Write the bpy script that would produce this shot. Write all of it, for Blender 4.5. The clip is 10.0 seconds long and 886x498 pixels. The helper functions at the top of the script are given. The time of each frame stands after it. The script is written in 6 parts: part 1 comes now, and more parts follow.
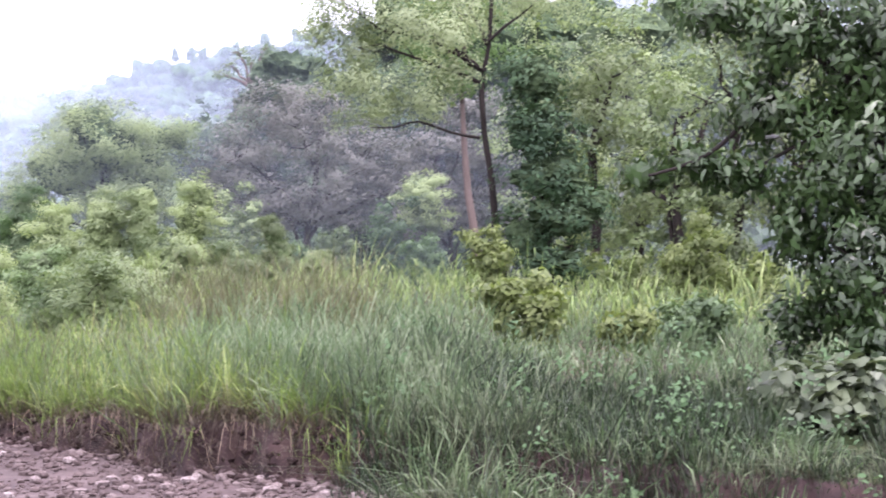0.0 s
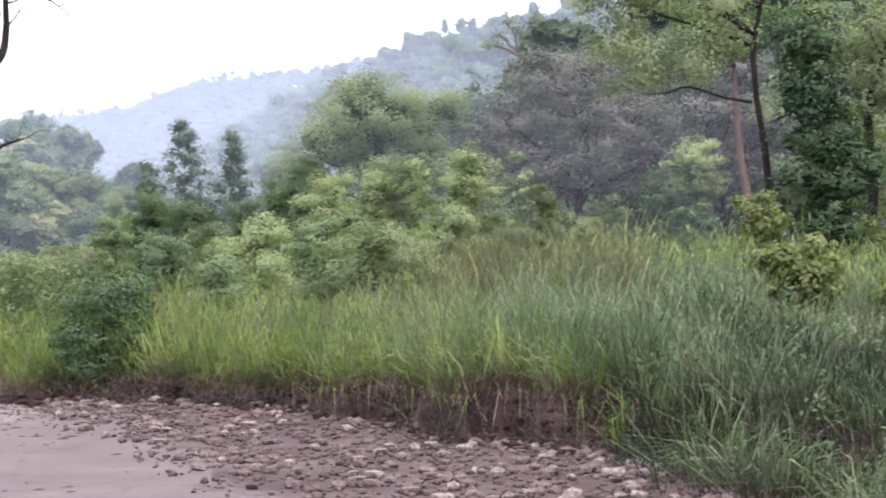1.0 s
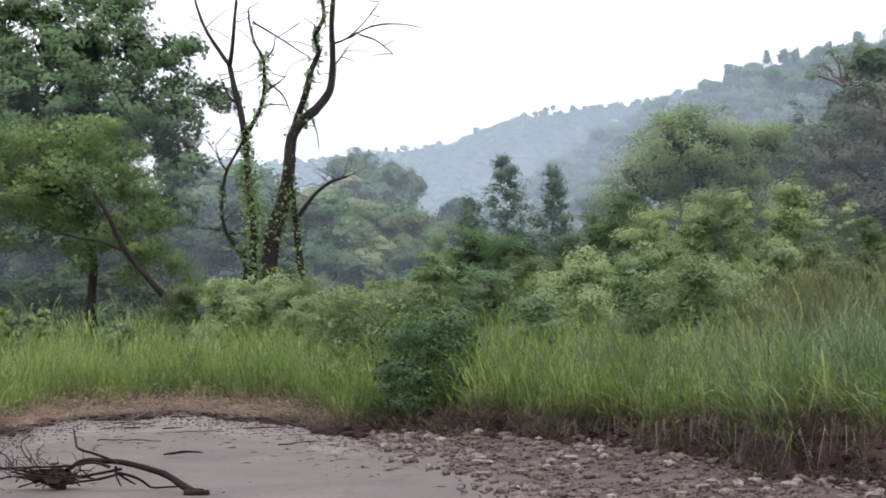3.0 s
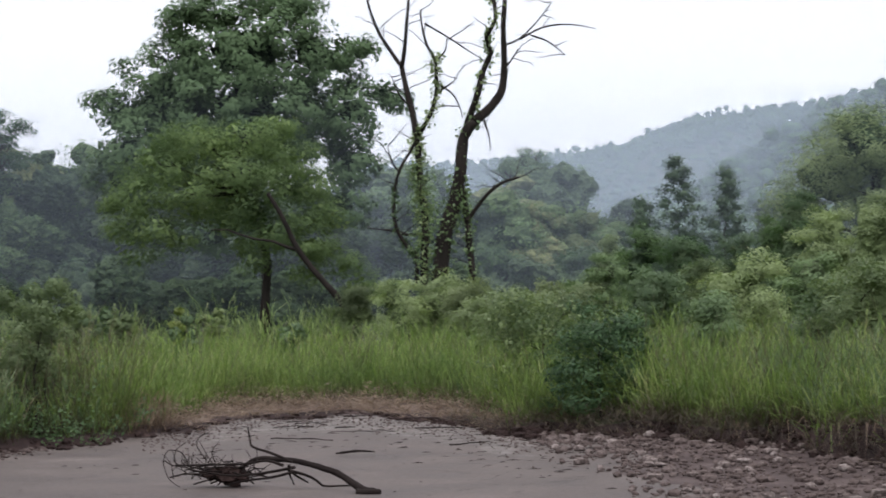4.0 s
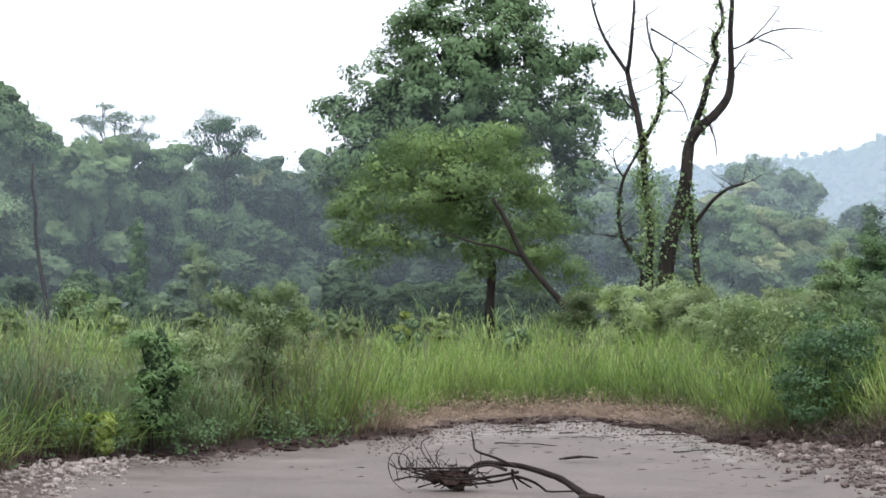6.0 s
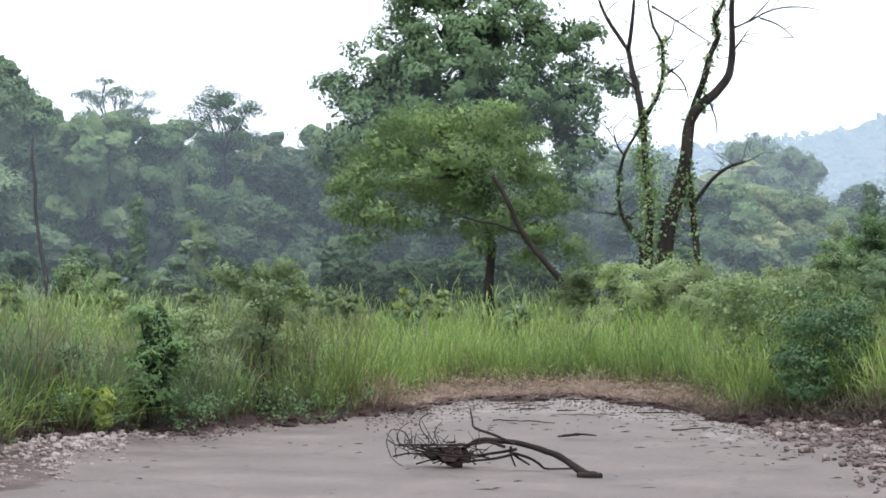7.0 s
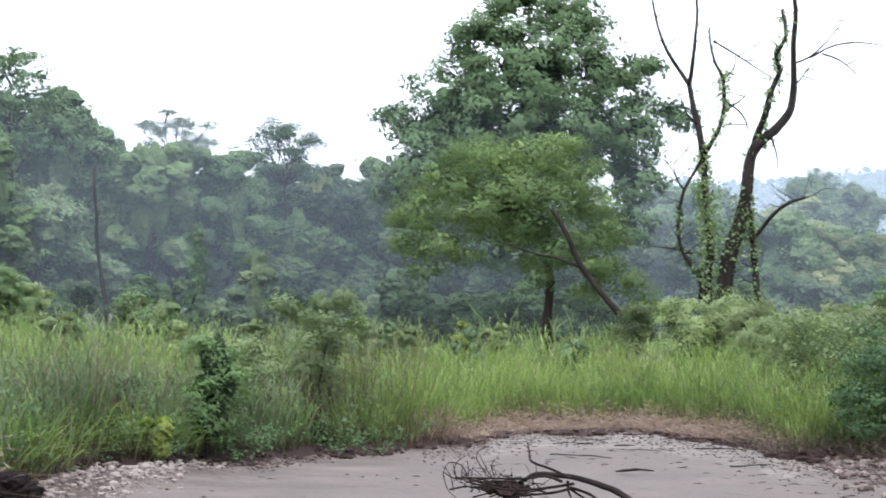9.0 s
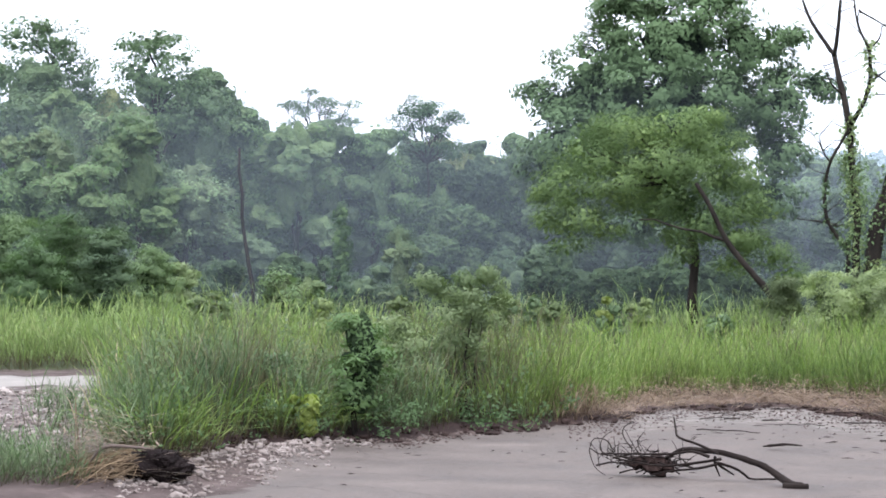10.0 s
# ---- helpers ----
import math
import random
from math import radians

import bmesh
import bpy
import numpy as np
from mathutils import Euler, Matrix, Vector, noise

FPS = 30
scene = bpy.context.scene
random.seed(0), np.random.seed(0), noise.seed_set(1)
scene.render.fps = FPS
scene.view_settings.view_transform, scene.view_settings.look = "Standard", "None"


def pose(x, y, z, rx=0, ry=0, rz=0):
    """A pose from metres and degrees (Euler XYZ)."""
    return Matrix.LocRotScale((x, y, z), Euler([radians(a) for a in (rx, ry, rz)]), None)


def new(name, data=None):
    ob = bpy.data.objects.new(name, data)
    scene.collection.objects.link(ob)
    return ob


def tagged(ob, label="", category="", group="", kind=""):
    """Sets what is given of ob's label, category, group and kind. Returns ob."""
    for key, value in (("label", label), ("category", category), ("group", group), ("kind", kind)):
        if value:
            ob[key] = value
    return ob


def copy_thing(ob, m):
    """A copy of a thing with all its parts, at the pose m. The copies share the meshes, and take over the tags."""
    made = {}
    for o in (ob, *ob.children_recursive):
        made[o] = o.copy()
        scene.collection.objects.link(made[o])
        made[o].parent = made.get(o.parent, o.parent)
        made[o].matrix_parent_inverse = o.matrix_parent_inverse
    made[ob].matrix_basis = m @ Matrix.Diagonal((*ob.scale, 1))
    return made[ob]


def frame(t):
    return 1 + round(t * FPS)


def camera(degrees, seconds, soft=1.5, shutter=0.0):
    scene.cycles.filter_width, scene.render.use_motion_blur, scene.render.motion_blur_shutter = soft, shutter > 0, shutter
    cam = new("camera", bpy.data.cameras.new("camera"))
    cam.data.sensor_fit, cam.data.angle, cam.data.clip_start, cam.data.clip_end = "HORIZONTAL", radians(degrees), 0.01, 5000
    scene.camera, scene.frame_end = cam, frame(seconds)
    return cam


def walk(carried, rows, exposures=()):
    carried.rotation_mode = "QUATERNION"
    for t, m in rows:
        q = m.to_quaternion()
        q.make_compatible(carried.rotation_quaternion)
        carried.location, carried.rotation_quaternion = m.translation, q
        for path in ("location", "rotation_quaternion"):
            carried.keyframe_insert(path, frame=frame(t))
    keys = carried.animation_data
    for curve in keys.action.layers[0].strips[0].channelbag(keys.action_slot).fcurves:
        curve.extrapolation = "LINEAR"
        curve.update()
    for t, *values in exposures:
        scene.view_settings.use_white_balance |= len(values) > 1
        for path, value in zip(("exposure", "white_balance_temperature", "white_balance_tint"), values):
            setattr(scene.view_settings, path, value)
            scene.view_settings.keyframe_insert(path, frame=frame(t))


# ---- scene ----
# The camera stands on a dry mud flat and pans a long lens to the left over grass, trees and a misty hill.
EYE = 1.7
cam = camera(24.456, 10.0, soft=1.7, shutter=0.2)
ROWS = [  # seconds, yaw, pitch, roll in degrees
    (0.0, 0.730, 0.922, 0.155), (0.4, 3.635, 0.479, -0.187), (0.5, 4.303, 0.419, -0.194), (1.0, 8.335, 0.050, -0.556),
    (1.5, 11.685, 0.156, -0.534), (2.0, 13.241, -0.195, -0.618), (2.5, 14.441, 0.366, -0.395), (2.7, 15.628, 0.830, -0.538),
    (3.8, 21.011, 1.097, -0.473), (4.0, 22.104, 1.174, -0.476), (4.5, 25.139, 0.983, -0.882), (5.0, 26.595, 0.916, -0.951),
    (5.2, 27.544, 0.960, -1.090), (6.3, 28.366, 1.416, 0.105), (6.5, 27.988, 1.028, 0.208), (7.0, 28.376, 0.708, 0.277),
    (7.5, 28.564, 0.476, 0.349), (8.0, 28.921, 0.495, 0.278), (8.5, 27.797, 0.737, 0.823), (9.0, 30.036, 1.613, 0.861),
    (9.5, 32.600, 1.430, 0.738), (10.0, 34.048, 0.912, 0.270),
]
walk(cam, [(t, pose(0, 0, EYE, 90 + pitch, 0, yaw) @ pose(0, 0, 0, 0, 0, roll)) for t, yaw, pitch, roll in ROWS],
     exposures=[(0.0, 1.13, 6150, 36), (1.0, 0.56, 6400, 27), (2.0, 0.16, 6400, 18), (2.7, 0.09, 6400, 16), (3.8, -0.5, 6400, 15), (4.5, -0.53, 6500, 12),
                (5.2, -0.1, 6450, 10), (6.5, 0.29, 6220, 11), (10.0, 0.47, 6150, 13)])


# ---- world and light: a bright overcast sky with a weak, very soft sun ----
SUN_EL, SUN_AZ = 66.0, 150.0
world = bpy.data.worlds.new("overcast_sky")
scene.world = world
world.use_nodes = True
wn, wl = world.node_tree.nodes, world.node_tree.links
wn.clear()
sky = wn.new("ShaderNodeTexSky")
sky.sky_type, sky.sun_disc, sky.sun_elevation, sky.sun_rotation = "NISHITA", False, radians(SUN_EL), radians(SUN_AZ)
clear_bg, cloud_bg, both, out = (wn.new(k) for k in ("ShaderNodeBackground", "ShaderNodeBackground", "ShaderNodeAddShader", "ShaderNodeOutputWorld"))
clear_bg.inputs["Strength"].default_value = 0.05
cloud_bg.inputs["Color"].default_value, cloud_bg.inputs["Strength"].default_value = (1.0, 0.985, 0.985, 1), 1.8
wl.new(sky.outputs[0], clear_bg.inputs["Color"])
wl.new(clear_bg.outputs[0], both.inputs[0])
wl.new(cloud_bg.outputs[0], both.inputs[1])
wl.new(both.outputs[0], out.inputs["Surface"])
sun = new("sun", bpy.data.lights.new("sun", "SUN"))
sun.data.energy, sun.data.angle, sun.data.color = 2.6, radians(30), (1.0, 0.96, 0.9)
sun.matrix_world = pose(0, 0, 50, 90 - SUN_EL, 0, 180 - SUN_AZ)


# ---- materials ----
def shader(name):
    m = bpy.data.materials.new(name)
    m.use_nodes = True
    m.node_tree.nodes.clear()
    n, l = m.node_tree.nodes, m.node_tree.links
    o = n.new("ShaderNodeOutputMaterial")
    return m, n, l, o


def ramp(n, stops):
    r = n.new("ShaderNodeValToRGB")
    while len(r.color_ramp.elements) < len(stops):
        r.color_ramp.elements.new(0.5)
    for e, (p, c) in zip(r.color_ramp.elements, stops):
        e.position, e.color = p, (*c, 1)
    return r


def noise_node(n, l, scale, detail=4.0, coords=None, rough=0.6):
    t = n.new("ShaderNodeTexNoise")
    t.inputs["Scale"].default_value, t.inputs["Detail"].default_value, t.inputs["Roughness"].default_value = scale, detail, rough
    if coords is not None:
        l.new(coords, t.inputs["Vector"])
    return t


def leaf_material(name, dark, light, through_light=0.35, rough=0.5, patch=0.35, gloss=0.4, each=0.3, relief=0.0):
    """Thin leaves: colour varied leaf by leaf, plant by plant and in patches; some light passes through."""
    m, n, l, o = shader(name)
    geo, info, tex = n.new("ShaderNodeNewGeometry"), n.new("ShaderNodeObjectInfo"), n.new("ShaderNodeTexCoord")
    noi = noise_node(n, l, patch, 3, tex.outputs["Object"])
    a, b = n.new("ShaderNodeMath"), n.new("ShaderNodeMath")
    a.operation, b.operation = "MULTIPLY_ADD", "MULTIPLY_ADD"
    a.inputs[1].default_value, b.inputs[1].default_value = each, 0.45
    l.new(geo.outputs["Random Per Island"], a.inputs[0])
    l.new(info.outputs["Random"], b.inputs[0])
    l.new(noi.outputs["Fac"], b.inputs[2])
    l.new(b.outputs[0], a.inputs[2])
    fac = a.outputs[0]
    if relief:  # far foliage: noise puts shaded gaps and light sprays into colour and relief
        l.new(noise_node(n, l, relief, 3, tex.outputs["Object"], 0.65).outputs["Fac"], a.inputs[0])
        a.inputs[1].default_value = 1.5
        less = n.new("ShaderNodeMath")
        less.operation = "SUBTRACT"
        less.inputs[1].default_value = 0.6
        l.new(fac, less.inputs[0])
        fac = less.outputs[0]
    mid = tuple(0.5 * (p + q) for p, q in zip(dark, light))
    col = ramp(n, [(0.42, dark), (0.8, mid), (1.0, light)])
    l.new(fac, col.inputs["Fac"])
    p, t, mix = n.new("ShaderNodeBsdfPrincipled"), n.new("ShaderNodeBsdfTranslucent"), n.new("ShaderNodeMixShader")
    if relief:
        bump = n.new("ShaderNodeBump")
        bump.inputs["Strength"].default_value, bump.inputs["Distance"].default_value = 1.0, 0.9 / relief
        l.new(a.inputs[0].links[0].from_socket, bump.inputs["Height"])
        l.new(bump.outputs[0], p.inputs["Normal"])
    p.inputs["Roughness"].default_value = rough
    p.inputs["Specular IOR Level"].default_value = gloss
    l.new(col.outputs["Color"], p.inputs["Base Color"])
    warm = n.new("ShaderNodeMix")
    warm.data_type, warm.blend_type = "RGBA", "MULTIPLY"
    warm.inputs["Factor"].default_value = 1.0
    warm.inputs["B"].default_value = (1.1, 1.2, 0.72, 1)
    l.new(col.outputs["Color"], warm.inputs["A"])
    l.new(warm.outputs["Result"], t.inputs["Color"])
    mix.inputs[0].default_value = through_light
    l.new(p.outputs[0], mix.inputs[1])
    l.new(t.outputs[0], mix.inputs[2])
    l.new(mix.outputs[0], o.inputs["Surface"])
    return m


def grass_material(name, root, dark, light, straw):
    """Blades: brown at the root, green above, a share of straw-coloured ones."""
    m, n, l, o = shader(name)
    geo, uv, tex = n.new("ShaderNodeNewGeometry"), n.new("ShaderNodeUVMap"), n.new("ShaderNodeTexCoord")
    uv.uv_map = "along"
    sep = n.new("ShaderNodeSeparateXYZ")
    l.new(uv.outputs["UV"], sep.inputs[0])
    noi = noise_node(n, l, 1.1, 5, tex.outputs["Object"])
    a = n.new("ShaderNodeMath")
    a.operation = "MULTIPLY_ADD"
    a.inputs[1].default_value = 0.42
    l.new(geo.outputs["Random Per Island"], a.inputs[0])
    broad, sum_ = noise_node(n, l, 0.35, 2, tex.outputs["Object"]), n.new("ShaderNodeMath")
    sum_.operation = "MULTIPLY_ADD"
    sum_.inputs[1].default_value = 0.6
    l.new(broad.outputs["Fac"], sum_.inputs[0])
    strong = n.new("ShaderNodeMath")
    strong.operation = "MULTIPLY_ADD"
    strong.inputs[1].default_value, strong.inputs[2].default_value = 1.7, -0.35
    l.new(noi.outputs["Fac"], strong.inputs[0])
    l.new(strong.outputs[0], sum_.inputs[2])
    l.new(sum_.outputs[0], a.inputs[2])
    scaled = n.new("ShaderNodeMath")
    scaled.operation = "MULTIPLY"
    scaled.inputs[1].default_value = 0.62
    l.new(a.outputs[0], scaled.inputs[0])
    green = ramp(n, [(0.38, dark), (0.7, light), (0.84, straw)])
    l.new(scaled.outputs[0], green.inputs["Fac"])
    low = ramp(n, [(0.0, (1, 1, 1)), (0.15, (1, 1, 1)), (0.62, (0, 0, 0))])
    l.new(sep.outputs["Y"], low.inputs["Fac"])
    mixc = n.new("ShaderNodeMix")
    mixc.data_type = "RGBA"
    l.new(low.outputs["Color"], mixc.inputs["Factor"])
    l.new(green.outputs["Color"], mixc.inputs["A"])
    mixc.inputs["B"].default_value = (*root, 1)
    p, t, mix = n.new("ShaderNodeBsdfPrincipled"), n.new("ShaderNodeBsdfTranslucent"), n.new("ShaderNodeMixShader")
    p.inputs["Roughness"].default_value = 0.5
    p.inputs["Specular IOR Level"].default_value = 0.35
    l.new(mixc.outputs["Result"], p.inputs["Base Color"])
    l.new(mixc.outputs["Result"], t.inputs["Color"])
    mix.inputs[0].default_value = 0.35
    l.new(p.outputs[0], mix.inputs[1])
    l.new(t.outputs[0], mix.inputs[2])
    l.new(mix.outputs[0], o.inputs["Surface"])
    return m


def solid_material(name, stops, scale=6.0, rough=0.85, bump=0.3, bump_scale=30.0, stretch=(1, 1, 1), random_shift=0.0, dist=0.02):
    """Bark, stone or soil: two scales of noise for colour and relief."""
    m, n, l, o = shader(name)
    tex, mp = n.new("ShaderNodeTexCoord"), n.new("ShaderNodeMapping")
    mp.inputs["Scale"].default_value = stretch
    l.new(tex.outputs["Object"], mp.inputs["Vector"])
    big = noise_node(n, l, scale, 5, mp.outputs["Vector"])
    fine = noise_node(n, l, bump_scale, 6, mp.outputs["Vector"], 0.7)
    add = n.new("ShaderNodeMath")
    add.operation = "MULTIPLY_ADD"
    add.inputs[1].default_value = 0.35
    l.new(fine.outputs["Fac"], add.inputs[0])
    l.new(big.outputs["Fac"], add.inputs[2])
    fac = add.outputs[0]
    if random_shift:
        info, more, isl = n.new("ShaderNodeObjectInfo"), n.new("ShaderNodeMath"), n.new("ShaderNodeNewGeometry")
        more.operation = "MULTIPLY_ADD"
        more.inputs[1].default_value = random_shift
        both_r = n.new("ShaderNodeMath")
        both_r.operation = "ADD"
        l.new(info.outputs["Random"], both_r.inputs[0])
        l.new(isl.outputs["Random Per Island"], both_r.inputs[1])
        l.new(both_r.outputs[0], more.inputs[0])
        l.new(fac, more.inputs[2])
        sub = n.new("ShaderNodeMath")
        sub.operation = "SUBTRACT"
        sub.inputs[1].default_value = random_shift
        l.new(more.outputs[0], sub.inputs[0])
        fac = sub.outputs[0]
    col = ramp(n, stops)
    l.new(fac, col.inputs["Fac"])
    p, b = n.new("ShaderNodeBsdfPrincipled"), n.new("ShaderNodeBump")
    p.inputs["Roughness"].default_value = rough
    p.inputs["Specular IOR Level"].default_value = 0.12
    b.inputs["Strength"].default_value, b.inputs["Distance"].default_value = bump, dist
    l.new(fac, b.inputs["Height"])
    l.new(b.outputs[0], p.inputs["Normal"])
    l.new(col.outputs["Color"], p.inputs["Base Color"])
    l.new(p.outputs[0], o.inputs["Surface"])
    return m


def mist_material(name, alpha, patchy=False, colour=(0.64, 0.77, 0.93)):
    """Mist and haze as a faint tinted veil that scatters the sky's light both ways."""
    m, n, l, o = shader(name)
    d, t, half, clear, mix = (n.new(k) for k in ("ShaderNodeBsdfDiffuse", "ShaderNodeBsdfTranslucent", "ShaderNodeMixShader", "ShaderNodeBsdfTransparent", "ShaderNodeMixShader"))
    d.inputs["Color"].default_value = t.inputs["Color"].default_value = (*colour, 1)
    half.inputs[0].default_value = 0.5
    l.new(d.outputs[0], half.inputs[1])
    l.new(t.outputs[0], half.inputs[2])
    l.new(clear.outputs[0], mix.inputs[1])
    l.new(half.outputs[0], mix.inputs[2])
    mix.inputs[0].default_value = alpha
    uv, sep = n.new("ShaderNodeUVMap"), n.new("ShaderNodeSeparateXYZ")
    uv.uv_map = "along"
    l.new(uv.outputs["UV"], sep.inputs[0])
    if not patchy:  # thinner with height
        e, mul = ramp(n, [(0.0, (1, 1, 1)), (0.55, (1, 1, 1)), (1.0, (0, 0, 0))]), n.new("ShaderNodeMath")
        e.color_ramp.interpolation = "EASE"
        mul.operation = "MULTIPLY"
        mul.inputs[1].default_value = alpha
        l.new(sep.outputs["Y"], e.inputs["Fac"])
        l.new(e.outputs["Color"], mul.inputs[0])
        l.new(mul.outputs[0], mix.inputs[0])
    else:
        tex = n.new("ShaderNodeTexCoord")
        noi = noise_node(n, l, 0.022, 5, tex.outputs["Object"])
        cut = ramp(n, [(0.42, (0, 0, 0)), (0.72, (1, 1, 1))])
        l.new(noi.outputs["Fac"], cut.inputs["Fac"])
        fades = []
        for axis in ("X", "Y"):
            e = ramp(n, [(0.0, (0, 0, 0)), (0.35, (1, 1, 1)), (0.65, (1, 1, 1)), (1.0, (0, 0, 0))])
            l.new(sep.outputs[axis], e.inputs["Fac"])
            fades.append(e)
        k = cut.outputs["Color"]
        for src in (fades[0].outputs["Color"], fades[1].outputs["Color"]):
            mul = n.new("ShaderNodeMath")
            mul.operation = "MULTIPLY"
            l.new(k, mul.inputs[0])
            l.new(src, mul.inputs[1])
            k = mul.outputs[0]
        last = n.new("ShaderNodeMath")
        last.operation = "MULTIPLY"
        last.inputs[1].default_value = alpha
        l.new(k, last.inputs[0])
        l.new(last.outputs[0], mix.inputs[0])
    l.new(mix.outputs[0], o.inputs["Surface"])
    return m


LEAF_BROAD = leaf_material("broad_leaf", (0.0174, 0.0392, 0.0224), (0.0731, 0.1329, 0.0612), 0.22, gloss=0.15)
LEAF_NEAR = leaf_material("glossy_leaf", (0.007, 0.017, 0.008), (0.052, 0.1, 0.034), 0.22, 0.36, 0.8, 0.5)
LEAF_FINE = leaf_material("feathery_leaf", (0.0325, 0.0713, 0.03), (0.1, 0.1725, 0.0625), 0.35, 0.6, each=0.14)
LEAF_WOOD = leaf_material("forest_leaf", (0.022, 0.0461, 0.0264), (0.0824, 0.1427, 0.0604), 0.22, 0.6, 0.25, each=0.12)
LEAF_BRIGHT = leaf_material("young_leaf", (0.0549, 0.0891, 0.0403), (0.1891, 0.2501, 0.1013), 0.32, 0.55, 0.6, 0.3, 0.18)
LEAF_BROWN = leaf_material("dull_brown_leaf", (0.046, 0.049, 0.044), (0.12, 0.125, 0.108), 0.2, 0.7)
LEAF_SHRUB = leaf_material("shrub_leaf", (0.0410, 0.0744, 0.0410), (0.1464, 0.2217, 0.1025), 0.28, 0.6, 0.6, 0.3, 0.2)
LEAF_SOFT = leaf_material("soft_leaf", (0.0598, 0.0978, 0.0437), (0.1840, 0.2449, 0.1081), 0.32, 0.6, 0.3, 0.3, 0.14)
LEAF_LIME = leaf_material("lime_leaf", (0.0934, 0.1381, 0.0693), (0.2647, 0.3379, 0.1610), 0.35, 0.55, 0.8, 0.3, 0.16)
LEAF_ACACIA = leaf_material("acacia_leaf", (0.0720, 0.1220, 0.0540), (0.2160, 0.2980, 0.1220), 0.36, 0.7, 0.35, 0.12, 0.08)
LEAF_DUSTY = leaf_material("dusty_leaf", (0.092, 0.127, 0.073), (0.238, 0.297, 0.163), 0.28, 0.65, 0.35, 0.2, 0.14)
LEAF_PALE = leaf_material("pale_leaf", (0.0697, 0.0988, 0.0522), (0.1886, 0.2370, 0.1235), 0.35, 0.65, 0.3, 0.2, 0.14)
LEAF_VIVID = leaf_material("vivid_leaf", (0.0608, 0.0913, 0.0330), (0.1782, 0.2266, 0.0825), 0.38, 0.55, 0.6, 0.3, 0.2)
LEAF_DARK = leaf_material("large_dark_leaf", (0.023, 0.044, 0.026), (0.088, 0.142, 0.07), 0.14, 0.55, gloss=0.1)
LEAF_YELLOW = leaf_material("yellow_leaf", (0.1, 0.14, 0.03), (0.24, 0.3, 0.07), 0.4, 0.5, 0.6)
MASS = {  # the same foliage as a dense mass, its inner shade put into darker colours
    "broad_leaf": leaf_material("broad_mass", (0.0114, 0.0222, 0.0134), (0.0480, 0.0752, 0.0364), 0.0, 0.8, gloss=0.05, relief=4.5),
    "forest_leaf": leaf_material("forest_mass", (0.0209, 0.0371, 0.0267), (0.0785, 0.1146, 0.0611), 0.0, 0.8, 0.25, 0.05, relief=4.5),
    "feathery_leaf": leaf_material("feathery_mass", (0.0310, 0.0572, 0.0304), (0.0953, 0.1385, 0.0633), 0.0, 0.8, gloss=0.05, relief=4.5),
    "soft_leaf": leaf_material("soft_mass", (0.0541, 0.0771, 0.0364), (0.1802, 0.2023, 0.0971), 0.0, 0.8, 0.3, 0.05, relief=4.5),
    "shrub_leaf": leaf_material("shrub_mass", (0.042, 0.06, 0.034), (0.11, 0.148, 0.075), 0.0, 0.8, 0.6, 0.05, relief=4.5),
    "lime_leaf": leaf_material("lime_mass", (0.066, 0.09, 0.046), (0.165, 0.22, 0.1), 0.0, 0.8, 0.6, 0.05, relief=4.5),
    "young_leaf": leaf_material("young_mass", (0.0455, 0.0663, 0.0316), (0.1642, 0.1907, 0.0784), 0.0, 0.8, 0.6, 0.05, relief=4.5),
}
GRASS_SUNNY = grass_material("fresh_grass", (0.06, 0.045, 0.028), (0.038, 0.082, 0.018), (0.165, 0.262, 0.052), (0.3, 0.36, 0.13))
GRASS_COOL = grass_material("reed_grass", (0.055, 0.042, 0.03), (0.02, 0.045, 0.018), (0.1, 0.168, 0.068), (0.22, 0.28, 0.165))
# right-bank reed grass: bluish green, with its shade put into the colour
GRASS_SHADE = grass_material("shaded_reed_grass", (0.025, 0.02, 0.016), (0.005, 0.013, 0.005), (0.018, 0.041, 0.012), (0.12, 0.16, 0.085))
GRASS_OLIVE = grass_material("olive_reed", (0.05, 0.038, 0.026), (0.035, 0.044, 0.02), (0.1, 0.115, 0.045), (0.17, 0.17, 0.09))
GRASS_FAR = grass_material("pale_far_grass", (0.07, 0.062, 0.035), (0.07, 0.115, 0.035), (0.19, 0.285, 0.08), (0.3, 0.36, 0.15))
GRASS_ROOT = grass_material("brown_roots", (0.045, 0.034, 0.027), (0.045, 0.037, 0.026), (0.1, 0.082, 0.055), (0.18, 0.155, 0.1))
GRASS_DRY = grass_material("dry_grass", (0.1, 0.07, 0.05), (0.12, 0.085, 0.06), (0.24, 0.18, 0.125), (0.38, 0.31, 0.22))
BARK_DARK = solid_material("dark_bark", [(0.3, (0.004, 0.0036, 0.0036)), (0.9, (0.03, 0.0255, 0.0225))], 5, 0.9, 0.6, 40, (1, 1, 0.3))
BARK_PALE = solid_material("pale_bark", [(0.3, (0.055, 0.044, 0.039)), (0.9, (0.14, 0.112, 0.1))], 4, 0.85, 0.5, 30, (1, 1, 0.3))
WOOD_DEAD = solid_material("dead_wood", [(0.3, (0.004, 0.003, 0.003)), (0.9, (0.02, 0.015, 0.0135))], 9, 0.85, 0.5, 60)
STONE = solid_material("cobble", [(0.2, (0.036, 0.027, 0.025)), (0.62, (0.09, 0.07, 0.065)), (0.92, (0.16, 0.134, 0.126)), (1.0, (0.26, 0.228, 0.215))], 5, 0.8, 0.4, 50, random_shift=0.35)
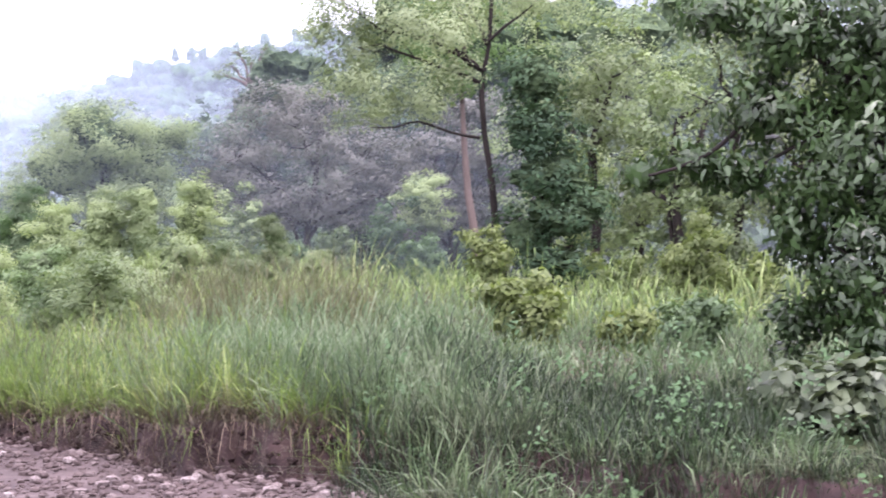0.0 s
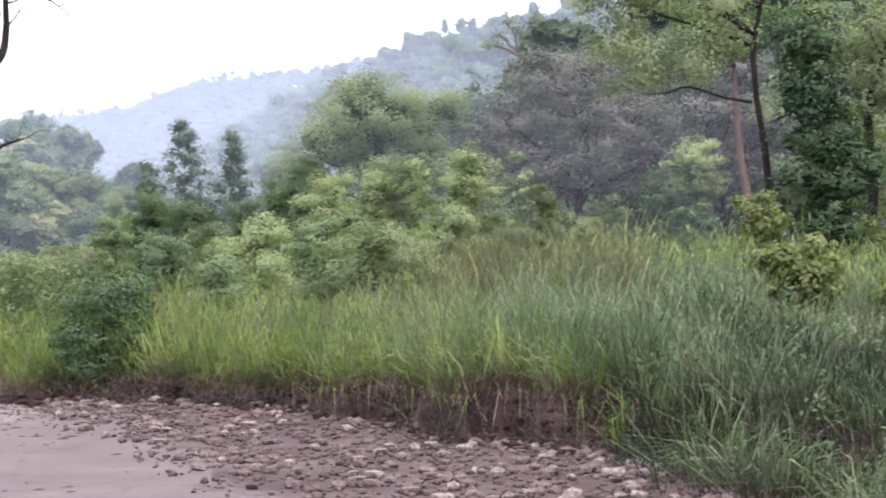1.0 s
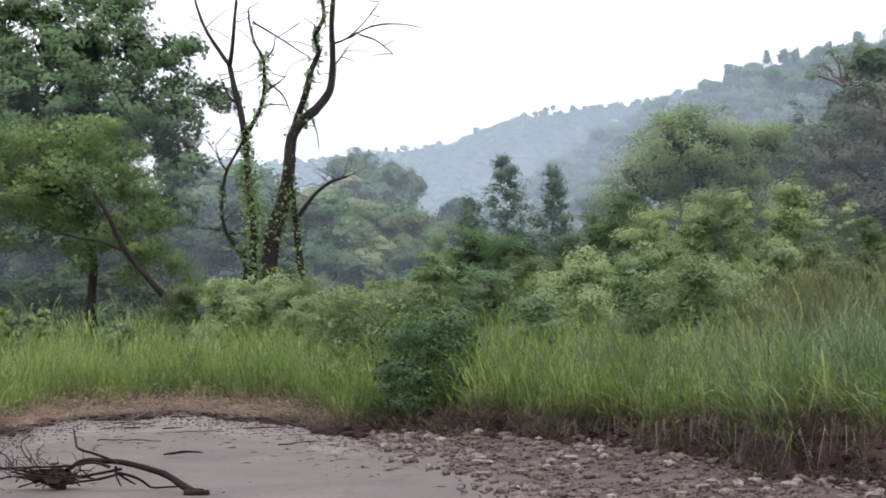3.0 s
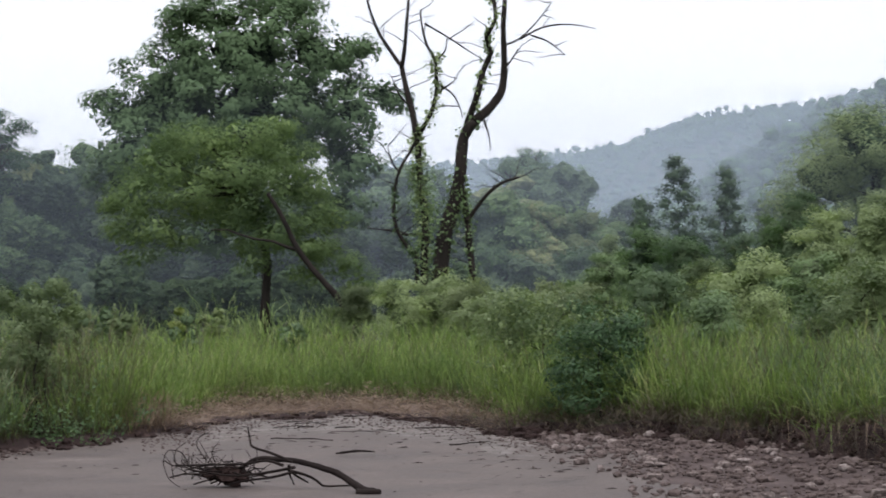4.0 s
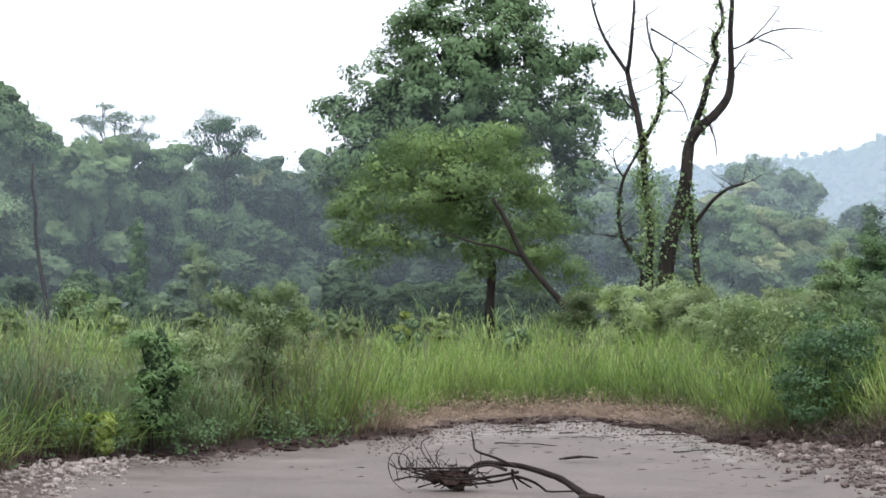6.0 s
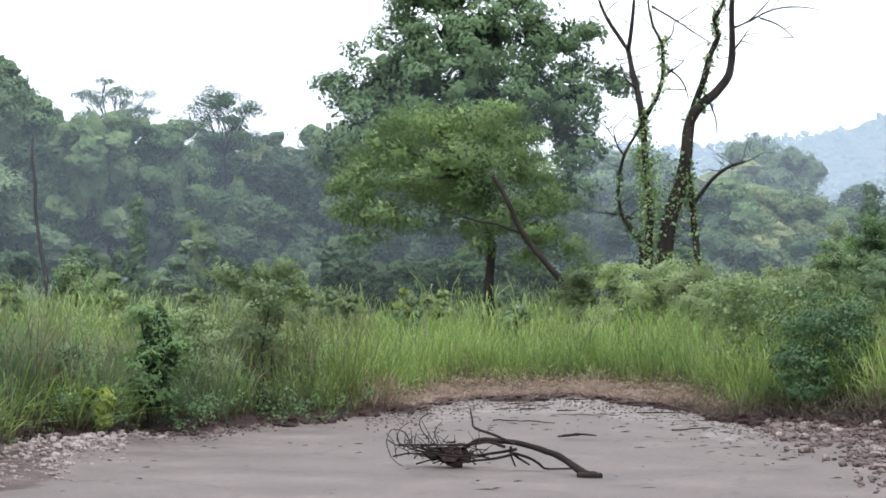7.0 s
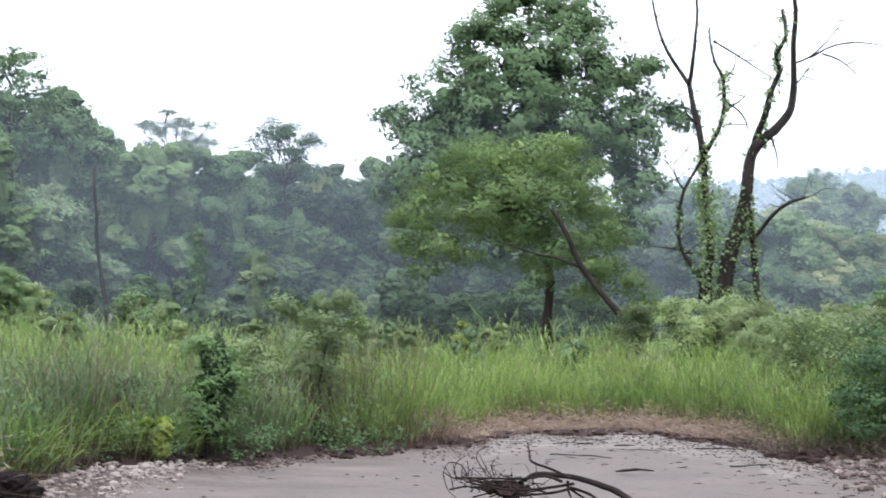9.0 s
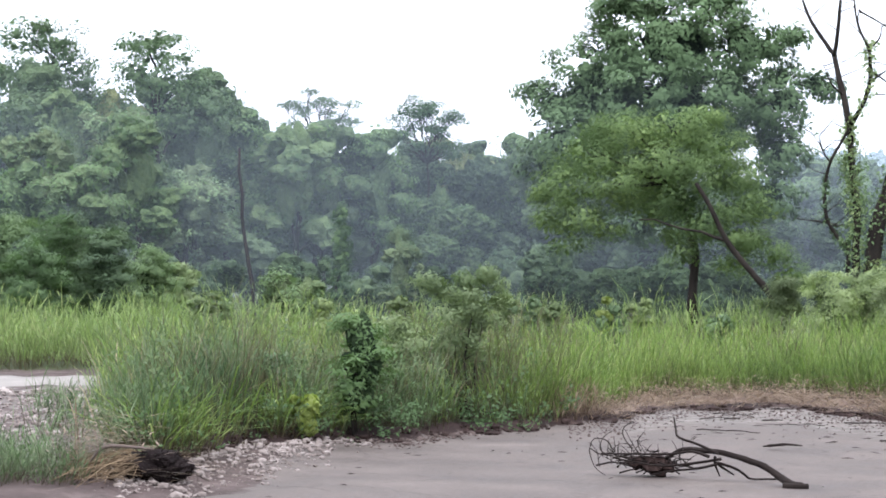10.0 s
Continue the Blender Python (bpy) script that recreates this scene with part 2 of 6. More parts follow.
STONE_PALE = solid_material("pale_cobble", [(0.2, (0.08, 0.066, 0.062)), (0.62, (0.19, 0.162, 0.152)), (0.92, (0.31, 0.28, 0.268)), (1.0, (0.4, 0.37, 0.355))], 5, 0.8, 0.4, 50, random_shift=0.35)
PEAT = solid_material("black_root_mat", [(0.3, (0.004, 0.003, 0.0035)), (1.0, (0.022, 0.016, 0.016))], 12, 0.95, 1.0, 60, dist=0.03)
STRAW = solid_material("tan_straw", [(0.3, (0.06, 0.04, 0.026)), (1.0, (0.24, 0.18, 0.115))], 3, 0.8, 0.2, 30, random_shift=0.4)
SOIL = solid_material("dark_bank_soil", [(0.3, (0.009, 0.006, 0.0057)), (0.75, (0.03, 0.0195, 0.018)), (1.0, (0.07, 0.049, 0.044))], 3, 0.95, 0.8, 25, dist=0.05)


ZONES = {  # three colours from low to high, roughness
    "mud": ((0.043, 0.035, 0.033), (0.086, 0.0725, 0.0675), (0.133, 0.114, 0.107), 0.6),
    "gravel": ((0.028, 0.02, 0.0195), (0.058, 0.043, 0.041), (0.115, 0.09, 0.085), 0.9),
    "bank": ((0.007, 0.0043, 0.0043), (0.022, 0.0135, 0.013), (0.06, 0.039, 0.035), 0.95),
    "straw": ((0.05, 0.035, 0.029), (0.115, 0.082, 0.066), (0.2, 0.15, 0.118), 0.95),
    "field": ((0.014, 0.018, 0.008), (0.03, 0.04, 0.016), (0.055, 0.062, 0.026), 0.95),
    "sand": ((0.17, 0.16, 0.152), (0.2, 0.19, 0.18), (0.24, 0.225, 0.215), 0.9),
}


def earth_material():
    """One sheet of earth: silt, gravel, bank soil, straw, field and sand, each with ragged borders."""
    m, n, l, o = shader("earth")
    tex = n.new("ShaderNodeTexCoord")
    big = noise_node(n, l, 1.1, 7, tex.outputs["Object"], 0.68)
    small = noise_node(n, l, 16, 8, tex.outputs["Object"], 0.72)
    ragged = noise_node(n, l, 3.5, 5, tex.outputs["Object"], 0.7)
    add = n.new("ShaderNodeMath")
    add.operation = "MULTIPLY_ADD"
    add.inputs[1].default_value = 0.45
    l.new(small.outputs["Fac"], add.inputs[0])
    l.new(big.outputs["Fac"], add.inputs[2])
    colour = rough = None
    for name, (c0, c1, c2, rg) in ZONES.items():
        col = ramp(n, [(0.5, c0), (0.72, c1), (0.94, c2)])
        l.new(add.outputs[0], col.inputs["Fac"])
        if colour is None:
            colour = col.outputs["Color"]
            rr = ramp(n, [(0.4, (0.62,) * 3), (0.65, (0.85,) * 3)])  # damp patches in the silt
            l.new(big.outputs["Fac"], rr.inputs["Fac"])
            rough = rr.outputs["Color"]
            continue
        at_ = n.new("ShaderNodeAttribute")
        at_.attribute_name = name
        sub, edge = n.new("ShaderNodeMath"), n.new("ShaderNodeMapRange")
        sub.operation = "MULTIPLY_ADD"
        sub.inputs[1].default_value = 1.1
        l.new(ragged.outputs["Fac"], sub.inputs[0])
        l.new(at_.outputs["Fac"], sub.inputs[2])
        edge.inputs["From Min"].default_value, edge.inputs["From Max"].default_value = 0.92, 1.2
        l.new(sub.outputs[0], edge.inputs["Value"])
        mx = n.new("ShaderNodeMix")
        mx.data_type = "RGBA"
        l.new(edge.outputs["Result"], mx.inputs["Factor"])
        l.new(colour, mx.inputs["A"])
        l.new(col.outputs["Color"], mx.inputs["B"])
        colour = mx.outputs["Result"]
        rm = n.new("ShaderNodeMix")
        rm.data_type = "FLOAT"
        l.new(edge.outputs["Result"], rm.inputs["Factor"])
        l.new(rough, rm.inputs["A"])
        rm.inputs["B"].default_value = rg
        rough = rm.outputs["Result"]
    # shrinkage cracks in the drying silt, in broken stretches
    warp = n.new("ShaderNodeMix")
    warp.data_type, warp.blend_type = "RGBA", "ADD"
    warp.inputs["Factor"].default_value = 0.6
    l.new(tex.outputs["Object"], warp.inputs["A"])
    l.new(big.outputs["Color"], warp.inputs["B"])
    vor = n.new("ShaderNodeTexVoronoi")
    vor.feature = "DISTANCE_TO_EDGE"
    vor.inputs["Scale"].default_value = 0.8
    l.new(warp.outputs["Result"], vor.inputs["Vector"])
    crack = ramp(n, [(0.0, (0, 0, 0)), (0.025, (1, 1, 1))])
    l.new(vor.outputs["Distance"], crack.inputs["Fac"])
    keep = ramp(n, [(0.5, (1, 1, 1)), (0.6, (0, 0, 0))])
    l.new(ragged.outputs["Fac"], keep.inputs["Fac"])
    some = n.new("ShaderNodeMath")
    some.operation = "MAXIMUM"
    l.new(crack.outputs["Color"], some.inputs[0])
    l.new(keep.outputs["Color"], some.inputs[1])
    dk = n.new("ShaderNodeMix")
    dk.data_type, dk.blend_type = "RGBA", "MULTIPLY"
    dk.inputs["Factor"].default_value = 0.4
    l.new(colour, dk.inputs["A"])
    l.new(some.outputs[0], dk.inputs["B"])
    hh = n.new("ShaderNodeMath")
    hh.operation = "MULTIPLY_ADD"
    hh.inputs[1].default_value = 0.3
    l.new(some.outputs[0], hh.inputs[0])
    l.new(add.outputs[0], hh.inputs[2])
    p, b = n.new("ShaderNodeBsdfPrincipled"), n.new("ShaderNodeBump")
    p.inputs["Specular IOR Level"].default_value = 0.18
    b.inputs["Strength"].default_value, b.inputs["Distance"].default_value = 0.5, 0.02
    l.new(hh.outputs[0], b.inputs["Height"])
    l.new(b.outputs[0], p.inputs["Normal"])
    l.new(dk.outputs["Result"], p.inputs["Base Color"])
    l.new(rough, p.inputs["Roughness"])
    l.new(p.outputs[0], o.inputs["Surface"])
    return m


EARTH = earth_material()

# ---- the plan: a polar one round the standing point; az in degrees to the left of north ----
EDGE = [(-180, 11), (-40, 10), (-14, 11.8), (-4, 13.3), (0, 14.9), (2, 15.9), (7.4, 17.3), (10, 19.4), (12.9, 21.1), (17, 22.9), (20.6, 24.2), (22.5, 26.6), (24.5, 28.2), (27.5, 27.6),
        (29.3, 25.4), (31.4, 23.7), (34.2, 22.4), (37, 21.4), (40.1, 19.9), (42.7, 17.4), (44.5, 15.5), (60, 13), (180, 11)]
BANK_H = [(-180, 0.3), (-5, 0.4), (3, 0.4), (7.4, 0.42), (10, 0.32), (12.9, 0.16), (20.6, 0.1), (23, 0.06), (29, 0.06), (32, 0.08), (40, 0.1), (42.5, 0.1), (44, 0.02), (60, 0.02), (180, 0.3)]
BANK_W = [(-180, 0.6), (-5, 0.5), (10, 0.4), (13, 0.35), (20, 0.5), (23, 2.4), (28, 2.4), (30.5, 0.6), (40, 0.5), (180, 0.6)]


def table(rows):
    xs, ys = [r[0] for r in rows], [r[1] for r in rows]
    return lambda a: np.interp(a, xs, ys)


edge_at, bank_h, bank_w = table(EDGE), table(BANK_H), table(BANK_W)
ridge_el = table([(-60, 5), (-14, 8.6), (0, 7.6), (4.5, 6.2), (8.3, 5.7), (10.4, 5.3), (12, 4.95), (14.4, 4.75), (15.2, 4.6), (17, 3.9), (19.2, 3.5), (22, 3.0), (27, 2.2), (35, 1.0), (50, 0.2)])


near_el = table([(-60, 6), (-10, 8.2), (0, 7.1), (4.5, 6.7), (8.1, 5.9), (9.5, 5.5), (11.2, 4.9), (12.6, 4.3), (14.2, 3.2), (16, 1.8), (18, 0.7), (20, 0.3), (60, 0.3)])


def smooth(x):
    x = np.clip(x, 0, 1)
    return x * x * (3 - 2 * x)


def wob(x, y, s, k=0.0):
    """A cheap sum of waves, about -1 to 1."""
    return (np.sin(x * s + 1.3 * np.sin(y * s * 0.7 + k) + k) + np.sin(y * s * 1.3 + 1.7 * np.sin(x * s * 0.9 + 2 * k)) + np.sin((x + y) * s * 2.1 + k) * 0.5) / 2.5


def wavy_edge(az):
    return edge_at(az) + 0.2 * np.sin(az * 2.1) + 0.13 * np.sin(az * 5.3 + 1) + 0.09 * np.sin(az * 13.7) + 0.05 * np.sin(az * 31 + 2)


def grass_line(az):
    """Where the standing grass begins: behind the bank, and behind the straw-covered slope."""
    return wavy_edge(az) + (0.75 - 0.95 * smooth((4.5 - az) / 3)) * np.minimum(bank_w(az), 1.2) + 0.3 * smooth((az - 3) / 3) * smooth((21 - az) / 3) + 1.7 * smooth((az - 20) / 2) * smooth((30.5 - az) / 2)


def ground_z(az, r):
    """Height of the ground: mud flat, bank, field that rises to the right, and the wooded hill far off."""
    az, r = np.asarray(az, float), np.asarray(r, float)
    x, y = -np.sin(np.radians(az)) * r, np.cos(np.radians(az)) * r
    e = wavy_edge(az)
    z = bank_h(az) * smooth((r - e) / bank_w(az))
    z += 0.012 * wob(x, y, 1.1) * smooth(r / 8) + 0.03 * wob(x, y, 4.0, 2.0) * smooth((r - e) / 0.3)
    gravel = smooth((az - 8) / 3) * smooth((19 - az) / 3) + smooth((az - 36) / 2) + smooth((9 - az) / 2)
    z += 0.07 * np.clip(gravel, 0, 1) * smooth((r - e + 2.2) / 2.0)
    right = smooth((22 - az) / 14) * smooth((az + 60) / 30)
    z += right * 0.014 * np.clip(r - e - 2, 0, 60)
    # two wooded hills: a nearer green shoulder and a far misty ridge
    span = smooth((62 - az) / 15) * smooth((az + 130) / 30)
    far = (EYE + 700 * np.tan(np.radians(ridge_el(az))) - 4.5) * smooth((r - 360) / 340)
    near = (EYE + 330 * np.tan(np.radians(near_el(az))) - 7) * smooth((r - 130) / 200)
    z += np.maximum(far, near) * span
    z += 9.0 * smooth((az - 19) / 6) * smooth((80 - az) / 20) * smooth((r - 145) / 60)
    z += 2.5 * wob(x, y, 0.03, 1.0) * smooth((r - 250) / 200)
    return z


def at(az, r, dz=0.0):
    a = radians(az)
    return Vector((-math.sin(a) * r, math.cos(a) * r, float(ground_z(az, r)) + dz))


def stand(az, r, turn=0.0, scale=1.0, dz=0.0):
    p = at(az, r, dz)
    return Matrix.Translation(p) @ Matrix.Rotation(radians(az + turn), 4, "Z") @ Matrix.Scale(scale, 4)


# ---- builders ----
def mesh_of(name, verts, faces, mats, uv=None, smooth_faces=True, slots=None, normals=None):
    """A mesh from arrays; faces is an array of quads or triangles (all alike) or a list."""
    me = bpy.data.meshes.new(name)
    if isinstance(faces, np.ndarray):
        k = faces.shape[1]
        me.vertices.add(len(verts))
        me.vertices.foreach_set("co", np.asarray(verts, np.float32).ravel())
        me.loops.add(faces.size)
        me.loops.foreach_set("vertex_index", faces.astype(np.int32).ravel())
        me.polygons.add(len(faces))
        me.polygons.foreach_set("loop_start", np.arange(0, faces.size, k, dtype=np.int32))
        me.update(calc_edges=True)
    else:
        me.from_pydata([tuple(v) for v in verts], [], faces)
    if uv is not None:
        lay = me.uv_layers.new(name="along")
        idx = np.empty(len(me.loops), np.int32)
        me.loops.foreach_get("vertex_index", idx)
        lay.data.foreach_set("uv", np.asarray(uv, np.float32)[idx].ravel())
    for m in mats if isinstance(mats, (list, tuple)) else [mats]:
        me.materials.append(m)
    if slots is not None:
        me.polygons.foreach_set("material_index", np.asarray(slots, np.int32))
    me.polygons.foreach_set("use_smooth", np.full(len(me.polygons), smooth_faces))
    me.update()
    if normals is not None:  # leaves take the light of the clump they belong to
        me.normals_split_custom_set_from_vertices(np.asarray(normals, np.float32))
    return me


def part(name, me, parent, label=""):
    ob = new(name, me)
    ob.parent = parent
    return tagged(ob, label)


def thing(name, m, label, category, group="", kind=""):
    ob = new(name)
    ob.matrix_world = m
    ob.empty_display_size = 0.2
    return tagged(ob, label, category, group, kind)


class Tubes:
    """Round tapered limbs gathered into one mesh."""

    def __init__(self):
        self.v, self.f, self.n = [], [], 0

    def add(self, pts, radii, sides=6, knots=0.0, rng=None):
        pts = [Vector(p) for p in pts]
        rings = []
        for i, p in enumerate(pts):
            d = (pts[min(i + 1, len(pts) - 1)] - pts[max(i - 1, 0)]).normalized()
            u = d.cross(Vector((0.31, 0.87, 0.12))).normalized()
            w = d.cross(u)
            ring = []
            for k in range(sides):
                a = 2 * math.pi * k / sides
                r = radii[i] * (1 + (rng.uniform(-knots, knots) if rng else 0))
                self.v.append(p + (u * math.cos(a) + w * math.sin(a)) * r)
                ring.append(self.n)
                self.n += 1
            rings.append(ring)
        for a, b in zip(rings, rings[1:]):
            for k in range(sides):
                self.f.append((a[k], a[(k + 1) % sides], b[(k + 1) % sides], b[k]))
        self.f.append(tuple(reversed(rings[0])))
        self.f.append(tuple(rings[-1]))
        return self

    def mesh(self, name, mat):
        return mesh_of(name, self.v, self.f, mat)


def bend(a, b, rng, sag=0.12, n=6):
    """A crooked line from a to b."""
    a, b = Vector(a), Vector(b)
    d = (b - a).length
    out, off = [], Vector((0, 0, 0))
    for i in range(n + 1):
        t = i / n
        if 0 < i < n:
            off = off * 0.6 + Vector((rng.uniform(-1, 1), rng.uniform(-1, 1), rng.uniform(-0.6, 1))) * sag * d * 0.35
        else:
            off = Vector((0, 0, 0))
        out.append(a.lerp(b, t) + off)
    return out


def leaf_cloud(centres, per, spread, size, rng, up=0.35, normals=None, long=1.9, fold=False, droop=0.0, wild=0.36, puff=0.8, tri=False):
    """Leaves round the given centres: kites of two triangles, or six-cornered folded leaves, turned towards the cluster's own outside."""
    c = np.repeat(np.asarray(centres, float), per, axis=0)
    n = len(c)
    off = rng.normal(0, 1, (n, 3))
    off *= (rng.random((n, 1)) ** 0.4) / np.maximum(np.linalg.norm(off, axis=1, keepdims=True), 1e-6)
    pos = c + off * np.asarray(spread) * np.array([1, 1, 0.75])
    nor = rng.normal(0, wild, (n, 3)) + np.array([0, 0, 1.0]) * up + off * 0.35
    if normals is not None:
        nor += 0.9 * np.repeat(normals, per, axis=0)
    nor /= np.maximum(np.linalg.norm(nor, axis=1, keepdims=True), 1e-6)
    tan = np.cross(nor, rng.normal(0, 1, (n, 3)))
    tan /= np.maximum(np.linalg.norm(tan, axis=1, keepdims=True), 1e-6)
    tan[:, 2] -= droop
    tan /= np.maximum(np.linalg.norm(tan, axis=1, keepdims=True), 1e-6)
    bi = np.cross(nor, tan)
    bi /= np.maximum(np.linalg.norm(bi, axis=1, keepdims=True), 1e-6)
    nor = np.cross(tan, bi)
    soft = nor + 0.15 * np.array([0, 0, 1.0]) if normals is None else 0.22 * nor + 0.6 * np.repeat(normals, per, axis=0) + off * puff + 0.12 * np.array([0, 0, 1.0])
    soft /= np.maximum(np.linalg.norm(soft, axis=1, keepdims=True), 1e-6)
    s = size * rng.uniform(0.6, 1.4, (n, 1))
    w = s / long
    if fold:
        p = [pos, pos + tan * s * 0.35 + bi * w * 0.5 + nor * w * 0.18, pos + tan * s * 0.8 + bi * w * 0.3 + nor * w * 0.08, pos + tan * s - nor * s * 0.12,
             pos + tan * s * 0.8 - bi * w * 0.3 + nor * w * 0.08, pos + tan * s * 0.35 - bi * w * 0.5 + nor * w * 0.18]
        v = np.stack(p, 1).reshape(-1, 3)
        i = np.arange(n)[:, None] * 6
        f = np.concatenate([i + np.array([3, 2, 1, 0]), i + np.array([5, 4, 3, 0])])
    elif tri:  # far off: one triangle a leaf
        p = [pos - tan * s * 0.5 + bi * w * 0.12, pos + bi * w * 0.55 + tan * s * 0.2, pos + tan * s * 0.5 - bi * w * 0.4]
        v = np.stack(p, 1).reshape(-1, 3)
        f = np.arange(n * 3).reshape(n, 3)[:, ::-1]
    else:
        p = [pos - tan * s * 0.5, pos + bi * w * 0.5 + tan * s * 0.05, pos + tan * s * 0.5, pos - bi * w * 0.5 + tan * s * 0.05]
        v = np.stack(p, 1).reshape(-1, 3)
        f = np.arange(n * 4).reshape(n, 4)[:, ::-1]
    return v, f, np.repeat(soft, 6 if fold else 3 if tri else 4, axis=0)


def blob_centres(blobs, rng, density, fill=0.25, bottom=-0.5):
    """Places for leaf clusters over lumpy ellipsoids (x, y, z, rx, ry, rz)."""
    out, dirs = [], []
    for x, y, z, rx, ry, rz in blobs:
        k = max(6, int(density * (rx * ry + ry * rz + rx * rz) * 1.4))
        d = rng.normal(0, 1, (k * 2, 3))
        d /= np.linalg.norm(d, axis=1, keepdims=True)
        d = d[d[:, 2] > bottom][:k]
        ph = rng.uniform(0, 6, 3)
        lump = 1 + 0.16 * np.sin(d[:, 0] * 5 + ph[0]) * np.sin(d[:, 1] * 5 + ph[1]) + 0.12 * np.sin(d[:, 2] * 7 + ph[2]) + rng.normal(0, 0.07, len(d))
        lump *= np.where(rng.random(len(d)) < fill, rng.uniform(0.3, 0.85, len(d)), 1.0)
        out.append(np.array([x, y, z]) + d * lump[:, None] * np.array([rx, ry, rz]))
        dirs.append(d)
    return np.concatenate(out), np.concatenate(dirs)


ICO = {}
for k in (1, 2, 3, 4):
    bm = bmesh.new()
    bmesh.ops.create_icosphere(bm, subdivisions=k, radius=1.0)
    ICO[k] = np.array([tuple(q.co) for q in bm.verts]), np.array([[q.index for q in face.verts] for face in bm.faces])
    bm.free()


def hearts(blobs, rng, scale, grain=0.32, rough=0.1, bumps=20):
    """The dense inside of far crowns: closed masses of foliage, each bulging into many smaller heads. Also gives places and directions on their outside."""
    v_all, f_all, d_all, n0 = [], [], [], 0
    for x, y, z, rx, ry, rz in blobs:
        bv, bf = ICO[2 + (rx * scale * 0.52 > grain) + (rx * scale * 0.26 > grain)]
        c = rng.normal(0, 1, (bumps, 3)) + np.array([0, 0, 0.25])
        c /= np.linalg.norm(c, axis=1, keepdims=True)
        rise = np.clip(1 - (1 - bv @ c.T) / rng.uniform(0.05, 0.3, bumps), 0, 1) ** 0.6 * rng.uniform(0.12, 0.6, bumps)
        lump = np.maximum(0.66 + rise.max(axis=1) + rng.normal(0, rough, len(bv)), 0.4) * scale
        v = np.array([x, y, z]) + bv * lump[:, None] * np.array([rx, ry, rz])
        v_all.append(v)
        d_all.append(bv * 0.6 + c[rise.argmax(axis=1)] * 0.4)
        f_all.append(bf + n0)
        n0 += len(bv)
    return np.concatenate(v_all), np.concatenate(f_all), np.concatenate(d_all)


def grow_tree(name, m, seed, height, blobs, leaf_mat, bark, label, category="tree", group="", trunk_r=0.2, leaf=0.3, per=26, density=2.2, spread=0.5, trunk=None, up=0.35, long=1.9, fill=0.2, limbs=6, fold=False, droop=0.0, bottom=-0.7, core=0.62, twigs=5, heart=0.0, mass=0.0, hug=True, mass_mat=None, grain=0.32, dense=99, tri=False):
    """A tree: an Empty at its foot with trunk, limbs and a crown of many leaves."""
    rng, pr = np.random.default_rng(seed), random.Random(seed)
    t = thing(name, m, label, category, group)
    low = min(b[2] - b[5] for b in blobs)
    if trunk is None:
        top = Vector((blobs[0][0] * 0.6, 0, max(low + 0.3 * (height - low), height * 0.6)))
        trunk = bend((0, 0, -0.3), top, pr, 0.1, 7)
    k = len(trunk) - 1
    part("trunk", Tubes().add(trunk, [trunk_r * (1.35 if i == 0 else 1 - 0.65 * i / k) for i in range(k + 1)], 8, 0.08, pr).mesh("trunk", bark), t)
    order = sorted(blobs, key=lambda b: -(b[3] * b[5]))[:limbs]
    for b in order:
        i = min(range(len(trunk)), key=lambda j: (Vector(trunk[j]) - Vector((b[0], b[1], b[2] - b[5] * 1.2))).length)
        a, tip = Vector(trunk[i]), Vector((b[0], b[1], b[2] + 0.2 * b[5]))
        tb = Tubes()
        line = bend(a, tip, pr, 0.16, 6)
        r0 = trunk_r * 0.5
        tb.add(line, [r0 * (1 - 0.75 * j / 6) for j in range(7)], 6, 0.05, pr)
        for j in range(twigs):
            s = line[pr.randrange(3, 7)]
            e = Vector((b[0] + b[3] * pr.uniform(-0.85, 0.85), b[1] + b[4] * pr.uniform(-0.85, 0.85), b[2] + b[5] * pr.uniform(-0.3, 0.9)))
            tb.add(bend(s, e, pr, 0.2, 4), [r0 * 0.3 * (1 - 0.2 * q) for q in range(5)], 4)
        part("limb", tb.mesh("limb", bark), t)
    c, d = blob_centres(blobs, rng, density, fill, bottom)
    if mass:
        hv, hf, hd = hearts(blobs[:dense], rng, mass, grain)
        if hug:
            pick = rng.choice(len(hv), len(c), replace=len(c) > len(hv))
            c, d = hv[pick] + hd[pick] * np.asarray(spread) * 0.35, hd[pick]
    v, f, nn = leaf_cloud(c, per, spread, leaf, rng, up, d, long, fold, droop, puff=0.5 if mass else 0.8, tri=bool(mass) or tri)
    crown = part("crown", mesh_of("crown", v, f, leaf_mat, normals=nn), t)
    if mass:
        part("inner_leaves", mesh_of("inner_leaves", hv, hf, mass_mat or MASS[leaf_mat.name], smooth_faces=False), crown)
    elif heart:  # a closed inner layer of larger leaves
        c, d = blob_centres([(x, y, z, rx * heart, ry * heart, rz * heart) for x, y, z, rx, ry, rz in blobs], rng, density * 1.2, 0.1, -0.8)
        v, f, nn = leaf_cloud(c, 7 if leaf > 0.14 else 8, np.asarray(spread) * 0.8, leaf * (1.55 if leaf > 0.14 else 1.4), rng, 0.2, d, 1.3, wild=0.5)
        part("inner_leaves", mesh_of("inner_leaves", v, f, leaf_mat, normals=nn), crown)
    elif core:  # large old leaves in the crown's inside
        c, d = blob_centres([(x, y, z, rx * core, ry * core, rz * core) for x, y, z, rx, ry, rz in blobs], rng, density * 0.6, 0.3, -1.0)
        v, f, nn = leaf_cloud(c, 7, np.asarray(spread) * 0.6, leaf * 1.5, rng, 0.0, d, 1.3)
        part("inner_leaves", mesh_of("inner_leaves", v, f, leaf_mat, normals=nn), crown)
    return t


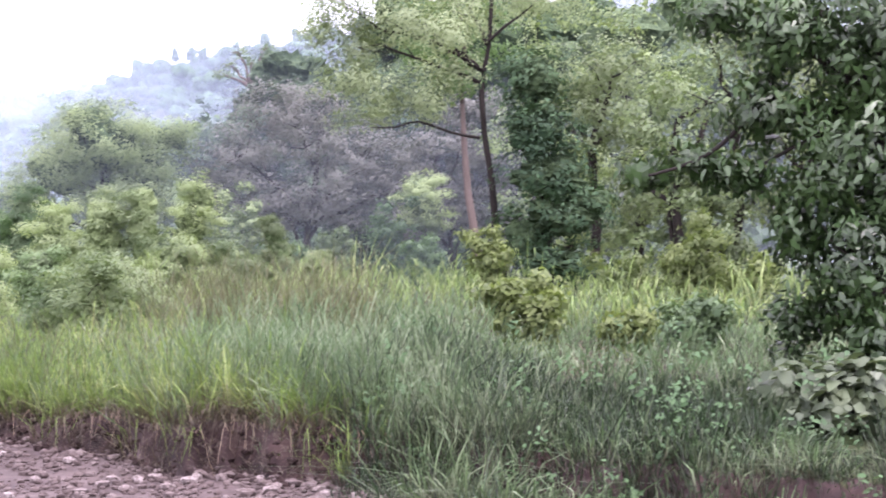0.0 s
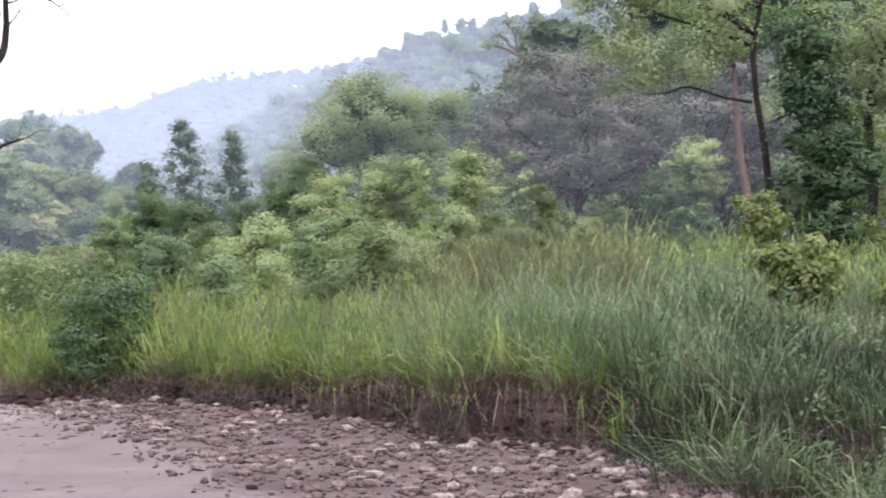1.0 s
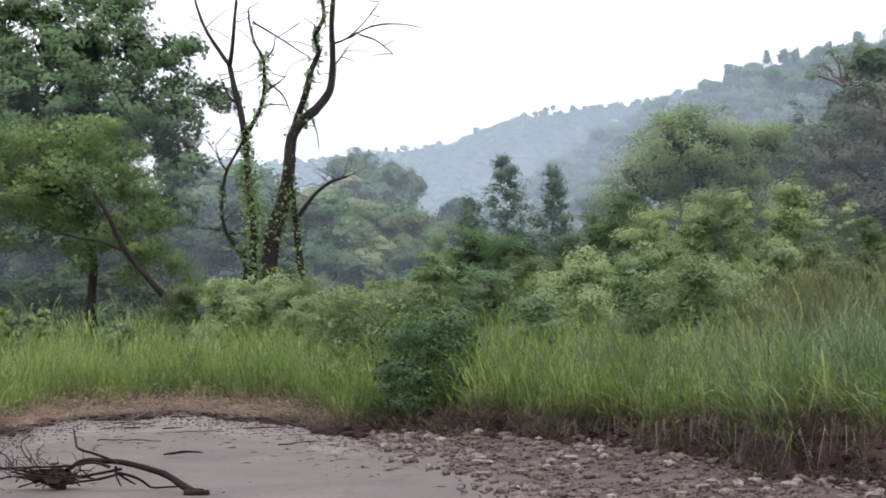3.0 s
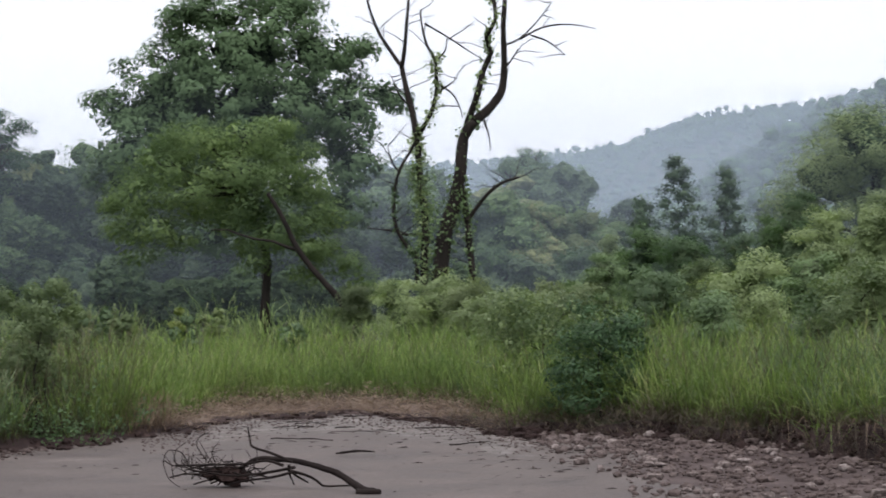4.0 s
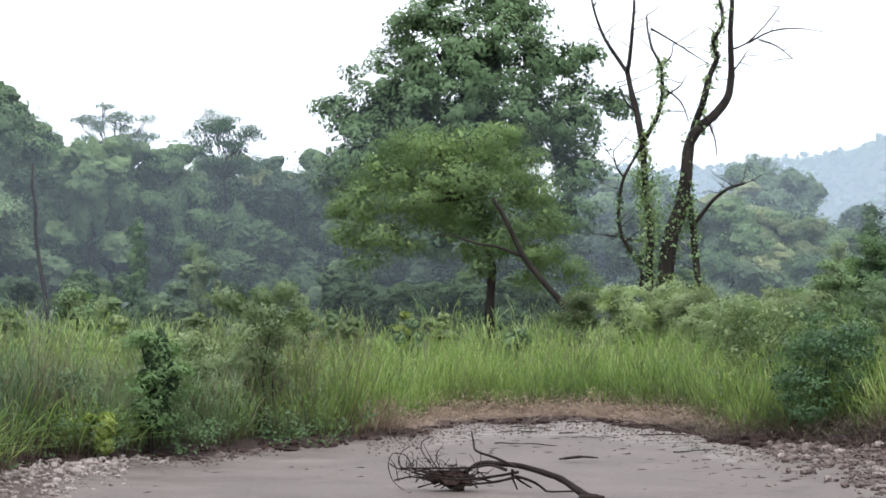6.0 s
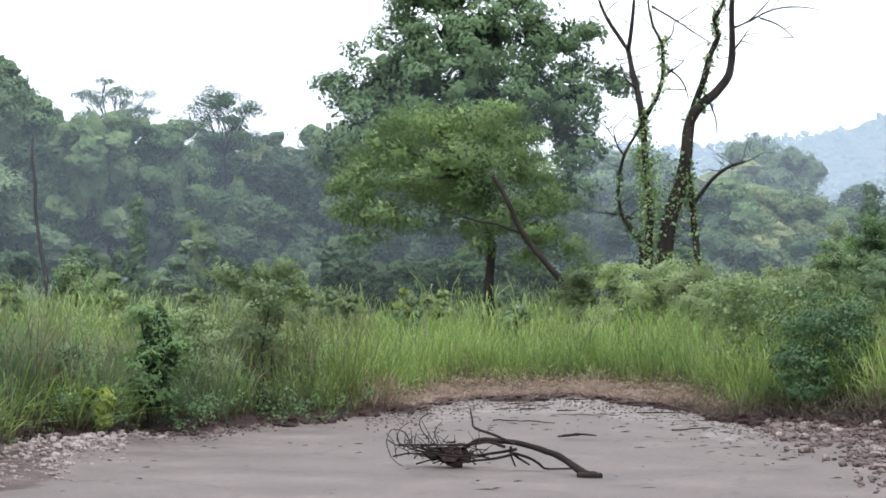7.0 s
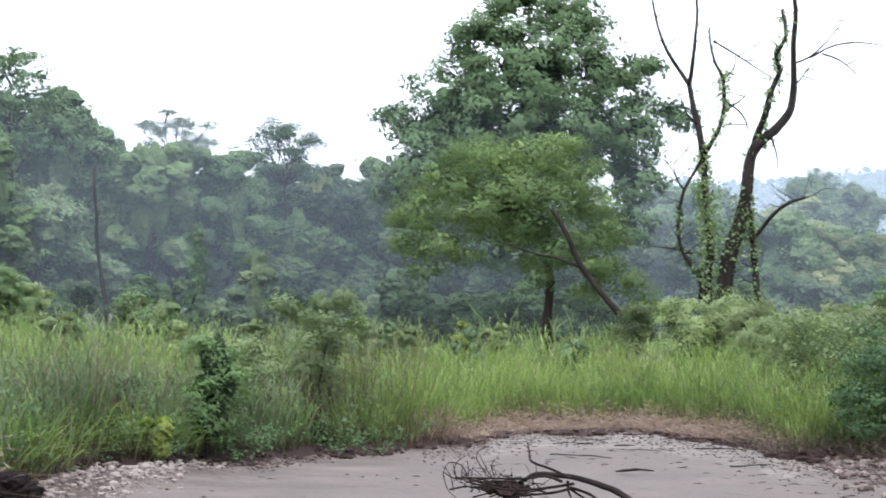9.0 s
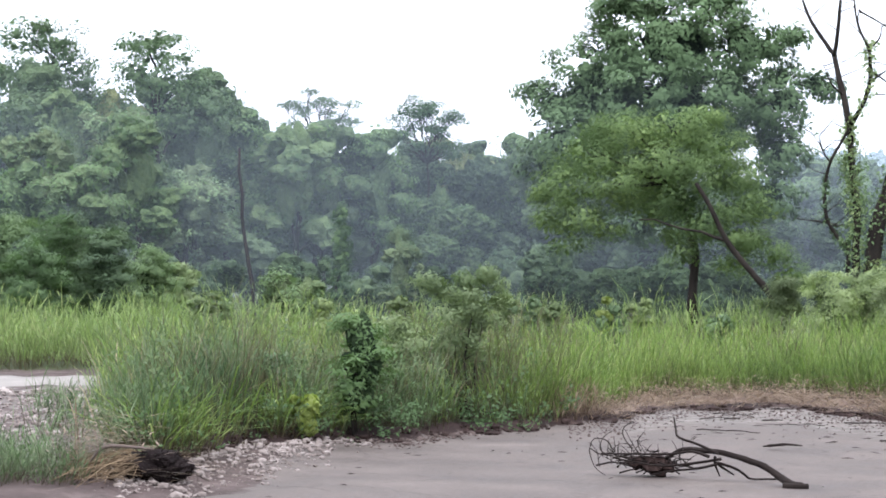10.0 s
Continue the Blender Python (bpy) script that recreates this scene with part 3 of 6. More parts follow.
def lumps(seed, height, width, low, n, lump=0.42, flat=0.75):
    """Random crown lumps for an unmeasured tree."""
    pr = random.Random(seed)
    out = [(0, 0, low + (height - low) * 0.52, width * 0.28, width * 0.28, (height - low) * 0.36)]
    for i in range(n):
        a, q = 2 * math.pi * (i + pr.random() * 0.7) / n * 2.0, pr.uniform(0.15, 1.0)
        rad = width * 0.36 * math.sqrt(max(0.05, 1 - (abs(q - 0.35) * 1.25) ** 2))
        s = width * lump * pr.uniform(0.35, 0.7)
        out.append((rad * math.cos(a), rad * math.sin(a), low + (height - low) * q * 0.88, s, s, s * flat))
    return out


def tiers(seed, height, width, low, n):
    """Crown lumps of a small open tree: several stems, each with flat tiers of leaves."""
    pr = random.Random(seed)
    out = [(0, 0, low + (height - low) * 0.36, width * 0.3, width * 0.3, (height - low) * 0.34)]
    stems = max(4, n // 2)
    for i in range(stems):
        a = 2 * math.pi * (i + pr.random() * 0.8) / stems
        reach, top = (0.1, 1.0) if i == 0 else (pr.uniform(0.28, 0.5), pr.uniform(0.55, 0.95))
        for j in range(4):
            q = (j + pr.uniform(0.3, 1.0)) / 4
            s = width * pr.uniform(0.11, 0.19) * (1.3 - 0.6 * q)
            out.append((width * (reach * q * math.cos(a) + pr.uniform(-0.08, 0.08)), width * (reach * q * math.sin(a) + pr.uniform(-0.08, 0.08)), low + (height - low) * (0.12 + 0.85 * q * top), s * 1.15, s * 1.15, s * 0.8))
    return out


def grass_patch(name, az0, az1, r0, r1, count, hmin, hmax, wide, mat, label, seed, lean=0.45, keep=None, tuft=0.13, blades=22, flat=0.0, fine=True, line=grass_line, low=0.6, leaves=0.8):
    """Tufts of arching blades on the ground; r0 and r1 are metres behind the given line."""
    rng = np.random.default_rng(seed)
    k = max(1, count // blades)
    az = rng.uniform(az0, az1, k)
    r = line(az) + r0 + (r1 - r0) * rng.random(k)
    if keep is not None:
        ok = keep(az, r, rng.random(k))
        az, r = az[ok], r[ok]
        k = len(az)
    cx, cy = -np.sin(np.radians(az)) * r, np.cos(np.radians(az)) * r
    tall = rng.uniform(low, 1.15, k) * (1 + 0.3 * wob(cx, cy, 0.9, 3.0) + 0.16 * wob(cx, cy, 2.6, 1.0)) + (rng.random(k) < 0.06) * 0.25
    tall *= 1 - 0.4 * smooth((1 - az) / 4) * smooth((34 - r) / 6)
    i = np.repeat(np.arange(k), blades)
    n = len(i)
    la = rng.uniform(0, 2 * np.pi, n)
    rad = tuft * np.sqrt(rng.random(n)) * (0.6 + 0.8 * tall[i])
    x, y = cx[i] + np.cos(la) * rad, cy[i] + np.sin(la) * rad
    ra, rr = np.degrees(np.arctan2(-x, y)), np.hypot(x, y)
    z = ground_z(ra, rr) - 0.03
    h = rng.uniform(hmin, hmax, n) * tall[i]
    leafy = rng.random(n) < leaves  # side leaves that start part-way up a stem
    z = z + np.where(leafy, h * rng.uniform(0.05, 0.72, n), 0)
    x, y = x + np.where(leafy, rng.normal(0, 0.03, n), 0), y + np.where(leafy, rng.normal(0, 0.03, n), 0)
    h = np.where(leafy, np.minimum(h, 1.0) * rng.uniform(0.16, 0.36, n), h)
    w = wide * rng.uniform(0.5, 1.5, n)
    la = la + rng.normal(0, 0.8, n)
    le = np.abs(rng.normal(0, lean, n)) + 0.1
    le = np.where(leafy, rng.uniform(0.15, 0.85, n), le)
    la = np.where(leafy, rng.uniform(0, 6.2832, n), la)
    dx, dy = np.cos(la), np.sin(la)
    wa = rng.uniform(0, np.pi, n)
    side = np.stack([np.cos(wa) * w / 2, np.sin(wa) * w / 2, 0 * w], 1)
    base = np.stack([x, y, z], 1)
    rows, uvs = [], []
    levels = ((0, 0.7), (0.45, 1.0), (0.8, 0.7), (1.0, 0.06)) if fine else ((0, 0.8), (0.6, 1.0), (1.0, 0.06))
    for s, k_w in levels:
        sag = s ** 2 * le
        p = base + np.stack([dx * h * (0.1 * s + sag), dy * h * (0.1 * s + sag), h * (s - 0.55 * s * s * np.minimum(sag, 0.9)) * (1 - flat)], 1)
        if flat:
            p += np.stack([dx * h * s * flat, dy * h * s * flat, 0.03 + 0 * h], 1)
        rows += [p - side * k_w, p + side * k_w]
        up_stem = np.where(leafy, 0.35 + 0.65 * s, s)
        uvs += [np.stack([np.zeros(n), up_stem], 1), np.stack([np.ones(n), up_stem], 1)]
    v = np.stack(rows, 1).reshape(-1, 3)
    uv = np.stack(uvs, 1).reshape(-1, 2)
    q = len(levels)
    b = np.arange(n)[:, None] * 2 * q
    f = np.concatenate([b + 2 * j + np.array([0, 1, 3, 2]) for j in range(q - 1)])
    ob = new(name, mesh_of(name, v, f, mat, uv, smooth_faces=False))
    return tagged(ob, label, "grass", kind="stuff")


# ---- ground ----
def build_ground():
    az = np.concatenate([np.arange(-16, 50.01, 0.25), np.arange(54, 340, 6.0)])
    r = np.concatenate([[0.0, 2, 4, 6, 8, 9.5, 11], np.arange(12, 36, 0.22), 36 * (3000 / 36) ** np.linspace(0, 1, 60)])
    A, R = np.meshgrid(np.where(az > 180, az - 360, az), r)
    Z = ground_z(A, R)
    v = np.stack([-np.sin(np.radians(A)) * R, np.cos(np.radians(A)) * R, Z], -1).reshape(-1, 3)
    na = len(az)
    j, i = np.meshgrid(np.arange(na), np.arange(len(r) - 1))
    j2 = (j + 1) % na
    f = np.stack([i * na + j, (i + 1) * na + j, (i + 1) * na + j2, i * na + j2], -1).reshape(-1, 4)
    ac, rc = A.ravel(), R.ravel()
    e, w = wavy_edge(ac), bank_w(ac)
    xc, yc = v[:, 0], v[:, 1]
    bent = ac + (1.0 * wob(xc, yc, 1.3, 2.0) + 0.7 * wob(xc, yc, 3.9, 1.0)) * smooth((rc - 9) / 4) * smooth((30 - rc) / 4)
    gravel_front = np.interp(bent, [-180, 8, 11.5, 15, 17.5, 18.5, 37, 38.5, 41, 44, 180], [5, 12, 13.5, 15.6, 21, 40, 40, 19, 16.3, 14, 9])
    track = smooth((ac - 42.8) / 0.5) * smooth((90 - ac) / 10)
    zones = {
        "gravel": np.maximum(0.3 * smooth((ac - 18) / 3) * smooth((31 - ac) / 3) * smooth((rc - e + 3.5) / 2.0), np.maximum(smooth((rc - gravel_front) / 2.4 + 0.5), track * smooth((rc - 18.5) / 1.0))),
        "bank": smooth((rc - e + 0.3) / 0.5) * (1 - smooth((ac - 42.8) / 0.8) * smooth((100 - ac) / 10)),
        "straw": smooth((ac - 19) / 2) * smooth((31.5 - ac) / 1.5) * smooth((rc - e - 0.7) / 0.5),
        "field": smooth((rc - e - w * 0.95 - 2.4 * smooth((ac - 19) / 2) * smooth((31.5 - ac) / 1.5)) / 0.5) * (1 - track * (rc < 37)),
        "sand": np.maximum(track * np.maximum(smooth((rc - 31.3) / 0.5) * smooth((35 - rc) / 0.5), 0.42 * smooth((rc - 16) / 3) * smooth((36 - rc) / 1)), 0.44 * smooth((ac - 17.5) / 3) * smooth((31 - ac) / 3) * smooth((rc - e + 4.2) / 1.5) * smooth((e + 0.1 - rc) / 0.3)),
    }
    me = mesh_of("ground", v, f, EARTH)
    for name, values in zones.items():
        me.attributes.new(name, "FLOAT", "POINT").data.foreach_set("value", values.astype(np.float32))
    ob = new("ground", me)
    tagged(ob, "drying grey silt flat with a dark earth bank and grassy field", "ground", kind="structure")


build_ground()

# ---- hill woods and mist ----
def hill_woods():
    """Far woods: every tree a few lumps with leafy clumps over them."""
    rng = np.random.default_rng(5)
    v_all, f_all, n_all, h_v, h_f, n0, m0 = [], [], [], [], [], 0, 0
    spots = [(rng.uniform(-4, 18), 150 + 195 * rng.random() ** 0.7) for i in range(440)] + [(rng.uniform(9, 24), 430 + 280 * rng.random() ** 0.6) for i in range(720)]
    spots += [(rng.uniform(-1, 15), rng.uniform(290, 345)) for i in range(240)] + [(rng.uniform(7, 24), rng.uniform(675, 720)) for i in range(420)] + [(rng.uniform(20, 50), rng.uniform(150, 215)) for i in range(90)]
    for az, r in spots:
        p = np.array(at(az, r))
        far = r > 380
        hgt, wid = rng.uniform(6.5, 10.5) * (rng.uniform(0.4, 0.8) if r > 660 else 0.7), rng.uniform(6, 9.5) * (0.55 if r > 660 else 0.9 if far else 1.0)
        if az > 19 and r < 220:
            hgt, wid = hgt * 0.5, wid * 0.8
        elif 285 < r < 350:
            hgt, wid = hgt * rng.uniform(0.55, 1.15), wid * 0.55
        blobs = [(p[0] + rng.normal(0, wid * 0.3), p[1] + rng.normal(0, wid * 0.3), p[2] + hgt * q, wid * w * rng.uniform(0.8, 1.2), wid * w * rng.uniform(0.8, 1.2), hgt * 0.2) for q, w in (((0.3, 0.42), (0.65, 0.3)) if r > 660 else ((0.35, 0.42), (0.6, 0.33), (0.8, 0.24)))]
        v, f, d = hearts(blobs, rng, 0.78, 9.0, 0.1, 7)
        pick = rng.choice(len(v), 30 if far else 64, replace=False)
        c, d = v[pick], d[pick]
        h_v.append(v)
        h_f.append(f + m0)
        m0 += len(v)
        v, f, nn = leaf_cloud(c, 3 if far else 6, 0.8, 0.6 if far else 0.42, rng, 0.4, d, 1.4, tri=True)
        v_all.append(v)
        f_all.append(f + n0)
        n_all.append(nn)
        n0 += len(v)
    ob = new("hill_woods", mesh_of("hill_woods", np.concatenate(v_all), np.concatenate(f_all), LEAF_WOOD, normals=np.concatenate(n_all)))
    tagged(ob, "dense green woods covering a distant misty hillside", "woods", kind="stuff")
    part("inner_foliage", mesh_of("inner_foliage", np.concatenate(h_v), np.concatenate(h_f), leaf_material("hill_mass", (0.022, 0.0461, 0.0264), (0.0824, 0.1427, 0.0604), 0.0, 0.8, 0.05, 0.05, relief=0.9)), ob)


hill_woods()


def mist_veil(r, alpha, az0=-25, az1=60, low=-2.0, high=160.0, patchy=False, n=40):
    a = np.radians(np.linspace(az0, az1, n))
    v = np.concatenate([np.stack([-np.sin(a) * r, np.cos(a) * r, np.full(n, z)], 1) for z in (low, high)])
    f = np.array([(i, i + 1, n + i + 1, n + i) for i in range(n - 1)])
    t = np.linspace(0, 1, n)
    uv = np.concatenate([np.stack([t, np.full(n, q)], 1) for q in (0.0, 1.0)])
    ob = new("mist", mesh_of("mist", v, f, mist_material("mist_haze", alpha, patchy), uv))
    tagged(ob, "thin bluish veil of mist and haze hanging before the woods", "mist", kind="structure")


# distance haze put in as bluish-coloured sheets, one behind the other
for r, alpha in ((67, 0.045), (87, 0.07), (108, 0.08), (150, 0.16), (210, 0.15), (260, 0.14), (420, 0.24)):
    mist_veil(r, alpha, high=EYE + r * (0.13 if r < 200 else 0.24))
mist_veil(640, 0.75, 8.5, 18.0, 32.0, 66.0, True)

# ---- forest belt on the far side of the field ----
FOREST, BACK = [], []
for s, (h, w, low, mat, bark) in enumerate([(11, 7.5, 2.2, LEAF_WOOD, BARK_DARK), (12.5, 6.5, 2.6, LEAF_BROAD, BARK_DARK), (9.5, 8, 1.8, LEAF_WOOD, BARK_DARK), (10.5, 6.5, 2.0, LEAF_FINE, BARK_DARK), (8, 7.5, 1.5, LEAF_BROAD, BARK_DARK)]):
    FOREST.append((h, grow_tree("forest_tree", stand(62 + 4 * s, 120 + 8 * s), 30 + s, h, lumps(30 + s, h, w, low, 15, 0.46), mat, bark,
                                "tall leafy forest tree at the field's far edge", group="forest edge trees", trunk_r=0.2, leaf=0.17, per=19, density=2.2, spread=(0.62, 0.62, 0.4), limbs=3, twigs=1, mass=0.76, long=1.7)))
for s, (h, w) in enumerate([(11, 7.5), (12, 7), (9.5, 8.5)]):
    BACK.append((h, grow_tree("forest_tree", stand(64 + 4 * s, 140), 40 + s, h, lumps(40 + s, h, w, 0.3, 12, 0.46), LEAF_WOOD, BARK_DARK,
                              "leafy tree deep in the forest", group="forest edge trees", trunk_r=0.2, leaf=0.2, per=14, density=2.0, spread=(0.62, 0.62, 0.4), limbs=2, twigs=1, grain=0.45, mass=0.76, long=1.7)))
UNDER = []
for s, (h, w, mat) in enumerate([(3.2, 3.6, LEAF_BROAD), (4.2, 3.4, LEAF_WOOD), (2.2, 2.8, LEAF_WOOD), (2.6, 3.4, LEAF_BROAD)]):
    UNDER.append((h, grow_tree("shrub", stand(66 + 3 * s, 70), 60 + s, h, lumps(60 + s, h, w, 0.1, 9, 0.42), mat, BARK_DARK,
                               "dense green leafy shrub in the tall grass", "shrub", "shrubs", trunk_r=0.04, leaf=0.13, per=15, density=3.4, spread=0.3, limbs=2, twigs=1, mass=0.76, grain=0.3, long=1.8)))
pr = random.Random(11)
top_el = table([(-15, 9.5), (-6, 9.5), (0, 8.5), (1, 6.2), (5, 5.9), (7.6, 4.6), (10, 4.2), (12, 3.0), (14, 1.6), (16, 2.0), (17.1, 2.6), (18.4, 3.2), (19.2, 3.65), (22, 3.65), (24, 3.6), (31, 4.0), (33, 4.3), (35, 4.8), (37, 4.7), (39, 4.8), (41, 5.4), (43, 5.4), (47, 5.6)])
a = -7.0
while a < 48:
    for q in range(2):
        az = a + pr.uniform(-0.7, 0.7)
        r = pr.uniform(96, 106) if q == 0 else pr.uniform(114, 135)
        if 9 < az < 24:
            r += 25
        want = (EYE + r * math.tan(radians(float(top_el(az)))) - float(ground_z(az, r))) * pr.uniform(0.75, 1.04)
        h, src = pr.choice(BACK if q or az < -3 else FOREST)
        if want > 3:
            copy_thing(src, stand(az, r, pr.uniform(0, 360), want / h))
    a += 2.2
for i in range(66):  # undergrowth along the forest's foot
    az = -8 + 56 * (i + pr.random()) / 66
    h, src = pr.choice(UNDER)
    copy_thing(src, stand(az, pr.uniform(84, 95) if az < 40 else pr.uniform(66, 74), pr.uniform(0, 360), pr.uniform(0.5, 1.1)))

for i in range(12):  # dark-leaved brush added for the shade under the broadleaf tree
    copy_thing(UNDER[(0, 3)[i % 2]][1], stand(24.75 + 0.62 * i, 80 + 5 * (i % 3), 77 * i, 0.55 + 0.1 * (i % 4)))
copy_thing(UNDER[0][1], stand(27.4, 74, 30, 0.85))


# ---- trees of the middle distance ----
def facing(az0, d, pts):
    """Crown lumps given as az, el, width and height in degrees, and depth offset: local metres of a tree at az0, d."""
    g = float(ground_z(az0, d))
    out = []
    for az, el, wa, he, dy in pts:
        k = d + dy
        out.append((-math.tan(radians(az - az0)) * k, dy, EYE + k * math.tan(radians(el)) - g, radians(wa) / 2 * k, radians(wa) / 2 * k * 0.9, radians(he) / 2 * k))
    return out


def spot(az0, d, az, el, dy=0.0):
    g = float(ground_z(az0, d))
    return Vector((-math.tan(radians(az - az0)) * (d + dy), dy, EYE + (d + dy) * math.tan(radians(el)) - g))


grow_tree("broadleaf_tree", stand(27.6, 78), 101, 13.5, facing(27.6, 78, [
    (27.6, 6.6, 4.2, 3.4, 0), (27.6, 5.0, 4.6, 2.2, 0), (30.0, 4.6, 2.0, 1.8, 0), (29.9, 5.6, 2.4, 2.4, 0), (31.0, 5.0, 1.4, 0.9, 0), (30.7, 3.9, 1.8, 2.0, -0.5), (25.7, 6.6, 2.4, 2.4, 0), (24.7, 5.0, 1.9, 1.8, 0), (24.6, 3.6, 1.7, 1.6, 0),
    (29.0, 7.6, 1.8, 1.4, 0), (26.6, 8.2, 2.0, 1.4, 0), (28.0, 8.6, 2.0, 1.2, 0), (24.9, 2.4, 1.4, 1.8, 0), (28.5, 4.2, 3.0, 2.4, 1), (26.2, 4.4, 2.6, 2.0, 1), (23.8, 5.6, 0.8, 0.5, 0), (24.3, 6.7, 0.9, 0.7, 0), (29.4, 3.6, 2.6, 1.8, 1), (31.2, 3.2, 1.2, 1.6, 0.5), (27.4, 3.4, 3.2, 1.8, 1.5), (28.5, 1.5, 1.0, 1.1, 0), (27.9, 2.2, 1.6, 1.2, 1), (31.6, 5.3, 0.7, 0.4, 0), (23.4, 5.3, 0.7, 0.5, 0)]),
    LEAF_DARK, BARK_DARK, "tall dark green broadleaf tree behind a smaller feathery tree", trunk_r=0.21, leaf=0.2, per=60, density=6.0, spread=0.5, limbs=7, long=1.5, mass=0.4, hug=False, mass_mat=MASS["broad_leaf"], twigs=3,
    trunk=[spot(27.6, 78, a, e) for a, e in ((26.95, -0.9), (27.1, 1), (27.4, 3), (27.7, 5), (27.7, 7))])
grow_tree("feathery_tree", stand(27.0, 62), 102, 6.5, facing(27.0, 62, [
    (28.9, 4.1, 2.2, 1.2, 0), (27.4, 4.2, 2.2, 1.1, 0), (26.4, 3.6, 1.6, 1.2, 0), (29.9, 3.4, 1.8, 1.3, 0), (30.6, 2.6, 1.6, 1.3, 0), (31.0, 1.8, 1.1, 1.2, 0), (30.1, 1.7, 1.5, 0.9, -0.3), (29.2, 2.6, 1.7, 1.3, -0.6), (28.0, 3.2, 2.0, 1.3, -0.5), (26.9, 2.9, 1.6, 1.1, -0.4),
    (25.8, 2.8, 1.3, 1.0, 0), (25.4, 2.1, 1.2, 1.1, 0), (26.1, 1.9, 1.2, 0.8, -0.3), (27.3, 2.1, 0.9, 0.7, 0), (29.4, 1.4, 0.8, 0.6, 0), (26.8, 1.4, 0.9, 0.6, 0.2), (25.5, 1.2, 1.0, 0.8, 0.2), (24.8, 0.7, 1.0, 0.7, 0.4), (24.3, 0.1, 1.1, 0.8, 0.4), (30.5, 1.1, 1.0, 0.5, 0.3), (26.0, 0.5, 1.0, 0.6, 0.5), (27.7, 1.3, 0.5, 0.4, 0.3),
    (28.5, 2.4, 2.0, 1.2, 1.2), (26.6, 4.6, 1.0, 0.5, 0), (29.7, 4.2, 0.9, 0.5, 0.2), (31.3, 2.5, 0.5, 0.5, 0), (27.6, 2.3, 1.4, 0.9, -0.5), (26.8, 1.5, 1.4, 0.9, -0.6), (28.1, 1.8, 1.0, 0.6, -0.3), (27.2, 0.8, 0.9, 0.6, -0.4), (25.9, 1.2, 1.3, 0.9, -0.4)]),
    LEAF_ACACIA, BARK_DARK, "feathery green acacia-like tree with a leaning second stem", trunk_r=0.17, leaf=0.1, per=96, density=13, spread=0.42, limbs=6, long=2.6, heart=0.74, tri=True, twigs=3, droop=0.3,
    trunk=[spot(27.0, 62, a, e) for a, e in ((27.1, -1.3), (27.1, -0.4), (27.0, 0.8), (27.2, 1.8), (27.8, 2.8), (28.0, 3.6))])


# taller and odd trees of the left-hand forest
def tall_one(az, d, w, el, low_el, seed, mat, n=12, leaf=0.22, density=3.2, heart=0.72):
    h = EYE + d * math.tan(radians(el)) - float(ground_z(az, d))
    low = max(0.3, EYE + d * math.tan(radians(low_el)))
    return grow_tree("forest_tree", stand(az, d), seed, h, lumps(seed, h, radians(w) * d, low, n + 2, 0.44), mat, BARK_DARK, "tall emergent forest tree with a ragged crown", group="forest edge trees",
                     trunk_r=0.2, leaf=leaf, per=21, long=1.6, density=density * 0.75, spread=(0.6, 0.6, 0.36), limbs=5, twigs=2, **({"mass": heart, "grain": 0.32 if d < 100 else 0.5} if heart > 0.65 else {"heart": 0.72, "tri": True}))


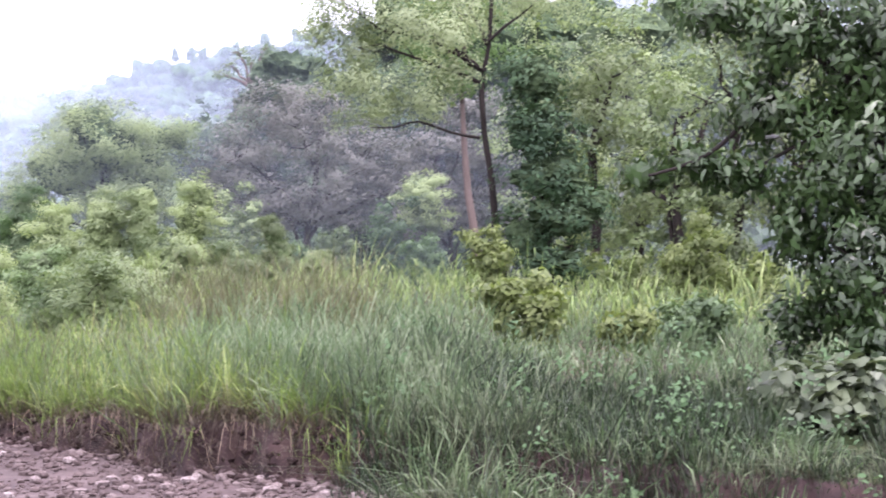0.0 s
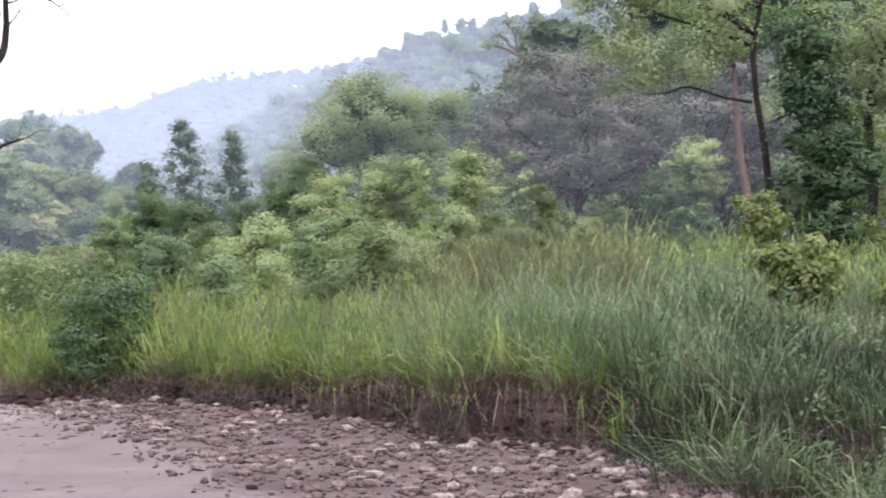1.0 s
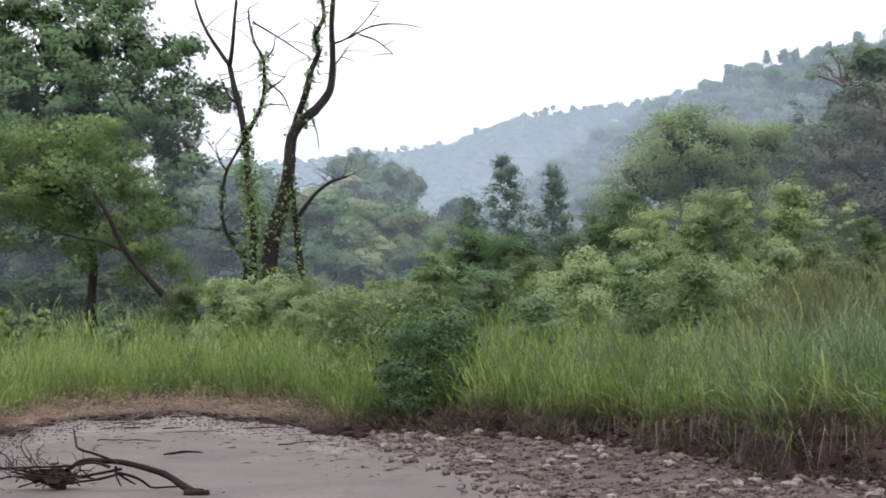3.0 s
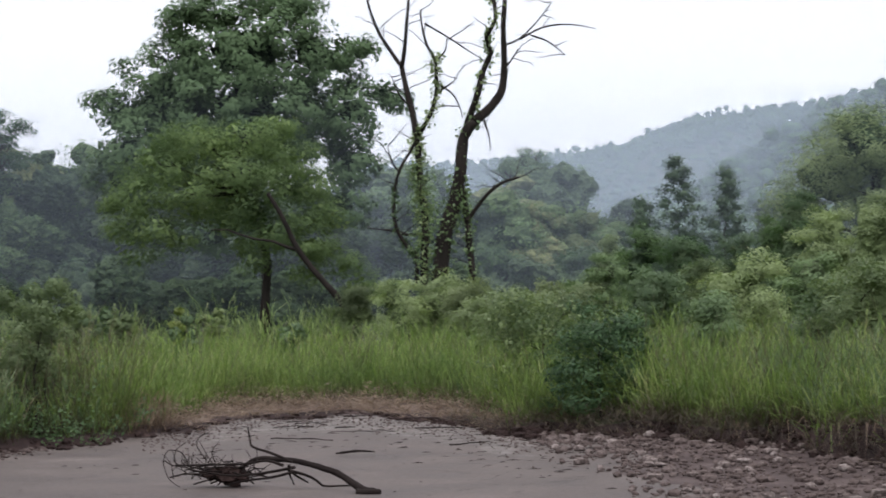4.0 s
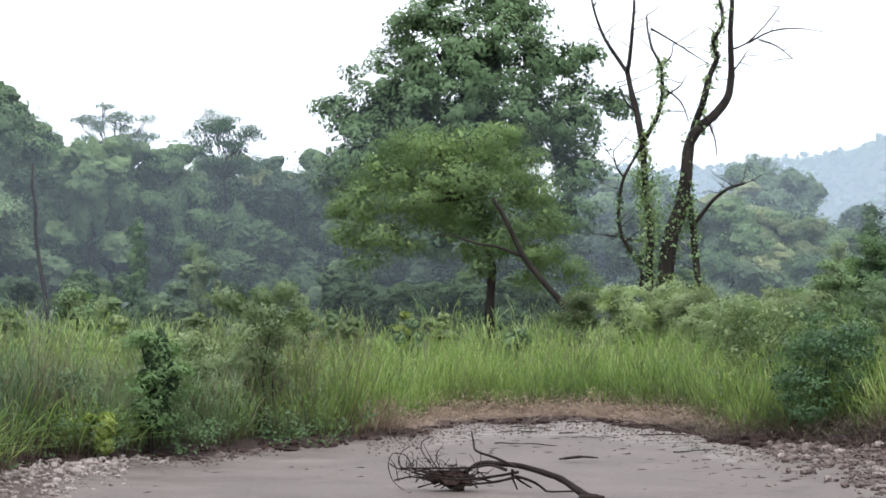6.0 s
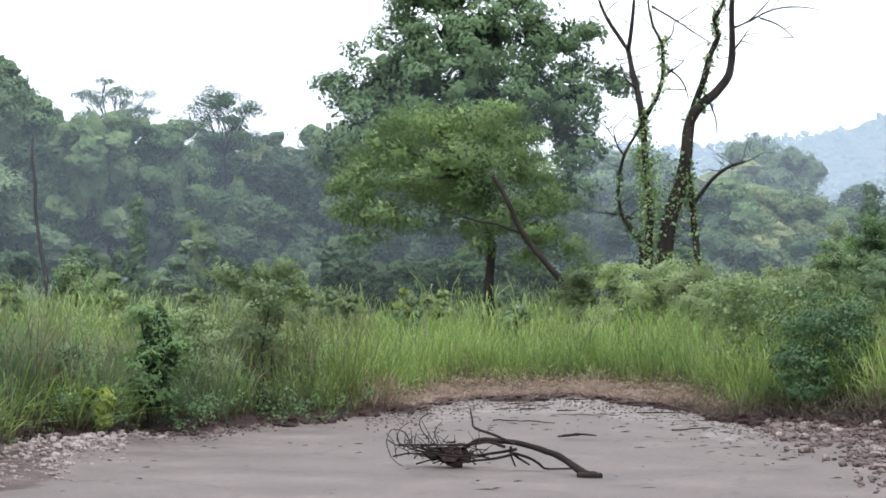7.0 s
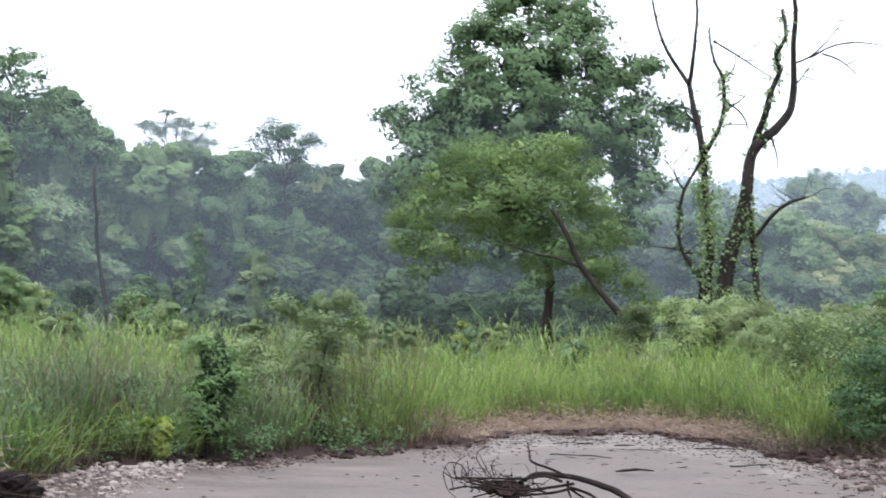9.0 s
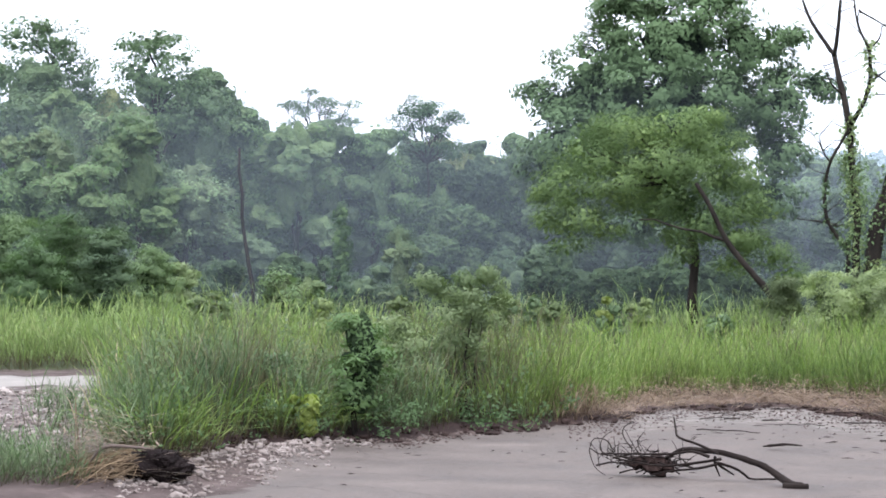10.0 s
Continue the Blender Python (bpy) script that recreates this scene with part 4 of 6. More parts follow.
for i, (az, d, w, el, low_el, mat) in enumerate([(43.9, 82, 2.2, 3.6, 0.3, LEAF_FINE), (42.6, 87, 2.2, 4.8, 0.5, LEAF_FINE), (38.6, 98, 2.2, 3.4, 0.2, LEAF_FINE), (46.0, 77, 2.2, 3.4, 0.2, LEAF_FINE), (40.6, 103, 2.6, 6.0, 0.5, LEAF_WOOD), (43.2, 89, 2.2, 5.6, 0.5, LEAF_SHRUB), (46.5, 91, 3.0, 6.6, 0.5, LEAF_SHRUB),
                                             (39.2, 105, 2.0, 5.2, 1.5, LEAF_WOOD), (45.3, 84, 2.4, 4.3, 0.0, LEAF_SHRUB), (41.2, 89, 2.4, 3.6, 0.0, LEAF_SHRUB), (34.6, 104, 2.0, 4.35, 0.5, LEAF_WOOD), (36.0, 100, 2.4, 4.5, 0.2, LEAF_FINE),
                                             (43.6, 98, 2.4, 5.7, 0.5, LEAF_WOOD), (41.6, 101, 2.4, 6.2, 0.5, LEAF_FINE), (44.6, 91, 2.2, 5.9, 0.5, LEAF_FINE), (30.6, 106, 2.4, 4.1, 0.2, LEAF_WOOD), (31.6, 104, 2.4, 4.4, 0.2, LEAF_FINE), (32.6, 108, 2.6, 4.2, 0.2, LEAF_WOOD), (33.6, 106, 2.4, 4.35, 0.2, LEAF_SOFT), (35.2, 108, 2.4, 4.6, 0.2, LEAF_WOOD), (37.4, 100, 2.6, 4.85, 0.2, LEAF_WOOD), (38.2, 96, 2.4, 5.05, 0.2, LEAF_FINE),
                                             (0.8, 112, 3.0, 6.0, 0.2, LEAF_WOOD), (-1.3, 114, 3.0, 7.0, 0.2, LEAF_FINE), (2.7, 114, 2.6, 5.6, 0.2, LEAF_SOFT), (19.2, 122, 2.8, 3.7, 0.2, LEAF_WOOD), (17.7, 116, 1.8, 2.1, 0.2, LEAF_FINE), (20.4, 118, 2.6, 3.5, 0.2, LEAF_SOFT), (21.7, 126, 2.6, 3.7, 0.2, LEAF_WOOD), (23.3, 122, 2.6, 3.6, 0.2, LEAF_FINE), (19.4, 104, 1.6, 1.5, 0.2, LEAF_SOFT), (18.2, 100, 1.4, 1.0, 0.2, LEAF_FINE), (20.6, 104, 1.8, 1.2, 0.2, LEAF_FINE), (45.8, 94, 2.8, 6.5, 0.3, LEAF_WOOD), (43.3, 95, 2.4, 6.3, 0.3, LEAF_SOFT), (41.0, 97, 2.8, 6.3, 0.3, LEAF_WOOD), (40.0, 98, 2.4, 5.6, 0.3, LEAF_FINE), (44.4, 94, 2.2, 5.6, 0.3, LEAF_SOFT), (19.8, 106, 2.6, 2.8, 0.2, LEAF_FINE), (20.9, 107, 2.6, 2.6, 0.2, LEAF_WOOD), (17.9, 107, 2.2, 2.3, 0.2, LEAF_FINE), (22.4, 107, 2.6, 2.8, 0.2, LEAF_WOOD), (18.7, 106, 2.4, 2.5, 0.2, LEAF_SOFT), (27.4, 100, 3.0, 3.2, 0.0, LEAF_WOOD), (29.0, 102, 3.0, 3.6, 0.0, LEAF_BROAD), (25.8, 102, 2.8, 3.0, 0.0, LEAF_BROAD)]):
    tall_one(az, d, w, el, low_el, 402 + i, mat, leaf=0.17 if i == 6 else 0.19, density=6.4 if i == 6 else 3.0, heart=0.64 if i == 6 else 0.78)
for az, seed, pts in ((44.8, 400, [(44.8, 6.6, 1.2, 0.9, 0), (44.2, 6.1, 0.9, 0.7, 0), (45.4, 5.9, 1.3, 1.0, 0), (44.5, 5.3, 1.2, 0.8, 0), (45.7, 6.8, 1.1, 0.9, 0), (45.1, 7.0, 0.7, 0.5, 0), (44.1, 5.5, 0.7, 0.4, 0), (45.0, 4.6, 1.8, 1.0, 0)]),
                      (42.0, 401, [(42.3, 6.6, 0.9, 0.7, 0), (41.6, 6.3, 0.9, 0.7, 0), (42.6, 5.9, 1.1, 0.8, 0), (41.9, 5.5, 1.7, 1.1, 0), (41.1, 5.6, 0.9, 0.6, 0), (42.4, 4.8, 1.8, 1.1, 0), (40.6, 5.0, 0.9, 0.5, 0), (42.8, 6.6, 0.6, 0.3, 0), (41.2, 4.6, 1.6, 1.0, 0), (41.7, 6.8, 0.5, 0.3, 0)])):
    grow_tree("forest_tree", stand(az, 95), seed, 12, facing(az, 95, [(a, e - 0.1, w * 1.5, h * 1.5, q) for a, e, w, h, q in pts]), LEAF_WOOD, BARK_DARK, "tall emergent forest tree with a loose ragged crown", group="forest edge trees", trunk_r=0.14, leaf=0.15, per=40, density=3.6, spread=(0.5, 0.5, 0.36), limbs=8, twigs=4, tri=True, heart=0.66, fill=0.3, long=1.6,
              trunk=[spot(az, 95, az + q, e) for q, e in ((0.1, -0.5), (0.05, 1.5), (0.0, 3.2), (0.1, 4.6), (0.05, 5.8))])
slim = thing("slim_tree", stand(39.3, 69), "slim dark bare trunk rising before the forest", "tree")
part("trunk", Tubes().add(bend((0, 0, -0.3), spot(39.3, 69, 39.75, 3.7), pr, 0.04, 8), [0.085, 0.08, 0.075, 0.07, 0.066, 0.062, 0.058, 0.05, 0.04], 7, 0.1, pr).mesh("trunk", BARK_DARK), slim)
grow_tree("creeper_column", stand(36.9, 82), 420, 4.0, facing(36.9, 82, [(36.9 + 0.05 * math.sin(q * 2), 1.95 - 0.2 * q, 0.4 + 0.028 * q, 0.42, 0) for q in range(15)]), LEAF_FINE, BARK_DARK, "narrow dead stump thickly covered with creepers", trunk_r=0.1, leaf=0.12, per=24, density=16, spread=0.24, limbs=2, heart=0.6, up=0.1)


def umbrella_tree(az, d, top, wide, seed, mat, label, per, density, limbs=9, stem=0.17, deep=0.75, full=1.0):
    """A flat-topped tree that stands over the forest: a fan of long limbs that end in thin ragged layers of leaves."""
    ur = random.Random(seed)
    layers = []
    for i in range(limbs):
        q = (i + ur.uniform(0.1, 0.9)) / limbs - 0.5
        layers.append((az + q * wide, top - 0.1 - 1.2 * abs(q) ** 1.4 - ur.uniform(0, deep), full * wide * ur.uniform(0.07, 0.2), full * ur.uniform(0.12, 0.3), ur.uniform(-2.0, 2.0)))
    return grow_tree("umbrella_tree", stand(az, d), seed, 11, facing(az, d, layers), mat, BARK_DARK, label, "tree", trunk_r=stem, leaf=0.14, per=per, density=density, spread=(0.6, 0.6, 0.3), limbs=limbs, core=0, twigs=9, tri=True, fill=0.4,
                     trunk=[spot(az, d, a, e) for a, e in ((az, -0.4), (az + 0.05, 1.5), (az - 0.05, 2.6), (az, top - 2.0))])


umbrella_tree(37.5, 112, 5.5, 2.1, 431, LEAF_WOOD, "sparse flat-topped tree above the forest", 34, 4.0, 15, 0.1)
umbrella_tree(34.5, 102, 5.3, 1.8, 432, LEAF_BROAD, "dark flat-topped tree above the forest", 50, 4.0, 24, 0.08, 1.5, 1.8)
umbrella_tree(19.7, 122, 4.1, 1.7, 433, LEAF_WOOD, "thin flat-topped tree behind a bare tree", 26, 5.0, 14, 0.11)
for i, (az, d, w, el) in enumerate([(35.2, 84, 1.4, 1.7), (37.9, 66, 1.2, 0.3), (38.6, 63, 1.0, 0.2)]):
    h = EYE + d * math.tan(radians(el))
    grow_tree("shrub", stand(az, d), 433 + i, h, lumps(433 + i, h, radians(w) * d, 0.1, 10, 0.4), LEAF_SHRUB, BARK_DARK, "mound of green creepers at the forest's edge", "shrub", "shrubs", trunk_r=0.05, leaf=0.11, per=30, density=6.5, spread=0.28, limbs=3, twigs=1, mass=0.78, grain=0.16)


def limb_line(az0, d, pts, r0, r1, rng, wander=0.25, dy0=0.0):
    """Points and radii for a limb seen along the given az, el bearings, wandering a little in depth."""
    dy, out = dy0, []
    for a, e in pts:
        out.append(spot(az0, d, a, e, dy))
        dy += rng.uniform(-wander, wander)
    k = len(pts) - 1
    return out, [r0 + (r1 - r0) * i / k for i in range(k + 1)]


def smooth_line(pts, radii, n=3):
    """Catmull-Rom points between the given ones."""
    P = [Vector(p) for p in pts]
    out, rad = [], []
    for i in range(len(P) - 1):
        p0, p1, p2, p3 = P[max(i - 1, 0)], P[i], P[i + 1], P[min(i + 2, len(P) - 1)]
        for j in range(n):
            t = j / n
            out.append(0.5 * ((2 * p1) + (p2 - p0) * t + (2 * p0 - 5 * p1 + 4 * p2 - p3) * t * t + (3 * p1 - p0 - 3 * p2 + p3) * t ** 3))
            rad.append(radii[i] + (radii[i + 1] - radii[i]) * t)
    return out + [P[-1]], rad + [radii[-1]]


# the bare tree with climbers
def bare_tree():
    az0, d = 22.0, 60
    rng = random.Random(7)
    t = thing("bare_tree", stand(az0, d), "nearly leafless dark tree hung with green creepers", "tree")
    lines = []

    def bough(name, pts, r0, r1, wander=0.3):
        p, r = smooth_line(*limb_line(az0, d, pts, r0, r1, rng, wander))
        ob = part(name, Tubes().add(p, r, 8 if r0 > 0.1 else 5, 0.1, rng).mesh(name, BARK_DARK), t)
        lines.append((p, r0, ob))
        return p

    bough("trunk", [(22.3, -1.5), (22.17, 0.67), (22.01, 1.73), (21.76, 2.47), (21.60, 3.32), (21.50, 4.27), (21.19, 4.74)], 0.27, 0.15, 0.1)
    bough("limb", [(21.19, 4.74), (20.72, 5.16), (20.41, 5.63), (20.34, 6.36), (20.36, 7.40), (20.31, 8.33), (20.5, 9.4)], 0.15, 0.05)
    lb = bough("limb", [(21.50, 4.27), (21.35, 4.79), (21.09, 5.53), (20.93, 6.15), (20.73, 6.62), (20.83, 7.09), (20.57, 7.61), (20.68, 8.34)], 0.12, 0.05)
    bough("limb", [(21.44, 1.94), (21.28, 2.15), (20.86, 2.68), (20.45, 3.00), (19.98, 3.16)], 0.07, 0.04)
    third = bough("stem", [(21.25, -1.3), (21.27, 0.25), (21.38, 1.52), (21.44, 2.15), (21.55, 3.00)], 0.12, 0.08, 0.1)
    left = bough("stem", [(22.6, -1.4), (22.64, 0.46), (22.60, 1.94), (22.71, 2.89), (22.76, 3.74), (22.82, 4.37)], 0.13, 0.09, 0.1)
    bough("limb", [(22.82, 4.37), (22.93, 5.01), (23.09, 5.64), (23.22, 6.27)], 0.11, 0.08)
    bough("limb", [(23.22, 6.27), (23.41, 6.54), (23.73, 7.01), (23.95, 7.43), (24.16, 8.06), (24.3, 8.8)], 0.07, 0.03)
    bough("limb", [(23.22, 6.27), (23.15, 6.69), (23.08, 7.43), (23.02, 8.26), (23.1, 9.0)], 0.07, 0.03)
    ld = bough("limb", [(22.77, 4.37), (22.45, 4.90), (22.25, 5.53), (22.25, 6.06), (22.30, 6.48), (22.52, 6.90), (22.65, 7.42), (22.68, 7.84)], 0.08, 0.025)
    thin = bough("stem", [(22.85, 0.2), (22.85, 0.99), (23.07, 1.20), (23.39, 1.73), (23.48, 2.36), (23.41, 3.00), (23.29, 3.42), (22.98, 3.95), (22.82, 4.27)], 0.07, 0.04, 0.15)
    for pts in ([(22.25, 5.53), (21.93, 5.74), (21.67, 5.95)], [(22.30, 5.85), (21.82, 5.53), (21.61, 5.16), (21.53, 4.85)], [(22.57, 7.47), (21.94, 7.10), (21.30, 6.68), (20.88, 6.42)],
                [(23.34, 3.37), (23.52, 3.63), (23.63, 4.06)], [(23.07, 1.57), (23.60, 1.70), (24.23, 1.78)], [(20.28, 6.87), (19.89, 7.04), (19.41, 7.50), (19.00, 8.03)],
                [(19.89, 7.01), (19.25, 7.34), (18.47, 7.41), (17.76, 7.29)], [(19.57, 7.11), (19.10, 6.94), (18.64, 6.57)], [(20.34, 6.2), (20.1, 6.5), (19.95, 6.75)], [(21.0, 4.9), (20.8, 4.4), (20.75, 3.9)],
                [(23.0, 5.2), (23.3, 5.5), (23.5, 6.0)], [(22.3, 6.4), (22.0, 6.7), (21.95, 7.1)]):
        bough("twig", pts, 0.035, 0.012)
    # fine dead twigs
    for p, r0, ob in lines:
        if 0.03 < r0 < 0.2:
            for i in range(3 if r0 < 0.04 else 6):
                s = p[rng.randrange(len(p) // 3, len(p))]
                e = s + Vector((rng.uniform(-0.9, 0.9), rng.uniform(-0.4, 0.4), rng.uniform(-0.3, 0.8)))
                part("twig", Tubes().add(bend(s, e, rng, 0.25, 4), [0.016, 0.014, 0.012, 0.009, 0.006], 4).mesh("twig", BARK_DARK), ob)
    nrg = np.random.default_rng(3)

    def creeper(line, lo, hi, per, spread, leaf, mat, label):
        c = np.array([tuple(q) for q in line])[int(lo * len(line)):int(hi * len(line)) + 1]
        c = np.concatenate([c, c + nrg.normal(0, 0.08, c.shape), (c[:-1] + c[1:]) / 2])
        v, f, nn = leaf_cloud(c, per, spread, leaf, nrg, 0.2, None, 1.4, True, 0.6)
        part("creeper", mesh_of("creeper", v, f, mat, normals=nn), t, label)

    creeper(left, 0.0, 0.72, 46, 0.5, 0.085, LEAF_SHRUB, "green climbing leaves hanging in swags")
    creeper(left, 0.05, 1.0, 30, 0.26, 0.085, LEAF_LIME, "light green climbing leaves")
    creeper(ld, 0.0, 0.6, 9, 0.18, 0.1, LEAF_LIME, "light green climbing leaves")
    creeper(lb, 0.0, 0.95, 4, 0.2, 0.12, LEAF_LIME, "loose green climbing leaves")
    creeper(third, 0.1, 0.95, 16, 0.2, 0.1, LEAF_SHRUB, "dull green climbing leaves")
    creeper(lines[0][0], 0.0, 0.6, 22, 0.42, 0.1, LEAF_SHRUB, "dull green climbing leaves")
    creeper(lines[0][0], 0.45, 0.95, 5, 0.22, 0.11, LEAF_SHRUB, "thin green climbing leaves")
    creeper(thin, 0.1, 0.6, 4, 0.14, 0.12, LEAF_SHRUB, "dull green climbing leaves")


bare_tree()
# leaning second stem of the feathery tree, and a thicket at the bare tree's foot
lt = thing("leaning_trunk", stand(25.5, 60), "dark leaning stem among feathery leaves", "tree trunk")
lp, lr = smooth_line(*limb_line(25.5, 60, [(24.5, -1.2), (24.98, -0.27), (25.53, 0.37), (26.15, 1.17), (26.61, 2.13), (27.00, 2.77)], 0.115, 0.06, pr, 0.1))
part("stem", Tubes().add(lp, lr, 8, 0.08, pr).mesh("stem", BARK_DARK), lt)
part("limb", Tubes().add(bend(lp[9], spot(25.5, 60, 28.6, 1.75), pr, 0.1), [0.05, 0.045, 0.04, 0.036, 0.03, 0.024, 0.016], 6).mesh("limb", BARK_DARK), lt)


def bush(name, az, d, az_w, el_top, seed, mat, label, leaf=0.1, low=0.0, n=10, per=18, density=11.0, spread=0.17, up=0.45, long=2.0, group="", fold=False, shape=tiers, heart=0.7):
    """A shrub whose top is seen at the elevation el_top and whose width is az_w degrees."""
    h = EYE + d * math.tan(radians(el_top)) - float(ground_z(az, d))
    w = radians(az_w) * d
    return grow_tree(name, stand(az, d), seed, h, shape(seed, h, w, low, n + 3), mat, BARK_DARK, label, "shrub", group, twigs=2, trunk_r=max(0.015, 0.014 * h), leaf=leaf, per=per, density=density, spread=spread, limbs=4, up=up, long=long, fold=fold, heart=heart)


def lumpy(seed, h, w, low, n):
    return lumps(seed, h, w, low, n * 2, 0.32)


bush("dark_bush", 17.7, 24.2, 3.1, -0.05, 210, LEAF_BROAD, "dense dark green bush at the edge of the mud", 0.036, per=36, density=40, spread=0.14, n=14, shape=lumpy)
bush("dark_bush", 19.4, 26.3, 3.0, 0.15, 211, LEAF_SOFT, "loose green bush in tall grass", 0.042, per=30, density=24, spread=0.16, n=14, shape=lumpy)
bush("yellow_plant", 37.8, 21.0, 0.7, -3.25, 215, LEAF_YELLOW, "small yellow-green plant by the mud's edge", 0.07, per=8, density=40, spread=0.06, n=5)
for i, (az, d, w, el) in enumerate([(31.6, 44, 0.9, -0.35), (31.0, 43, 0.7, -0.45), (32.3, 47, 1.0, -0.2), (29.3, 42, 0.9, -0.7), (35.3, 40, 0.9, -0.35), (37.3, 40, 1.0, -0.5), (26.3, 45, 1.2, -0.8), (40.6, 45, 1.6, -0.3), (28.4, 47, 0.8, -0.5)]):
    bush("shrub", az, d, w, el, 220 + i, LEAF_BRIGHT if i % 3 else LEAF_SHRUB, "small green shrub standing in the grass field", 0.08, per=16, density=16, spread=0.13, n=6, group="shrubs")
bush("flowering_shrub", 29.5, 42, 0.35, -0.45, 230, LEAF_YELLOW, "small yellow-flowered plant in the grass field", 0.09, per=10, density=9, spread=0.1, n=4)

# ---- small trees and brush at the hill's foot ----
def spray_tree(az, d, w, top, low, seed, mat, body="shrub_leaf", n=13, name="small_tree", label="small green tree with light leafy sprays in a thicket", group="thicket trees", per=60):
    """A small tree: a body of foliage coloured darker for its shade, with lighter, spreading sprays of fine leaves
    round and over it.
    """
    g, sr_ = float(ground_z(az, d)), random.Random(seed)
    z1, z0, half = EYE + d * math.tan(radians(top)) - g, max(0.15, EYE + d * math.tan(radians(low)) - g), radians(w) * d / 2
    h = z1 - z0
    blobs = [(sr_.uniform(-0.2, 0.2) * half, 0.1 * half, z0 + h * q, half * k, half * k * 0.9, h * 0.24) for q, k in ((0.22, 0.7), (0.48, 0.72), (0.72, 0.55))]
    for i in range(n):
        q = (i + sr_.random()) / n
        a, reach = sr_.uniform(0, 6.28), half * (0.95 - 0.55 * q ** 2.5) * sr_.uniform(0.45, 1.1)
        k = half * sr_.uniform(0.2, 0.46) * (1.1 - 0.3 * q)
        blobs.append((reach * math.cos(a), reach * math.sin(a), z0 + h * (0.25 + sr_.uniform(0.6, 0.72) * q), k * 1.1, k * 1.1, k * sr_.uniform(0.5, 0.85)))
    leaf = 0.05 + 0.0005 * d
    return grow_tree(name, stand(az, d), seed, z1, blobs, mat, BARK_DARK, label, "tree" if "tree" in name else "shrub", group, trunk_r=0.012 * z1 + 0.01, leaf=leaf,
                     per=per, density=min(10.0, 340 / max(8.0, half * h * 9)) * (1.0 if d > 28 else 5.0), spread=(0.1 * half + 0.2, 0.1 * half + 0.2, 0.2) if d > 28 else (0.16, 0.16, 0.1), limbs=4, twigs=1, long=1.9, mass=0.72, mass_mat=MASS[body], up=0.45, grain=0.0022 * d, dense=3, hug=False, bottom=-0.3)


MID = [  # az, distance, width, top, foot of the leaves
    (16.6, 62, 1.5, 1.9, -0.9, "d"), (15.3, 58, 2.2, 1.6, -0.9, "d"), (13.9, 52, 2.0, 1.5, -0.9, "m"), (12.3, 60, 1.8, 2.7, -0.3, "d"), (11.5, 54, 2.2, 2.3, -0.6, "b"), (10.2, 52, 2.0, 2.6, -0.6, "b"), (9.1, 52, 1.7, 2.9, -0.4, "b"),
    (7.6, 60, 1.6, 3.1, 0.0, "b"), (6.8, 52, 1.6, 1.2, -0.6, "b"), (5.4, 54, 1.4, 1.9, -0.4, "p"), (13.6, 40, 2.1, 1.0, -1.4, "b"), (11.9, 44, 1.8, 1.0, -1.2, "m"), (16.1, 44, 1.6, 0.5, -1.2, "m"), (14.9, 46, 1.4, 0.9, -1.2, "b"), (8.2, 44, 1.8, 1.3, -0.8, "b"),
    (10.5, 30, 2.6, 0.75, -2.4, "b"), (9.2, 31, 1.5, 0.4, -2.2, "b"), (11.6, 31, 1.4, 0.2, -2.3, "m"), (17.7, 60, 1.6, 1.0, -0.9, "m"), (17.4, 84, 1.0, 1.6, -0.3, "b"), (16.9, 80, 1.0, 1.2, -0.4, "m"), (4.3, 62, 1.4, 0.9, -0.5, "p"), (6.3, 46, 1.3, 0.6, -0.9, "p"), (14.6, 35, 1.3, -0.1, -1.9, "m"), (12.9, 66, 1.6, 2.0, -0.4, "d"), (1.3, 76, 1.6, 3.2, 1.2, "b"),
]
for i, (az, d, w, top, low, tone) in enumerate(MID):
    spray_tree(az, d, w, top, low, 240 + i, {"b": LEAF_LIME, "m": LEAF_SHRUB, "d": LEAF_FINE, "p": LEAF_PALE}[tone], {"b": "lime_leaf", "m": "shrub_leaf", "d": "forest_leaf", "p": "feathery_leaf"}[tone])
# mounds of creepers at the forest's edge
for i, (az, d, w, top, mat) in enumerate([(46.4, 60, 2.4, 2.1, LEAF_SHRUB), (44.6, 62, 2.2, 1.9, LEAF_FINE), (43.4, 60, 1.8, 1.5, LEAF_SHRUB), (42.2, 64, 1.6, 0.9, LEAF_SHRUB), (45.4, 57, 1.6, 1.0, LEAF_FINE), (41.4, 66, 1.0, 0.5, LEAF_LIME)]):
    spray_tree(az, d, w, top, -1.6, 430 + i, mat, "forest_leaf", n=26, name="shrub", label="mound of green creepers at the forest's edge", group="shrubs", per=80)
# thicket at the bare tree's foot
for i, (az, d, w, top) in enumerate([(22.3, 57, 2.0, 0.6), (21.3, 55, 1.6, 0.3), (23.4, 56, 1.6, 0.35), (24.7, 58, 1.5, 0.25), (20.2, 40, 1.8, 0.1), (19.2, 50, 1.8, 0.2), (21.0, 46, 1.3, -0.2), (18.3, 42, 1.6, 0.15)]):
    spray_tree(az, d, w, top, -1.8, 200 + i, (LEAF_LIME, LEAF_PALE)[i % 2], "lime_leaf")
